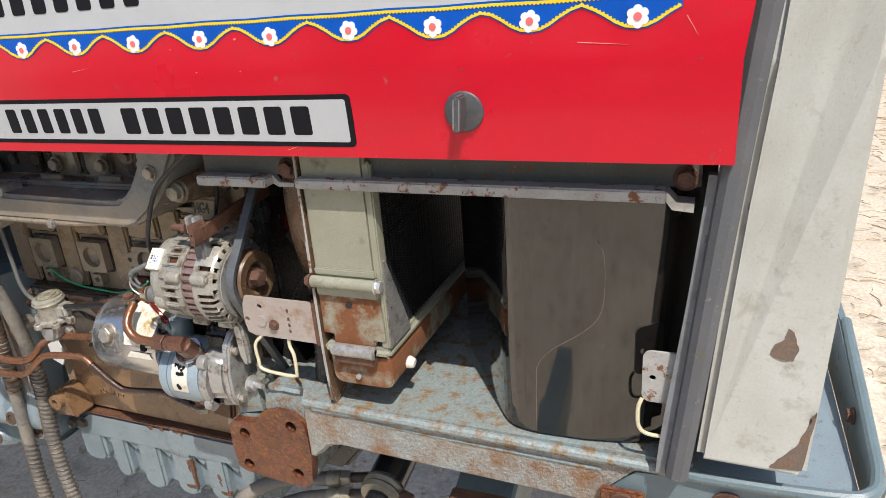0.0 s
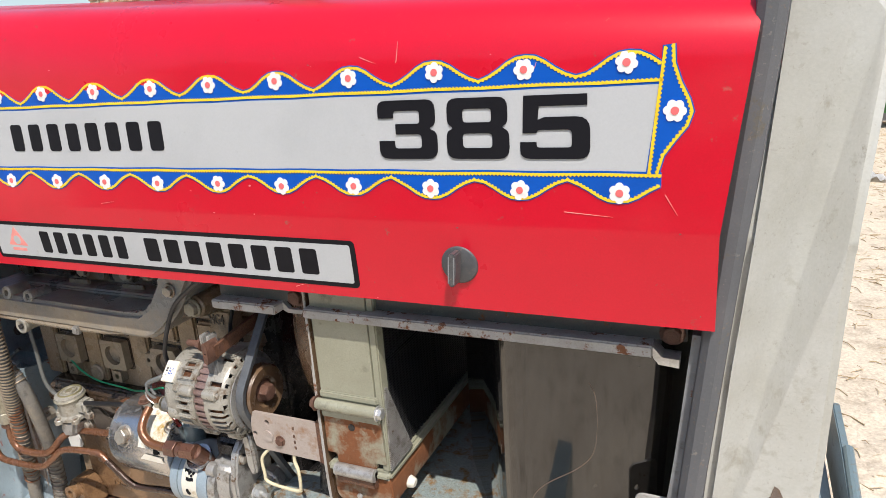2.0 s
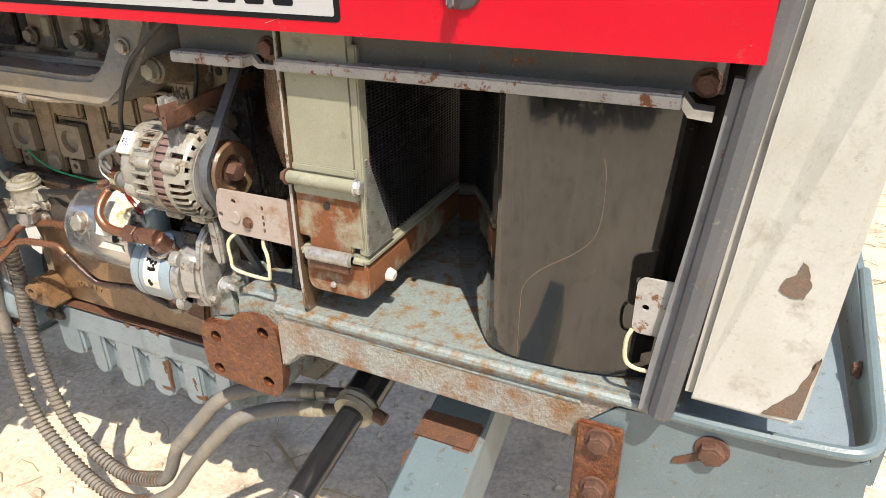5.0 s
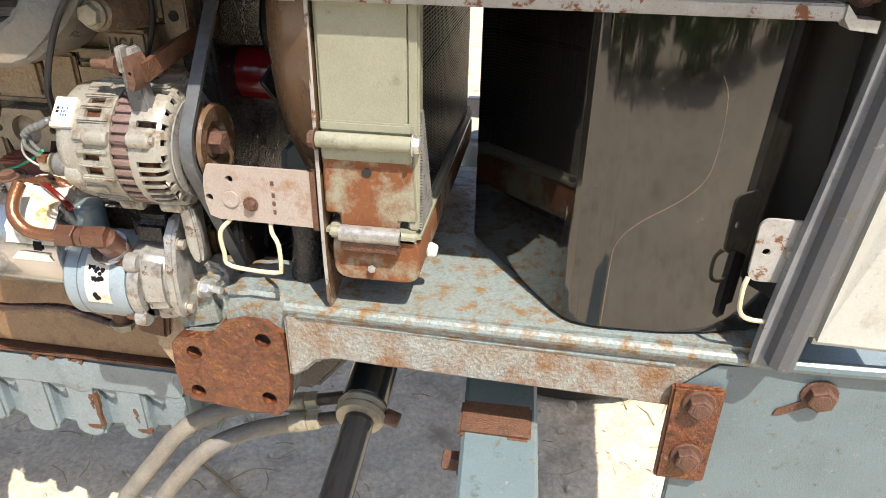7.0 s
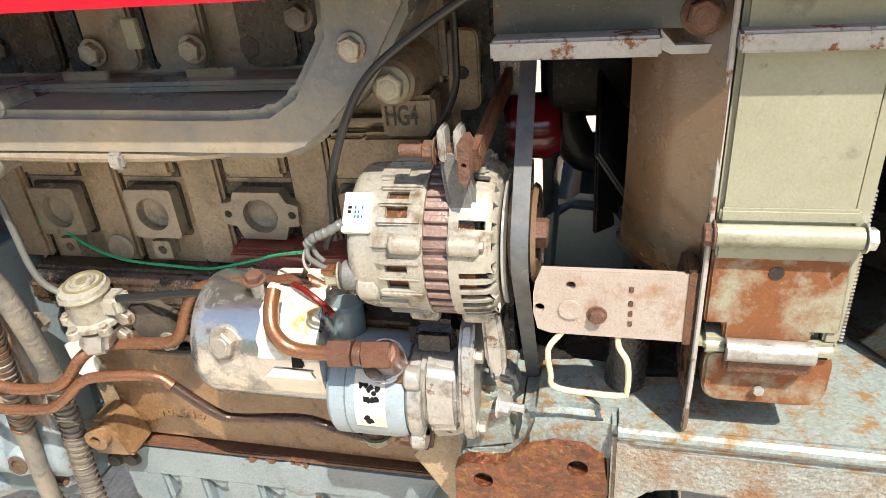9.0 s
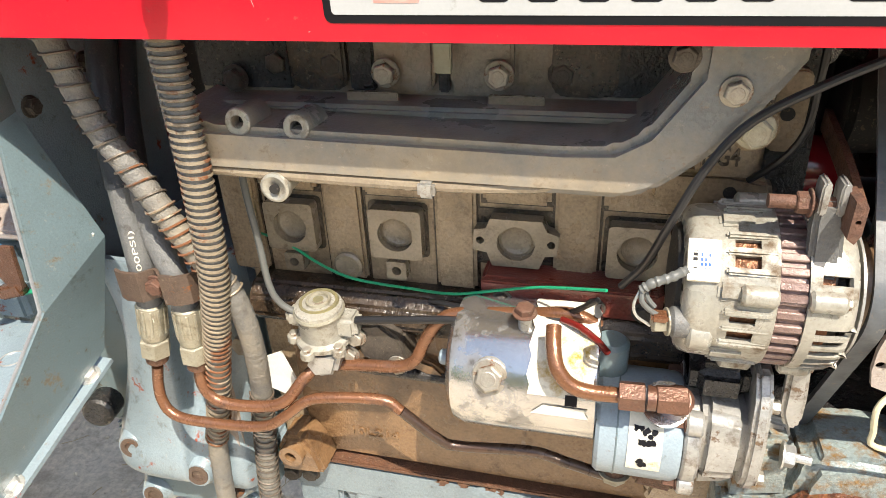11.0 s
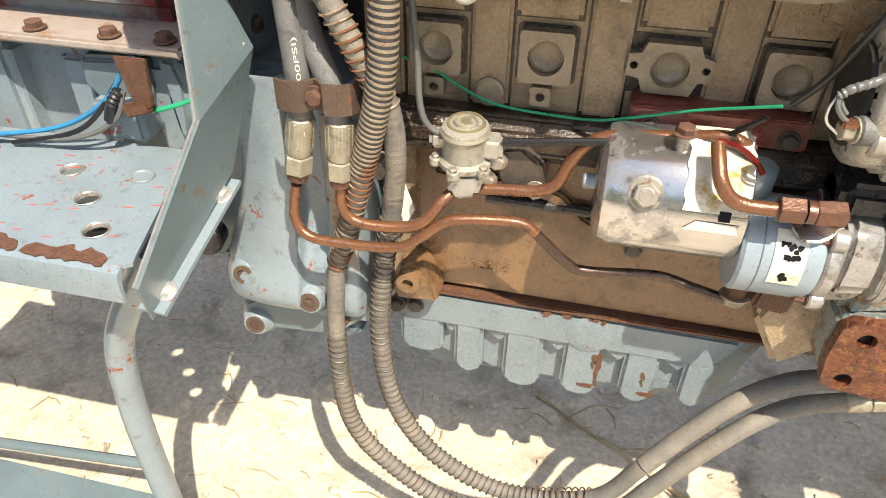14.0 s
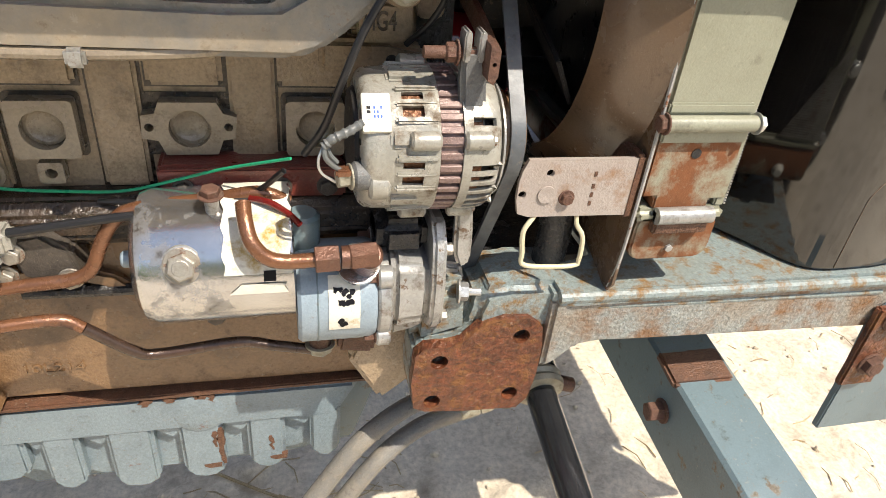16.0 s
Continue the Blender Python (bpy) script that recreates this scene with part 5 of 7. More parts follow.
# ---------------------------------------------------------------- engine block
SEAT = -0.055
block = part("engine_block", box((-0.845, 0.204, 0.69), (-0.262, 0.44, 1.214), 0.006), cast_brown, tractor, "oily brown cast-iron diesel engine block")
SQ = (-0.772, -0.642, -0.504, -0.376)
for i, cx in enumerate(SQ[:3] + (SQ[3],)):
    if i == 2:
        o = [(-0.532, 1.094), (-0.537, 1.082), (-0.550, 1.080), (-0.552, 1.055), (-0.536, 1.052), (-0.530, 1.036), (-0.478, 1.036), (-0.472, 1.052), (-0.459, 1.054), (-0.457, 1.078), (-0.470, 1.082), (-0.476, 1.094)]
        o = o[::-1]
        pb = holed_plate(o, [(-0.504, 1.065, 0.021), (-0.5435, 1.067, 0.0045), (-0.4655, 1.067, 0.0045)], 0.186, 0.206, 24)
    else:
        pb = holed_plate(rounded(cx - 0.031, cx + 0.031, 1.033, 1.095, 0.005, 3), [(cx, 1.064, 0.021)], 0.186, 0.206, 24)
    # Dark oily rim that also paints crease shade round boss and pad.
    part("oil_seam", prism(rounded(cx - 0.0355 - (0.014 if i == 2 else 0), cx + 0.0355 + (0.014 if i == 2 else 0), 1.029, 1.099, 0.006, 3), 0.2022, 0.206), oil_shade_brown, block)
    pad = part("core_boss", pb, cast_face, block, "machined square boss with a core plug", 45)
    part("core_plug", lathe([(0, 0.022), (0.004, 0.0205), (0.0045, 0.017), (0.0015, 0.013), (0.001, 0)], (cx, 0.200, 1.0645), (0, -1, 0), 28), cast_face, pad)
    part("oil_seam", box((cx - 0.0405, 0.2018, 1.105), (cx + 0.0385, 0.21, 1.161)), oil_shade_brown, block)
    part("upper_pad", box((cx - 0.038, 0.193, 1.108), (cx + 0.036, 0.21, 1.158), 0.005), cast_brown, block)
    if i < 2:
        nb = holed_plate(rounded(cx - 0.014, cx + 0.010, 1.004, 1.028, 0.003, 3), [(cx - 0.002, 1.016, 0.0058)], 0.187, 0.206, 12)
        part("bolt_boss", nb, cast_face, block, "", 45)
for cx in (-0.838, -0.707, -0.573, -0.440, -0.318):
    # Rim of oil colour doubling as painted shade along the rib's foot.
    part("oil_seam", box((cx - 0.0265, 0.2026, 0.992), (cx + 0.0265, 0.215, 1.1712)), oil_shade_brown, block)
    part("rib", box((cx - 0.0235, 0.1945, 0.995), (cx + 0.0235, 0.215, 1.168), 0.004), cast_brown, block)
part("round_plug", lathe([(0, 0.019), (0.012, 0.018), (0.014, 0.015), (0.012, 0)], (-0.706, 0.203, 1.014), (0, -1, 0), 26), cast_face, block)
part("gallery_ledge", prism([(0.204, 0.995), (0.176, 0.992), (0.160, 0.978), (0.156, 0.955), (0.170, 0.938), (0.21, 0.935)], -0.83, -0.27, 0.004, axis="x"), oil_shade_brown, block, "oily dark camshaft gallery ledge")
part("gasket_line", box((-0.84, 0.188, 1.172), (-0.28, 0.21, 1.177), 0.001), cast_face, block)
mr = part("lift_pump_cover", prism([(-0.540, 1.030), (-0.536, 1.034), (-0.345, 1.030), (-0.345, 0.992), (-0.530, 0.994), (-0.538, 1.0)], 0.166, 0.205, 0.004), maroon, block, "dark maroon painted side cover")
part("cover_lip", box((-0.538, 0.160, 1.024), (-0.350, 0.170, 1.031), 0.002), maroon, mr)
for x, z in ((-0.515, 1.006), (-0.415, 1.006), (-0.365, 1.006)):
    bolt(mr, (x, 0.166, z), size=0.008, material=bolt_dark)

# lower crankcase
SEAT = -0.036
low_block = part("crankcase", prism([(-0.80, 0.94), (-0.80, 0.76), (-0.77, 0.70), (-0.262, 0.694), (-0.262, 0.94)], 0.168, 0.44, 0.008), cast_low, tractor, "rust-brown cast crankcase with a casting number")
lettering("10L214", -0.728, -0.660, 0.744, 0.757, 0.1685, 0.0030, cast_low, low_block, "casting_number", 0.0, "raised casting number")
b = prism([(-0.77, 0.905), (-0.64, 0.905), (-0.60, 0.89), (-0.57, 0.86), (-0.55, 0.85), (-0.30, 0.85), (-0.30, 0.835), (-0.56, 0.832), (-0.585, 0.845), (-0.615, 0.875), (-0.65, 0.888), (-0.77, 0.888)], 0.156, 0.172, 0.004)
part("cast_rib", b, cast_low, low_block)
part("oil_line_rib", tube([(-0.70, 0.160, 0.872), (-0.45, 0.160, 0.868)], 0.008, 10, smooth=False), oily, low_block)
b = prism([(-0.825, 0.735), (-0.81, 0.765), (-0.785, 0.768), (-0.765, 0.74), (-0.755, 0.704), (-0.82, 0.700)], 0.120, 0.172, 0.006)
part("mount_ear", b, cast_low, low_block)
part("ear_boss", lathe([(0, 0.018), (0.012, 0.017), (0.012, 0.008), (0.002, 0.007), (0.002, 0)], (-0.797, 0.121, 0.742), (0, -1, 0), 20), cast_low, low_block)
part("flange_plate", prism([(-0.690, 0.965), (-0.655, 0.972), (-0.630, 0.95), (-0.622, 0.915), (-0.645, 0.905), (-0.68, 0.92)], 0.120, 0.165, 0.004), bolt_dark, low_block, "small dark cover flange")
for x, z in ((-0.683, 0.952), (-0.634, 0.918), (-0.694, 0.925)):
    bolt(low_block, (x, 0.119, z), size=0.0085, material=bolt_steel)
for x, z in ((-0.50, 0.818), (-0.36, 0.815), (-0.325, 0.825)):
    bolt(low_block, (x, 0.166, z), size=0.009, material=bolt_dark)

# ---------------------------------------------------------------- oil pan with scalloped ribs
SEAT = -0.040
b = prism([(-0.855, 0.655), (-0.775, 0.690), (-0.29, 0.690), (-0.275, 0.675), (-0.345, 0.53), (-0.40, 0.50), (-0.78, 0.49), (-0.83, 0.54)], 0.212, 0.42, 0.006)
pan = part("oil_pan", b, pan_blue, tractor, "blue-grey painted oil pan with scalloped ribs and rust streaks")
b = prism([(-0.850, 0.640), (-0.775, 0.693), (-0.318, 0.690), (-0.336, 0.655), (-0.352, 0.624), (-0.80, 0.624), (-0.83, 0.632)], 0.163, 0.214, 0.008, 3)
part("upper_band", b, pan_blue, pan)
part("pan_flange", box((-0.78, 0.160, 0.690), (-0.275, 0.22, 0.698), 0.002), rust_iron, pan, "rust-red gasket edge")
ribs = [(-0.826, -0.757, 0.556), (-0.738, -0.692, 0.526), (-0.659, -0.599, 0.514), (-0.567, -0.509, 0.518), (-0.477, -0.425, 0.524), (-0.390, -0.346, 0.536)]
for x0, x1, z0 in ribs:
    o = [(x0, 0.64), (x0, z0 + 0.020), (x0 + 0.010, z0 + 0.005), ((x0 + x1) / 2, z0), (x1 - 0.012, z0 + 0.003), (x1, z0 + 0.016), (x1, 0.64)]
    rb = prism(o, 0.1645, 0.235, 0.006, 3)
    part("pan_rib", rb, pan_blue, pan)
o = [(-0.822, 0.64), (-0.812, 0.590), (-0.780, 0.560), (-0.748, 0.545), (-0.70, 0.540), (-0.675, 0.528), (-0.62, 0.530), (-0.58, 0.530), (-0.49, 0.536), (-0.41, 0.544), (-0.356, 0.56), (-0.348, 0.64)]
part("pan_skirt", prism(o, 0.184, 0.236, 0.004, 2), pan_blue, pan)
for x0, x1 in ((-0.757, -0.738), (-0.692, -0.659), (-0.599, -0.567), (-0.509, -0.477), (-0.425, -0.390)):
    part("pocket_shoulder", prism([(x0 - 0.004, 0.632), (x1 + 0.004, 0.632), (x1 + 0.004, 0.618), (x1 - 0.008, 0.604), (x0 + 0.002, 0.622)], 0.170, 0.19, 0.003, 2), pan_blue, pan)
part("swelling", lathe([(0, 0.034), (0.001, 0.030), (0.002, 0.022), (0.0024, 0.012), (0.0025, 0)], (-0.535, 0.1630, 0.655), (0, -1, 0), 24), pan_blue, pan)
streaks = random.Random(8)
for x, z1, z0, w, y in ((-0.528, 0.689, 0.662, 0.006, 0.1618), (-0.536, 0.689, 0.655, 0.004, 0.1618), (-0.518, 0.689, 0.674, 0.004, 0.1618), (-0.512, 0.618, 0.548, 0.005, 0.1636), (-0.520, 0.616, 0.585, 0.004, 0.1636), (-0.444, 0.596, 0.566, 0.0035, 0.1636), (-0.60, 0.689, 0.678, 0.008, 0.1618), (-0.57, 0.689, 0.681, 0.010, 0.1618)):
    left, right = [], []
    for k in range(9):
        z = z1 + (z0 - z1) * k / 8
        c, ww = x + streaks.uniform(-0.0022, 0.0022), w * streaks.uniform(0.45, 1.1) * (1 if k < 6 else 0.6)
        left.append((c - ww, z))
        right.append((c + ww, z))
    part("rust_streak", prism(left + right[::-1], y, 0.17), rust_iron, pan, "brown rust streak")
for x, z in ((-0.528, 0.549), (-0.436, 0.552)):
    part("rust_streak", prism([(x - 0.012, z), (x + 0.013, z + 0.002), (x + 0.012, z - 0.007), (x - 0.004, z - 0.0075), (x - 0.011, z - 0.004)], 0.1636, 0.17), rust_iron, pan, "brown rust streak")
part("front_wall", prism([(-0.348, 0.69), (-0.275, 0.685), (-0.285, 0.66), (-0.325, 0.53), (-0.36, 0.53)], 0.20, 0.40, 0.005), clear_blue, pan)

# ---------------------------------------------------------------- head, manifold
SEAT = -0.024
head = part("cylinder_head", box((-0.84, 0.142, 1.214), (-0.275, 0.45, 1.40), 0.006), head_dark, tractor, "dirty brown cylinder head side")
for x, y, z, mt in ((-0.627, 0.126, 1.257, bolt_steel), (-0.517, 0.126, 1.257, bolt_steel), (-0.685, 0.14, 1.262, bolt_dark), (-0.460, 0.14, 1.256, bolt_dark), (-0.79, 0.13, 1.247, bolt_dark), (-0.745, 0.14, 1.262, bolt_dark)):
    bolt(head, (x, y, z), size=0.0095, material=mt)
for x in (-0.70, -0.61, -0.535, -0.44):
    part("port_boss", prism(rounded(x - 0.03, x + 0.03, 1.236, 1.36, 0.012, 3), 0.131, 0.15, 0.006), oil_shade_brown if x in (-0.70, -0.44) else head_dark, head)
# Near-black slabs paint the shade of the hollows between the ports.
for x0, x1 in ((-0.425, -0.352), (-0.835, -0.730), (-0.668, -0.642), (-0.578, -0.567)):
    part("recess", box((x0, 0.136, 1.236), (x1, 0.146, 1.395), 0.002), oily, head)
for x in (-0.640, -0.500):
    part("gasket_tab", box((x - 0.026, 0.118, 1.229), (x + 0.026, 0.124, 1.240), 0.001), cast_face, head)
part("stud_tab", box((-0.574, 0.108, 1.262), (-0.558, 0.114, 1.29), 0.001), tank_olive, head)
o = [(-0.824, 1.238), (-0.822, 1.200), (-0.805, 1.182), (-0.785, 1.180), (-0.400, 1.177), (-0.378, 1.184), (-0.350, 1.205), (-0.322, 1.232), (-0.300, 1.262), (-0.276, 1.300), (-0.276, 1.345), (-0.352, 1.345), (-0.354, 1.282), (-0.386, 1.236), (-0.410, 1.222), (-0.450, 1.220), (-0.780, 1.226), (-0.810, 1.238)]
manifold = part("intake_manifold", prism(o, 0.042, 0.145, 0.017, 4), manifold_paint, tractor, "grey-brown dusty cast intake manifold", 40)
part("lower_lip", tube([(-0.800, 0.050, 1.181), (-0.60, 0.047, 1.1785), (-0.50, 0.050, 1.1795), (-0.45, 0.056, 1.182)], 0.0060, 10), cast_face, manifold, "bare tan casting seam")
part("upper_floor", box((-0.80, 0.10, 1.222), (-0.36, 0.15, 1.232), 0.004), manifold_paint, manifold)
for x, z in ((-0.747, 1.224), (-0.689, 1.221)):
    ax = (0.0, -1, 0.15)
    b = lathe([(0, 0.016), (0.02, 0.0145), (0.036, 0.0135), (0.0375, 0.0125), (0.0375, 0.006), (0.024, 0.0055), (0.024, 0)], (x, 0.085, z), ax, 20)
    boss = part("stud_boss", b, manifold_paint, manifold)
    part("boss_face", lathe([(0.0376, 0.0128), (0.0386, 0.0118), (0.0386, 0.0064), (0.0376, 0.0060)], (x, 0.085, z), ax, 20, closed=True), alu, boss, "bare pale face of the boss")
    part("boss_bore", lathe([(0.0245, 0.0056), (0.0250, 0.0056), (0.0250, 0)], (x, 0.085, z), ax, 14), black_matte, boss)
part("breather_cap", lathe([(0, 0.012), (0.025, 0.0125), (0.028, 0.0145), (0.036, 0.0145), (0.037, 0.012), (0.034, 0.005), (0.030, 0)], (-0.716, 0.075, 1.169), (0, -1, 0), 22), alu, manifold, "pale aluminium breather cap")
part("cap_hole", cyl((-0.716, 0.0368, 1.1685), (-0.716, 0.0405, 1.1685), 0.0046, 0.0046, 14), black_matte, manifold)
part("clip", box((-0.576, 0.036, 1.169), (-0.560, 0.048, 1.185), 0.003), alu_grey, manifold)
bolt(manifold, (-0.326, 0.041, 1.272), size=0.008, material=bolt_steel)
bolt(manifold, (-0.365, 0.041, 1.297), size=0.008, material=bolt_dark)
bolt(block, (-0.304, 0.062, 1.236), size=0.0105, material=fitting_cream)
part("lug", cyl((-0.304, 0.064, 1.236), (-0.306, 0.15, 1.232), 0.0190, 0.027, seg=22, bevel=0.003), cast_brown, block)
part("side_boss", prism(rounded(-0.276, -0.246, 1.186, 1.262, 0.008, 3), 0.150, 0.18, 0.005, 3), cast_brown, block)
part("boss_hole", cyl((-0.262, 0.1488, 1.222), (-0.262, 0.152, 1.222), 0.0062, seg=16), black_matte, block)
part("flange_ear", prism([(-0.372, 1.163), (-0.300, 1.163), (-0.262, 1.156), (-0.256, 1.128), (-0.30, 1.118), (-0.345, 1.122), (-0.372, 1.132)], 0.150, 0.20, 0.006, 3), cast_brown, block)
part("boss_hole", cyl((-0.298, 0.1488, 1.143), (-0.298, 0.152, 1.143), 0.0062, seg=16), black_matte, block)
hg = part("cast_tag", box((-0.336, 0.120, 1.170), (-0.284, 0.15, 1.209), 0.004), cast_brown, block, "raised cast tag with letters")
lettering("HG4", -0.331, -0.300, 1.182, 1.201, 0.1205, 0.0018, oil_shade_brown, hg, "tag_letters", 0.012)
part("front_housing", prism([(-0.275, 1.34), (-0.235, 1.33), (-0.225, 1.05), (-0.225, 0.80), (-0.265, 0.74), (-0.275, 0.74)], 0.17, 0.44, 0.008), oily, tractor, "oily black timing case")
for x, z in ((-0.26, 1.21), (-0.345, 1.152), (-0.285, 1.14)):
    bolt(block, (x, 0.165 if x > -0.27 else 0.19, z), size=0.008, material=bolt_dark)

# ---------------------------------------------------------------- alternator
SEAT = -0.026
AY, AZ = 0.070, 1.094


def cage(stations, seg, is_open, thick=0.0042):
    """A turned shell along x with windows left open in it."""
    bm = bmesh.new()
    rings = [[bm.verts.new((x, AY + r * math.sin(math.tau * k / seg), AZ + r * math.cos(math.tau * k / seg))) for k in range(seg)] for x, r in stations]
    for i in range(len(rings) - 1):
        for k in range(seg):
            if not is_open(i, k):
                bm.faces.new((rings[i][k], rings[i][(k + 1) % seg], rings[i + 1][(k + 1) % seg], rings[i + 1][k]))
    bmesh.ops.recalc_face_normals(bm, faces=bm.faces)
    bmesh.ops.solidify(bm, geom=bm.faces[:], thickness=thick)
    return bm


def near_angle(a, spots, half):
    return any(abs((a - c + 180) % 360 - 180) < half for c in spots)


# angles run from straight up towards the near side
PAIRS = (-122, -68, -14, 40, 94, 148, 202)
LUGS = (68, 158, 248, 338)
SLOTS = [90, 99, 108, 117, 126, 135, 180, 189, 198, 207, 216, 270, 279, 288, 297, 306]


def rear_open(i, k):
    a = -3 * (k + 0.5)
    return i in (6, 7) and near_angle(a, [c + d for c in PAIRS for d in (-6.5, 6.5)], 3.6) or (i == 0 and k % 6 < 2)


def front_open(i, k):
    a = -3 * (k + 0.5)
    return (i in (2, 3, 4) and near_angle(a, SLOTS, 1.9)) or (i in (2, 3) and near_angle(a, (54, 18, -20), 3.2)) or (i == 5 and k % 5 in (1, 2))


rear = [(-0.3455, 0.046), (-0.3450, 0.056), (-0.3425, 0.0625), (-0.3385, 0.0660), (-0.331, 0.0675), (-0.312, 0.0680), (-0.3085, 0.0685), (-0.2985, 0.0690), (-0.2890, 0.0692), (-0.2870, 0.0700), (-0.2750, 0.0705)]
alt = (part("alternator", cage(rear, 120, rear_open), alu, tractor, "weathered cast-aluminium alternator with a V-belt pulley"))
front_st = [(-0.2535, 0.0705), (-0.2470, 0.0710), (-0.2450, 0.0710), (-0.2330, 0.0705), (-0.2230, 0.0692), (-0.2185, 0.0665), (-0.2150, 0.0590), (-0.2135, 0.047), (-0.213, 0.030)]
part("front_case", cage(front_st, 120, front_open), alu, alt, "cast-aluminium front case with air slots")
part("winding", lathe([(0, 0.045), (0, 0.060), (0.006, 0.0635), (0.040, 0.0635), (0.042, 0.045)], (-0.324, AY, AZ), (1, 0, 0), 48), coil_copper, alt, "dusty copper stator windings")
part("winding", lathe([(0, 0.040), (0, 0.0615), (0.020, 0.0605), (0.024, 0.040)], (-0.2530, AY, AZ), (1, 0, 0), 40), coil_copper, alt, "dusty copper stator windings")
part("rotor", lathe([(0, 0.02), (0, 0.050), (0.030, 0.050), (0.034, 0.042), (0.034, 0.02)], (-0.2525, AY, AZ), (1, 0, 0), 36), black_matte, alt)
b = bmesh.new()
lathe([(0, 0.03), (0, 0.0650), (0.0225, 0.0650), (0.0225, 0.03)], (-0.2755, AY, AZ), (1, 0, 0), 56, b)
stack = part("stator_core", b, laminate, alt, "brown laminated stator core")
for k in range(36):
    a = math.tau * k / 36
    lb = box((-0.2752, -0.0034, 0.064), (-0.2533, 0.0034, 0.0692), 0.0010, 1)
    bmesh.ops.transform(lb, matrix=Matrix.Translation((0, AY, AZ)) @ Matrix.Rotation(a, 4, "X"), verts=lb.verts)
    part("lamination_rib", lb, laminate, stack)


def on_case(a, x0, x1, r0, r1, w, material, name, parent, bev=0.0015):
    sb = box((x0, -w, r0), (x1, w, r1), bev, 2)
    bmesh.ops.transform(sb, matrix=Matrix.Translation((0, AY, AZ)) @ Matrix.Rotation(radians(a), 4, "X"), verts=sb.verts)
    return part(name, sb, material, parent)


for c in PAIRS:
    for d, w in ((-13, 0.0030), (0, 0.0022), (13, 0.0030)):
        on_case(c + d, -0.3150, -0.2760, 0.0660, 0.0725 if d else 0.0712, w, alu, "case_rib", alt, 0.0018)
    on_case(c + 27, -0.3200, -0.2900, 0.0640, 0.0718, 0.0075, alu, "case_step", alt, 0.003)
for a in LUGS:
    for x0, x1 in ((-0.3030, -0.2752), (-0.2533, -0.2270)):
        lugb = cyl((x0, AY - 0.0705 * math.sin(radians(a)), AZ + 0.0705 * math.cos(radians(a))), (x1, AY - 0.0705 * math.sin(radians(a)), AZ + 0.0705 * math.cos(radians(a))), 0.0088, seg=18, bevel=0.0025)
        part("bolt_lug", lugb, alu, alt)
    bolt(alt, (-0.2272, AY - 0.0705 * math.sin(radians(a)), AZ + 0.0705 * math.cos(radians(a))), (1, 0, 0), 0.0042, bolt_steel, washer=False)
    on_case(a, -0.2755, -0.2530, 0.0655, 0.0712, 0.0035, laminate, "through_bolt", alt, 0.0010)
on_case(-2, -0.2533, -0.2250, 0.0660, 0.0730, 0.020, alu, "ear_root", alt, 0.003)
b = bmesh.new()
lathe([(0, 0.028), (0.0, 0.050), (-0.004, 0.047), (-0.006, 0.03)], (-0.3455, AY, AZ), (1, 0, 0), 32, b)
part("rear_cover", b, black_matte, alt, "black rear cover")
tag = on_case(47, -0.3445, -0.3195, 0.0640, 0.0702, 0.0175, label_paper, "paper_label", alt, 0.0006)
for k, x in enumerate((-0.3405, -0.3345, -0.3315, -0.3285)):
    for j in range(7):
        if (j * 5 + k * 3) % 4:
            on_case(37 + j * 3.3, x, x + (0.0034 if k == 0 else 0.0016), 0.0660, 0.0706, 0.0014, ink if k == 0 else sticker_blue, "label_bar", tag, 0.0002)
part("terminal_boss", cyl((-0.353, 0.014, 1.082), (-0.336, 0.016, 1.082), 0.0135, seg=20, bevel=0.003), hose_grey, alt, "grey terminal boss")
part("terminal_seat", cyl((-0.338, 0.016, 1.074), (-0.318, 0.016, 1.074), 0.0155, seg=20, bevel=0.003), alu, alt)
bolt(alt, (-0.354, 0.012, 1.083), (-1, -0.2, 0), 0.0082, fitting_cream, height=0.011)
part("terminal_lug", box((-0.368, 0.002, 1.086), (-0.354, 0.014, 1.094), 0.002), pipe_copper, alt)
# mounting strap above and foot below
b = prism([(-0.2545, 1.120), (-0.2290, 1.120), (-0.2320, 1.150), (-0.2360, 1.180), (-0.2400, 1.196), (-0.2580, 1.196), (-0.2590, 1.180), (-0.2560, 1.150)], 0.022, 0.040, 0.004, 3)
# Ear body is a darker grey than its prongs, for the shadow there.
lug = part("strap_lug", b, hose_grey, alt, "grey cast mounting ear, body coloured darker for shadow")
for x in (-0.2555, -0.2425):
    part("prong", prism([(x - 0.0030, 1.186), (x + 0.0030, 1.186), (x + 0.0034, 1.209), (x + 0.0020, 1.213), (x - 0.0020, 1.213), (x - 0.0034, 1.209)], 0.020, 0.040, 0.0015), alu_grey, lug)
adj = part("adjuster_strap", tube([(-0.230, 0.020, 1.188), (-0.226, 0.09, 1.200), (-0.222, 0.18, 1.21)], 0.01, shape=[(-0.003, -0.010), (-0.003, 0.010), (0.003, 0.010), (0.003, -0.010)]), rust_iron, tractor, "rusty slotted belt adjuster strap")
part("square_nut", holed_plate([(-0.2400, 1.176), (-0.2345, 1.172), (-0.2310, 1.180), (-0.2310, 1.202), (-0.2345, 1.208), (-0.2400, 1.206)], [(-0.2355, 1.190, 0.0020)], 0.004, 0.030, 12), bolt_rust, adj, "rusty square adjuster block", 40)
part("adjuster_bolt", cyl((-0.292, 0.030, 1.192), (-0.226, 0.030, 1.192), 0.0055, seg=12), bolt_rust, adj)
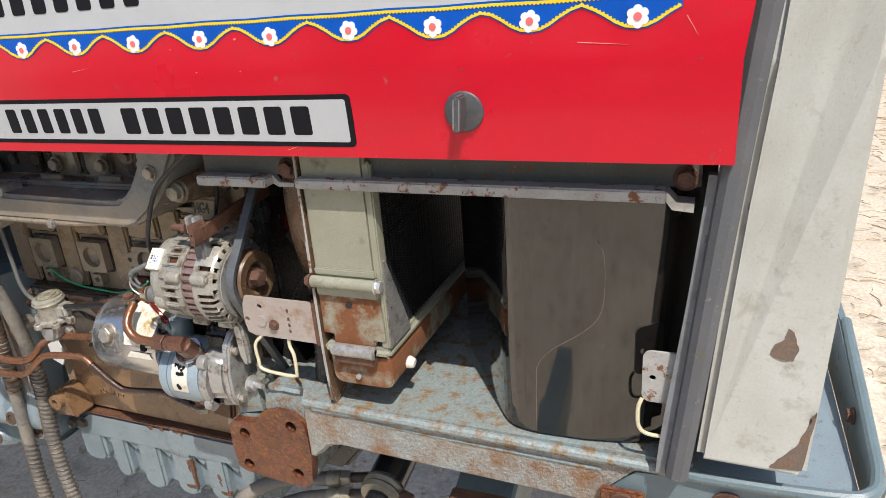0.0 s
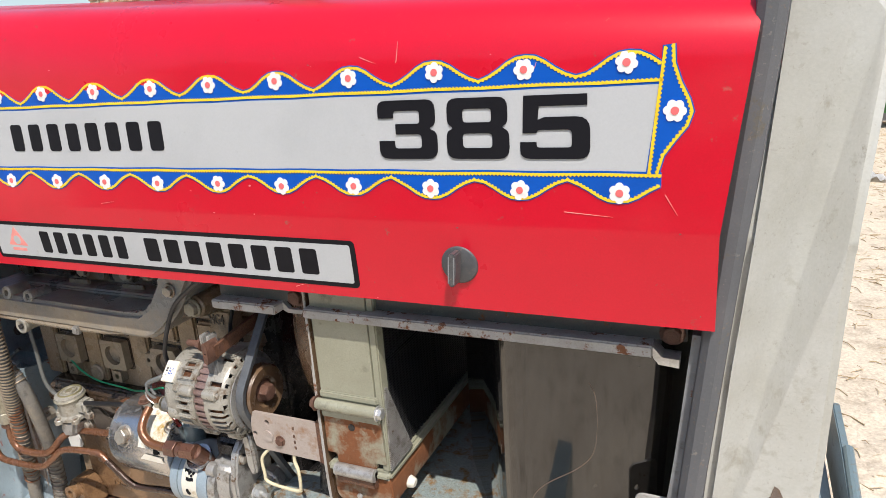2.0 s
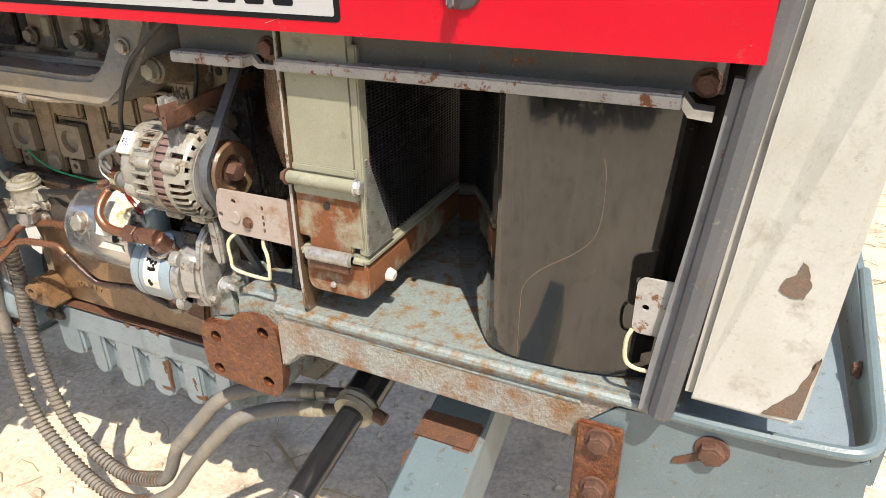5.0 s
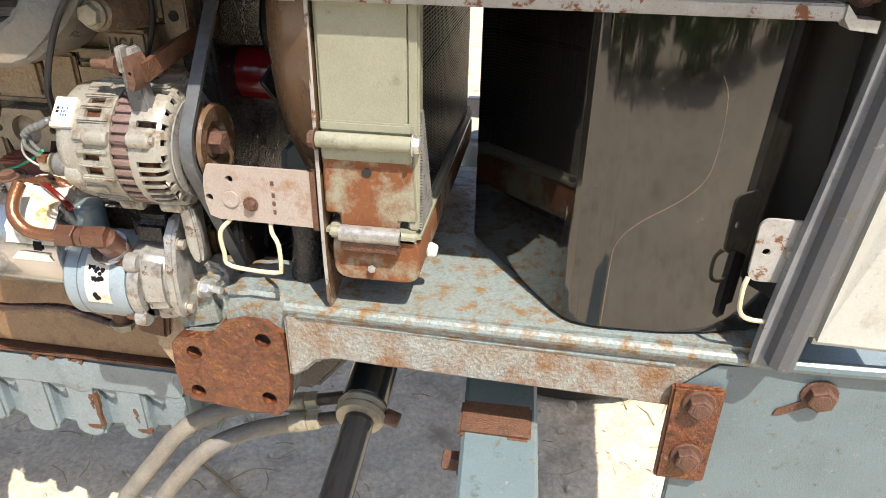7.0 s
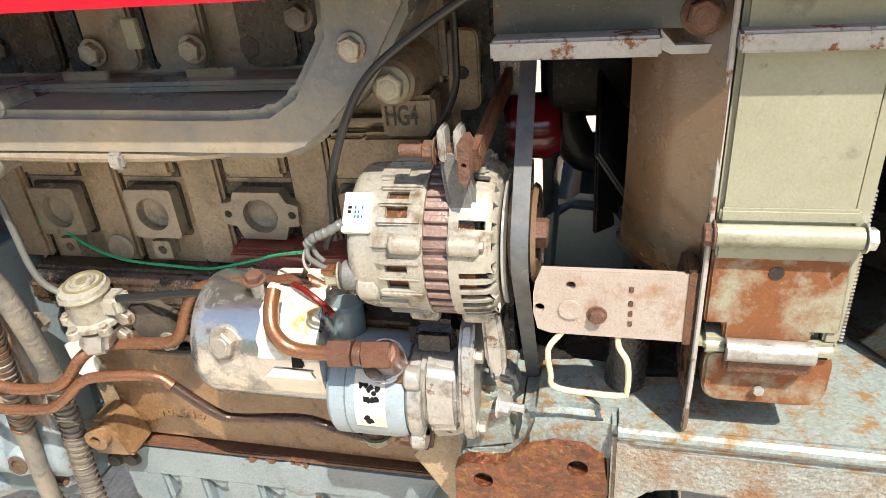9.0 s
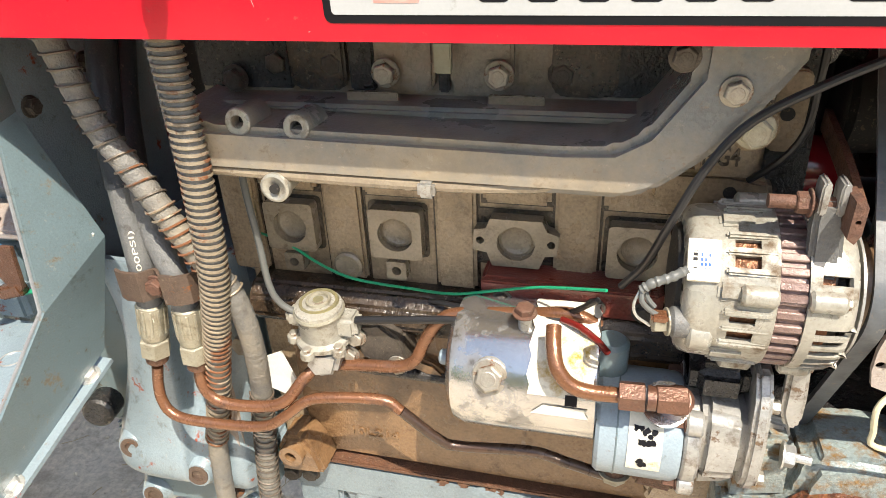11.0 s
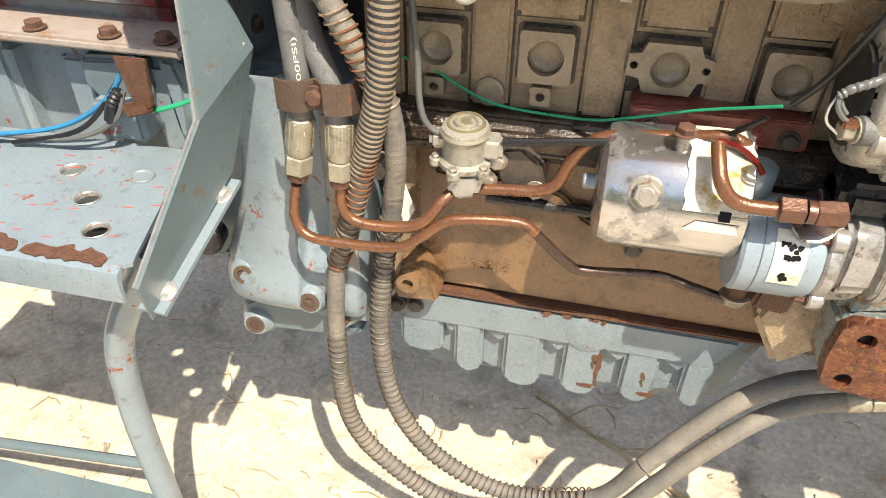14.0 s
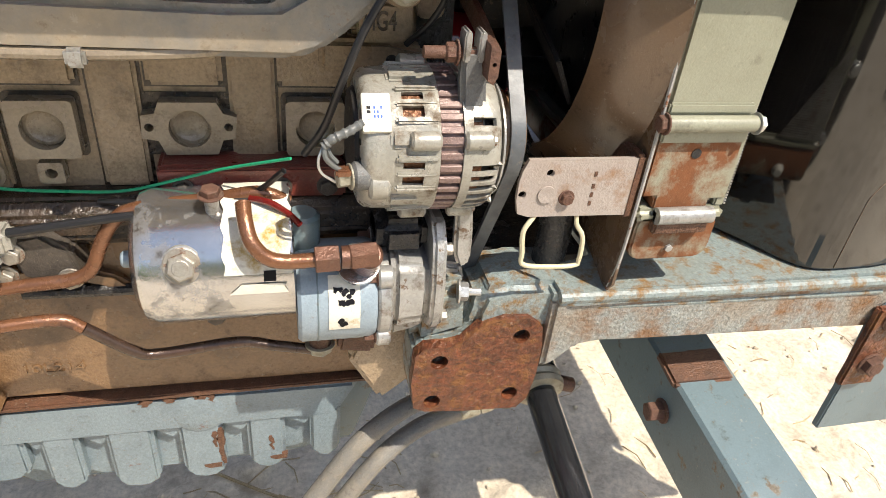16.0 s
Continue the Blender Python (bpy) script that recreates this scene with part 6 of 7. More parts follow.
bolt(adj, (-0.262, 0.030, 1.192), (-1, 0, 0), 0.0075, bolt_rust, height=0.009)
pul = part("alternator_pulley", lathe([(-0.011, 0.012), (-0.011, 0.043), (-0.006, 0.045), (0.0, 0.036), (0.002, 0.036), (0.008, 0.045), (0.012, 0.042), (0.010, 0.026), (0.004, 0.022), (0.004, 0.012)], (-0.197, AY, AZ + 0.006), (1, 0, 0), 40), shroud_brown, tractor, "rusty alternator pulley")
bolt(pul, (-0.194, AY, AZ + 0.006), (1, 0, 0), 0.012, bolt_rust, height=0.014)
b = lathe([(0, 0.02), (0.001, 0.058), (0.003, 0.058), (0.004, 0.02)], (-0.213, AY, AZ), (1, 0, 0), 36)
part("cooling_fan", b, alu_grey, alt)


def belt_loop(circles, x, width, thick):
    """A belt round circles (y, z, r) listed so that it runs with them on its left."""
    pts = []
    n = len(circles)
    for i in range(n):
        (y0, z0, r0), (y1, z1, r1) = circles[i], circles[(i + 1) % n]
        d = Vector((y1 - y0, z1 - z0))
        base = math.atan2(d.y, d.x)
        off = math.acos(max(-1, min(1, (r0 - r1) / d.length)))
        a = base - off
        pts.append(((y0 + r0 * math.cos(a), z0 + r0 * math.sin(a)), (y1 + r1 * math.cos(a), z1 + r1 * math.sin(a)), a))
    path = []
    for i in range(n):
        y, z, r = circles[i]
        a0, a1 = pts[i - 1][2], pts[i][2]
        while a1 < a0:
            a1 += math.tau
        for k in range(13):
            a = a0 + (a1 - a0) * k / 12
            path.append(Vector((x, y + r * math.cos(a), z + r * math.sin(a))))
    bm = bmesh.new()
    rings = []
    m = len(path)
    for i, p in enumerate(path):
        t = (path[(i + 1) % m] - path[i - 1]).normalized()
        out = Vector((0, t.z, -t.y))
        rings.append([bm.verts.new(p + Vector((sx * width / 2 * (1 if o > 0 else 0.7), 0, 0)) + out * o) for sx, o in ((-1, 0), (-1, thick), (1, thick), (1, 0))])
    for i in range(m):
        p, q = rings[i], rings[(i + 1) % m]
        for j in range(4):
            bm.faces.new((p[j], p[(j + 1) % 4], q[(j + 1) % 4], q[j]))
    return bm


part("drive_belt", belt_loop([(AY, AZ + 0.006, 0.044), (0.26, 0.80, 0.076), (0.25, 1.30, 0.058)], -0.197, 0.0145, 0.009), belt_rubber, tractor, "dusty grey rubber V-belt with a frayed edge")

# ---------------------------------------------------------------- power steering pump and reservoir
RY, RZ = 0.112, 0.940
b = lathe([(0.0, 0.0), (0.0, 0.040), (0.003, 0.058), (0.010, 0.069), (0.022, 0.0735), (0.150, 0.0745), (0.160, 0.0745), (0.162, 0.070), (0.162, 0)], (-0.566, RY, RZ), (1, 0, 0.02), 56)
res = part("pump_reservoir", b, tank_grey, tractor, "grey steel steering fluid reservoir with peeling paint")
bolt(res, (-0.513, 0.0470, 0.970), (0, -0.93, 0.36), 0.0125, bolt_steel, height=0.010)
part("bolt_seat", lathe([(0, 0.021), (0.003, 0.020), (0.004, 0.014), (0.004, 0)], (-0.513, 0.0485, 0.9695), (0, -0.93, 0.36), 24), alu_grey, res)
part("filler_bolt", cyl((-0.483, 0.085, 1.008), (-0.483, 0.082, 1.030), 0.007, seg=12, bevel=0.001), alu_grey, res)
bolt(res, (-0.483, 0.082, 1.028), (0, -0.1, 1), 0.0085, bolt_rust)
b = bmesh.new()
rows = []
for k in range(13):
    a = radians(14 + k * 7.5)
    rows.append([b.verts.new((-0.474 + dx + 0.002 * math.sin(k * 2.1), RY - 0.0758 * math.cos(a), RZ + 0.0025 + 0.0758 * math.sin(a))) for dx in (0, 0.022, 0.045, 0.066)])
for p, q in zip(rows, rows[1:]):
    for j in range(3):
        b.faces.new((p[j], p[j + 1], q[j + 1], q[j]))
part("paper_label", b, label_paper, res, "torn white paper label with yellow border")
b = bmesh.new()
rows = []
for k in range(4):
    a = radians(8 + k * 3)
    rows.append([b.verts.new((-0.472 + dx, RY - 0.0762 * math.cos(a), RZ + 0.0025 + 0.0762 * math.sin(a))) for dx in (0.036, 0.040, 0.044, 0.048)])
for p, q in zip(rows, rows[1:]):
    for j in range(3):
        b.faces.new((p[j], p[j + 1], q[j + 1], q[j]))
part("label_print", b, ink, res)
b = bmesh.new()
rows = []
for k in range(4):
    a = radians(-3 + k * 3)
    rows.append([b.verts.new((-0.470 + dx + 0.004 * k, RY - 0.0760 * math.cos(a), RZ + 0.0025 + 0.0760 * math.sin(a))) for dx in (0.0, 0.02, 0.045, 0.058 - 0.006 * k)])
for p, q in zip(rows, rows[1:]):
    for j in range(3):
        b.faces.new((p[j], p[j + 1], q[j + 1], q[j]))
part("paper_scrap", b, label_paper, res)
part("side_stub", cyl((-0.58, 0.10, 0.945), (-0.562, 0.10, 0.945), 0.009, seg=12, bevel=0.002), pump_blue, res)

PZ = 0.902
b = lathe([(0.0, 0.0), (0.0, 0.054), (0.004, 0.0575), (0.078, 0.0575), (0.084, 0.055), (0.085, 0)], (-0.404, 0.086, PZ), (1, 0, 0), 48)
pump = part("steering_pump", b, pump_blue, tractor, "pale blue-grey power steering pump with a sticker")
b = bmesh.new()
rows = []
for k in range(8):
    a = radians(-12 + k * 9)
    rows.append([b.verts.new((-0.372 + dx, 0.086 - 0.0585 * math.cos(a), PZ + 0.0585 * math.sin(a))) for dx in (0, 0.017, 0.033)])
for p, q in zip(rows, rows[1:]):
    for j in range(2):
        b.faces.new((p[j], p[j + 1], q[j + 1], q[j]))
stick = part("sticker", b, label_paper, pump, "white sticker with black smudged print")
smudge = random.Random(5)
for k in range(16):
    a0 = smudge.choice((28, 34, 22, -2, 2)) + smudge.uniform(-3, 3)
    x0 = smudge.uniform(-0.366, -0.346)
    b = bmesh.new()
    n = 8
    for i in range(n):
        t = math.tau * i / n
        q = smudge.uniform(0.5, 1.0)
        a = radians(a0 + 4.2 * q * math.sin(t))
        b.verts.new((x0 + 0.0040 * q * math.cos(t), 0.086 - 0.0589 * math.cos(a), PZ + 0.0589 * math.sin(a)))
    b.faces.new(b.verts[:])
    part("print_bar", b, ink, stick)
part("body_seam", lathe([(0, 0.0574), (0.0005, 0.0582), (0.0015, 0.0582), (0.002, 0.0574)], (-0.384, 0.086, PZ), (1, 0, 0), 48), clear_blue, pump)
part("top_port", cyl((-0.395, 0.10, 0.93), (-0.395, 0.10, 0.995), 0.019, seg=20, bevel=0.004), clear_blue, pump)
b = cyl((-0.319, 0.084, PZ), (-0.303, 0.084, PZ), 0.055, seg=40, bevel=0.003)
case = part("pump_drive_case", b, alu_grey, tractor, "bare cast-aluminium pump drive case")
b = prism([(0.046, 0.872), (0.036, 0.885), (0.034, 0.925), (0.044, 0.958), (0.066, 0.968), (0.112, 0.965), (0.118, 0.89), (0.10, 0.866), (0.07, 0.862)], -0.304, -0.262, 0.008, 3, axis="x")
for v in b.verts:
    f = (v.co.x + 0.304) / 0.042
    v.co.z += (v.co.z - 0.915) * (-0.16) * f
part("neck", b, alu_grey, case, "smooth tapered aluminium neck")
b = prism([(0.040, 0.872), (0.030, 0.892), (0.030, 0.935), (0.042, 0.985), (0.062, 1.004), (0.122, 1.002), (0.126, 0.90), (0.104, 0.866), (0.062, 0.862)], -0.262, -0.247, 0.004, 3, axis="x")
plate_b = part("end_plate", b, alu_grey, case, "bare aluminium end plate")
for y, z in ((0.046, 0.885), (0.052, 0.972), (0.10, 0.878)):
    bolt(plate_b, (-0.247, y, z), (1, 0, 0), 0.006, bolt_steel, height=0.007)
part("upper_web", prism([(-0.318, 0.998), (-0.262, 0.998), (-0.262, 0.955), (-0.318, 0.955)], 0.062, 0.15, 0.012, 3), oily, case)
part("strap_arm", prism([(-0.2395, 1.024), (-0.2215, 1.024), (-0.2175, 0.985), (-0.2170, 0.956), (-0.2210, 0.947), (-0.2300, 0.947), (-0.2370, 0.965)], 0.050, 0.064, 0.004, 3), alu_grey, case, "grey aluminium strap arm")
part("foot_rib", prism([(-0.300, 0.893), (-0.250, 0.895), (-0.250, 0.872), (-0.272, 0.856), (-0.300, 0.850)], 0.058, 0.086, 0.004), alu_grey, case)
part("side_wing", prism([(-0.240, 0.93), (-0.215, 0.925), (-0.208, 0.90), (-0.222, 0.868), (-0.245, 0.862)], 0.085, 0.115, 0.006, 3), alu_grey, case)
part("dark_hub", cyl((-0.318, 0.105, 0.968), (-0.262, 0.105, 0.968), 0.024, seg=24, bevel=0.004), oily, case)
for z in (0.955, 0.98):
    bolt(case, (-0.26, 0.085, z), (1, -0.2, 0), 0.006, bolt_dark)
bolt(case, (-0.226, 0.054, 0.912), (1, -0.15, 0), 0.0095, bolt_zinc, height=0.010)
part("stud", cyl((-0.216, 0.0525, 0.912), (-0.200, 0.050, 0.912), 0.0045, seg=10), bolt_zinc, case)
for y, z in ((0.048, 0.942), (0.046, 0.864), (0.12, 0.947)):
    part("bolt_lug", cyl((-0.319, y, z), (-0.303, y, z), 0.013, seg=16, bevel=0.002), alu_grey, case)
    bolt(case, (-0.319, y, z), (-1, 0, 0), 0.0065, bolt_rust, height=0.012)

b = cyl((-0.378, 0.09, 0.850), (-0.378, 0.09, 0.816), 0.013, seg=16, bevel=0.002)
part("outlet", b, rust_iron, pump)
bolt(pump, (-0.378, 0.09, 0.818), (0, -0.1, -1), 0.012, fitting_cream)

# fuel lift pump with a round bowl
FX, FY, FZ = -0.722, 0.108, 0.975
b = lathe([(0, 0.030), (0.004, 0.034), (0.010, 0.034), (0.013, 0.028), (0.042, 0.0265), (0.046, 0.0285), (0.052, 0.0275), (0.055, 0.020), (0.055, 0.014), (0.0575, 0.010), (0.0575, 0)], (FX, FY, FZ - 0.03), (0, -0.12, 1), 36)
lift = part("fuel_lift_pump", b, alu, tractor, "cream aluminium fuel lift pump with a yellowed cap")
part("cap_rim", lathe([(0, 0.0285), (0.003, 0.030), (0.006, 0.0285), (0.007, 0.0)], (FX, FY - 0.0052, FZ + 0.012), (0, -0.12, 1), 32), fitting_cream, lift)
for r0, r1, mt in ((0.0235, 0.0185, zinc_yellow), (0.0150, 0.0105, fitting_cream), (0.0070, 0.0, zinc_yellow)):
    part("cap_ring", lathe([(0, r0), (0.0022, r0 - 0.001), (0.0026, r1 + 0.001), (0, r1)] if r1 else [(0, r0), (0.0018, r0 - 0.001), (0.002, 0)], (FX, FY - 0.0034 if r0 > 0.02 else FY - 0.0037, FZ + (0.0235 if r0 > 0.02 else 0.0262)), (0, -0.12, 1), 28), mt, lift, "yellow zinc cap ring" if mt == zinc_yellow else "")
for k in range(6):
    a = math.tau * k / 6 + 0.3
    p = Vector((FX + 0.036 * math.cos(a), FY + 0.036 * math.sin(a) * 0.98, FZ - 0.026 - 0.036 * math.sin(a) * -0.12))
    part("ear", cyl(p + Vector((0, 0, -0.004)), p + Vector((0, 0, 0.006)), 0.0085, seg=12, bevel=0.001), alu, lift)
    bolt(lift, p + Vector((0, 0, 0.006)), (0, -0.12, 1), 0.0048, bolt_steel, washer=False)
part("arm", box((FX + 0.018, FY - 0.015, FZ - 0.018), (FX + 0.046, FY + 0.015, FZ + 0.010), 0.006, 3), alu, lift)
part("arm", box((FX - 0.044, FY - 0.012, FZ - 0.012), (FX - 0.018, FY + 0.012, FZ + 0.010), 0.006, 3), alu, lift)
part("lower_body", prism([(FX - 0.012, FZ - 0.03), (FX + 0.03, FZ - 0.03), (FX + 0.02, FZ - 0.062), (FX - 0.008, FZ - 0.07), (FX - 0.02, FZ - 0.05)], FY - 0.03, FY + 0.06, 0.006), alu_grey, lift)
part("sleeve", tube([(FX + 0.045, 0.100, 0.982), (-0.56, 0.098, 0.999), (-0.46, 0.096, 1.012), (-0.44, 0.096, 1.014)], 0.0048, 10), wire_black, tractor, "black sleeved fuel line")

part("white_tag", prism([(-0.845, 0.86), (-0.815, 0.875), (-0.80, 0.83), (-0.815, 0.80), (-0.84, 0.81)], 0.155, 0.158), sticker_white, tractor, "torn white paint patch on the housing")

# ---------------------------------------------------------------- pipes
P1 = [(-0.923, 0.055, 0.915), (-0.930, 0.055, 0.885), (-0.930, 0.053, 0.862), (-0.918, 0.05, 0.844), (-0.886, 0.05, 0.837), (-0.80, 0.055, 0.839), (-0.766, 0.06, 0.858), (-0.740, 0.065, 0.880), (-0.713, 0.07, 0.887), (-0.648, 0.08, 0.886), (-0.625, 0.08, 0.873), (-0.582, 0.085, 0.831), (-0.557, 0.09, 0.820), (-0.473, 0.09, 0.829), (-0.429, 0.09, 0.819), (-0.388, 0.09, 0.809)]
part("return_pipe", tube(P1[:11], 0.0068, 12, 0.006), pipe_copper, tractor, "rusty copper-brown hydraulic pipe")
part("return_pipe", tube(P1[10:], 0.0066, 12, 0.006), pipe_dark, tractor, "dark oily end of the hydraulic pipe")
P2 = [(-0.864, 0.055, 0.925), (-0.866, 0.055, 0.895), (-0.856, 0.055, 0.876), (-0.835, 0.055, 0.869), (-0.790, 0.06, 0.869), (-0.762, 0.065, 0.880), (-0.742, 0.08, 0.905), (-0.724, 0.095, 0.913), (-0.68, 0.10, 0.917), (-0.632, 0.10, 0.922), (-0.610, 0.10, 0.935), (-0.598, 0.105, 0.961), (-0.580, 0.105, 0.990), (-0.555, 0.105, 1.003), (-0.484, 0.105, 1.011), (-0.437, 0.10, 1.020), (-0.408, 0.10, 1.008)]
part("pressure_pipe", tube(P2, 0.0075, 12, 0.006), pipe_copper, tractor, "rusty copper-brown hydraulic pipe")
P4 = [(-0.452, 0.062, 1.030), (-0.450, 0.045, 1.018), (-0.445, 0.032, 1.003), (-0.432, 0.028, 0.988), (-0.412, 0.028, 0.982), (-0.375, 0.028, 0.983)]
elbow = part("elbow_pipe", tube(P4, 0.0078, 12, 0.005), pipe_copper, tractor, "rusty bent elbow pipe with hex fittings")
part("hex_nut", cyl((-0.386, 0.028, 0.983), (-0.362, 0.028, 0.984), 0.0145, seg=6, bevel=0.001), nut_brown, elbow)
part("hex_nut", cyl((-0.360, 0.028, 0.984), (-0.352, 0.028, 0.984), 0.0120, seg=14), nut_brown, elbow)
part("hex_nut", cyl((-0.352, 0.028, 0.984), (-0.324, 0.030, 0.985), 0.0140, seg=6, bevel=0.001), nut_brown, elbow)
part("banjo", cyl((-0.332, 0.03, 0.985), (-0.332, 0.075, 0.925), 0.015, seg=18, bevel=0.003), nut_brown, elbow)
part("collar", lathe([(0, 0.018), (0, 0.023), (0.006, 0.023), (0.006, 0.018)], (-0.340, 0.052, 0.957), (0, -0.6, 0.8), 24), tank_grey, elbow)

# ---------------------------------------------------------------- hoses
def hydraulic_hose(points, end, name_label):
    hose = part("hydraulic_hose", tube(points, 0.0145, 16, 0.01), hose_grey, tractor, name_label)
    p, q = Vector(points[-1]), Vector(end)
    d = (q - p).normalized()
    b = lathe([(-0.010, 0.0145), (-0.008, 0.0162), (0.034, 0.0162), (0.040, 0.0145)], p, d, 16)
    ferr = part("ferrule", b, fitting_cream, hose, "crimped tan ferrule")
    for k in range(12):
        a = math.tau * k / 12
        lb = box((-0.0016, -0.0005, -0.006), (0.0016, 0.0010, 0.030), 0.0004, 1)
        qd = Vector((0, 0, 1)).rotation_difference(d).to_matrix().to_4x4()
        bmesh.ops.transform(lb, matrix=Matrix.Translation(p) @ qd @ Matrix.Rotation(a, 4, "Z") @ Matrix.Translation((0, 0.0162, 0)), verts=lb.verts)
        part("crimp", lb, fitting_cream, ferr)
    part("hex_nut", cyl(p + d * 0.041, p + d * 0.066, 0.0178, seg=6, bevel=0.0015), fitting_cream, hose)
    part("neck", cyl(p + d * 0.066, p + d * 0.078, 0.0130, seg=16, bevel=0.002), rust_iron, hose)
    return hose


A_PTS = [(-0.940, 0.14, 1.31), (-0.934, 0.115, 1.25), (-0.924, 0.088, 1.187), (-0.915, 0.073, 1.139), (-0.905, 0.058, 1.060), (-0.907, 0.055, 1.000)]
B_PTS = [(-0.938, 0.16, 1.28), (-0.925, 0.12, 1.21), (-0.907, 0.088, 1.158), (-0.892, 0.073, 1.101), (-0.865, 0.057, 1.045), (-0.860, 0.055, 1.000)]
hoseA = hydraulic_hose(A_PTS, (-0.922, 0.055, 0.915), "grey rubber hydraulic hose with white print")
hoseB = hydraulic_hose(B_PTS, (-0.865, 0.055, 0.915), "grey rubber hydraulic hose with a crimped end")
part("black_sleeve", tube(A_PTS[:3] + [(-0.9155, 0.0738, 1.142)], 0.0160, 16), hose_black, hoseA, "torn black sleeve")
part("black_sleeve", tube(B_PTS[:3] + [(-0.905, 0.0855, 1.150)], 0.0160, 16), hose_black, hoseB, "torn black sleeve")
# white print along the first hose
txt = lettering("30     (4500PSI)", 0, 0.112, -0.0034, 0.0034, 0, 0.0004, label_paper, hoseA, "hose_print")
co = np.zeros(len(txt.data.vertices) * 3)
txt.data.vertices.foreach_get("co", co)
co = co.reshape(-1, 3)
ang = co[:, 2] / 0.0149 - 0.55
z = 0.990 + co[:, 0]
curve = sorted((p.z, p.x, p.y) for p in smooth_path(A_PTS, 0.004))
cx = np.interp(z, [p[0] for p in curve], [p[1] for p in curve])
cy = np.interp(z, [p[0] for p in curve], [p[2] for p in curve])
rr = 0.0152 - (co[:, 1] - SEAT)
txt.data.vertices.foreach_set("co", np.stack([cx + rr * np.sin(-ang), cy + SEAT - rr * np.cos(ang), z], 1).ravel())
txt.data.update()
b = bmesh.new()
outl = [(-0.925, 0.038), (-0.915, 0.033), (-0.895, 0.033), (-0.886, 0.043), (-0.882, 0.046), (-0.876, 0.043), (-0.868, 0.034), (-0.850, 0.034), (-0.838, 0.042), (-0.832, 0.06)]
rows = [[b.verts.new((x, y + dy, z)) for x, y in outl] for z, dy in ((1.024, 0), (1.060, 0), (1.060, 0.004), (1.024, 0.004))]
for r0, r1 in zip(rows, rows[1:] + rows[:1]):
    for j in range(len(outl) - 1):
        b.faces.new((r0[j], r0[j + 1], r1[j + 1], r1[j]))
clamp = part("hose_clamp", b, clamp_dark, tractor, "rusty brown two-hose clamp")
bolt(clamp, (-0.880, 0.043, 1.042), (0, -1, 0), 0.0085, bolt_rust)


def guarded_hose(points, springs, r=0.0130, label=""):
    """A rubber hose in guard springs: (first point, last point, pitch, wire, material)."""
    hose = part("spring_hose", tube(points, r, 14, 0.0024, ripple=lambda s: 1 + 0.02 * math.sin(math.tau * s / 0.0105)), hose_rubber, tractor, label)
    for i, j, pitch, wire, mt in springs:
        part("guard_spring", helix(points[i:j], r + 0.0016, pitch, wire, 5, 16), mt, hose, "wire guard spring")
    return hose


C_PTS = [(-0.795, 0.035, 1.34), (-0.792, 0.035, 1.24), (-0.794, 0.035, 1.160), (-0.803, 0.040, 1.068), (-0.839, 0.060, 0.939), (-0.875, 0.080, 0.824), (-0.896, 0.090, 0.768), (-0.909, 0.090, 0.629), (-0.905, 0.082, 0.500), (-0.885, 0.075, 0.425), (-0.835, 0.068, 0.365), (-0.748, 0.060, 0.304), (-0.65, 0.055, 0.275), (-0.54, 0.05, 0.305), (-0.450, 0.050, 0.380), (-0.406, 0.060, 0.445), (-0.349, 0.080, 0.522), (-0.294, 0.10, 0.582), (-0.234, 0.130, 0.602), (-0.170, 0.140, 0.618)]
guarded_hose(C_PTS[:14], [(0, 5, 0.0074, 0.0019, coil_wire), (4, 7, 0.0110, 0.0015, coil_wire), (7, 14, 0.0112, 0.0014, coil_dark)], label="dusty hose inside a close-wound wire guard spring")
part("dark_sleeve", tube(C_PTS[:5], 0.0137, 14), hose_grey, tractor, "black inner sleeve of the spring-guarded hose")
part("plain_hose", tube(C_PTS[13:], 0.0135, 14), hose_rubber, tractor, "plain grey rubber hydraulic hose")
D_PTS = [(-0.935, 0.045, 1.34), (-0.924, 0.050, 1.297), (-0.905, 0.050, 1.227), (-0.876, 0.048, 1.178), (-0.853, 0.046, 1.140), (-0.826, 0.050, 1.085), (-0.803, 0.062, 1.030), (-0.800, 0.075, 0.96), (-0.815, 0.095, 0.86), (-0.833, 0.105, 0.763), (-0.842, 0.100, 0.628), (-0.820, 0.090, 0.492), (-0.748, 0.080, 0.388), (-0.623, 0.070, 0.340), (-0.486, 0.060, 0.390), (-0.426, 0.060, 0.496)]
guarded_hose(D_PTS, [(0, 5, 0.0155, 0.0013, coil_dark), (4, 7, 0.0105, 0.0014, coil_wire), (8, 15, 0.0112, 0.0014, coil_dark)], label="dusty hose inside an open-wound wire guard spring")
part("plain_hose", tube([D_PTS[-1], (-0.377, 0.080, 0.560), (-0.320, 0.10, 0.625), (-0.25, 0.135, 0.645), (-0.180, 0.16, 0.640)], 0.0140, 14), hose_rubber, tractor, "plain grey rubber hydraulic hose")
for p, q in (((-0.182, 0.16, 0.640), (-0.085, 0.175, 0.655)), ((-0.172, 0.14, 0.618), (-0.080, 0.148, 0.640))):
    p, q = Vector(p), Vector(q)
    d = (q - p).normalized()
    f = part("ram_fitting", cyl(p, p + d * 0.03, 0.0155, seg=14, bevel=0.002), fitting_cream, tractor, "tan hydraulic hose fitting")
    part("hex_nut", cyl(p + d * 0.031, p + d * 0.05, 0.016, seg=6, bevel=0.001), fitting_cream, f)
    part("nipple", cyl(p + d * 0.05, q, 0.010, seg=12), bolt_dark, f)

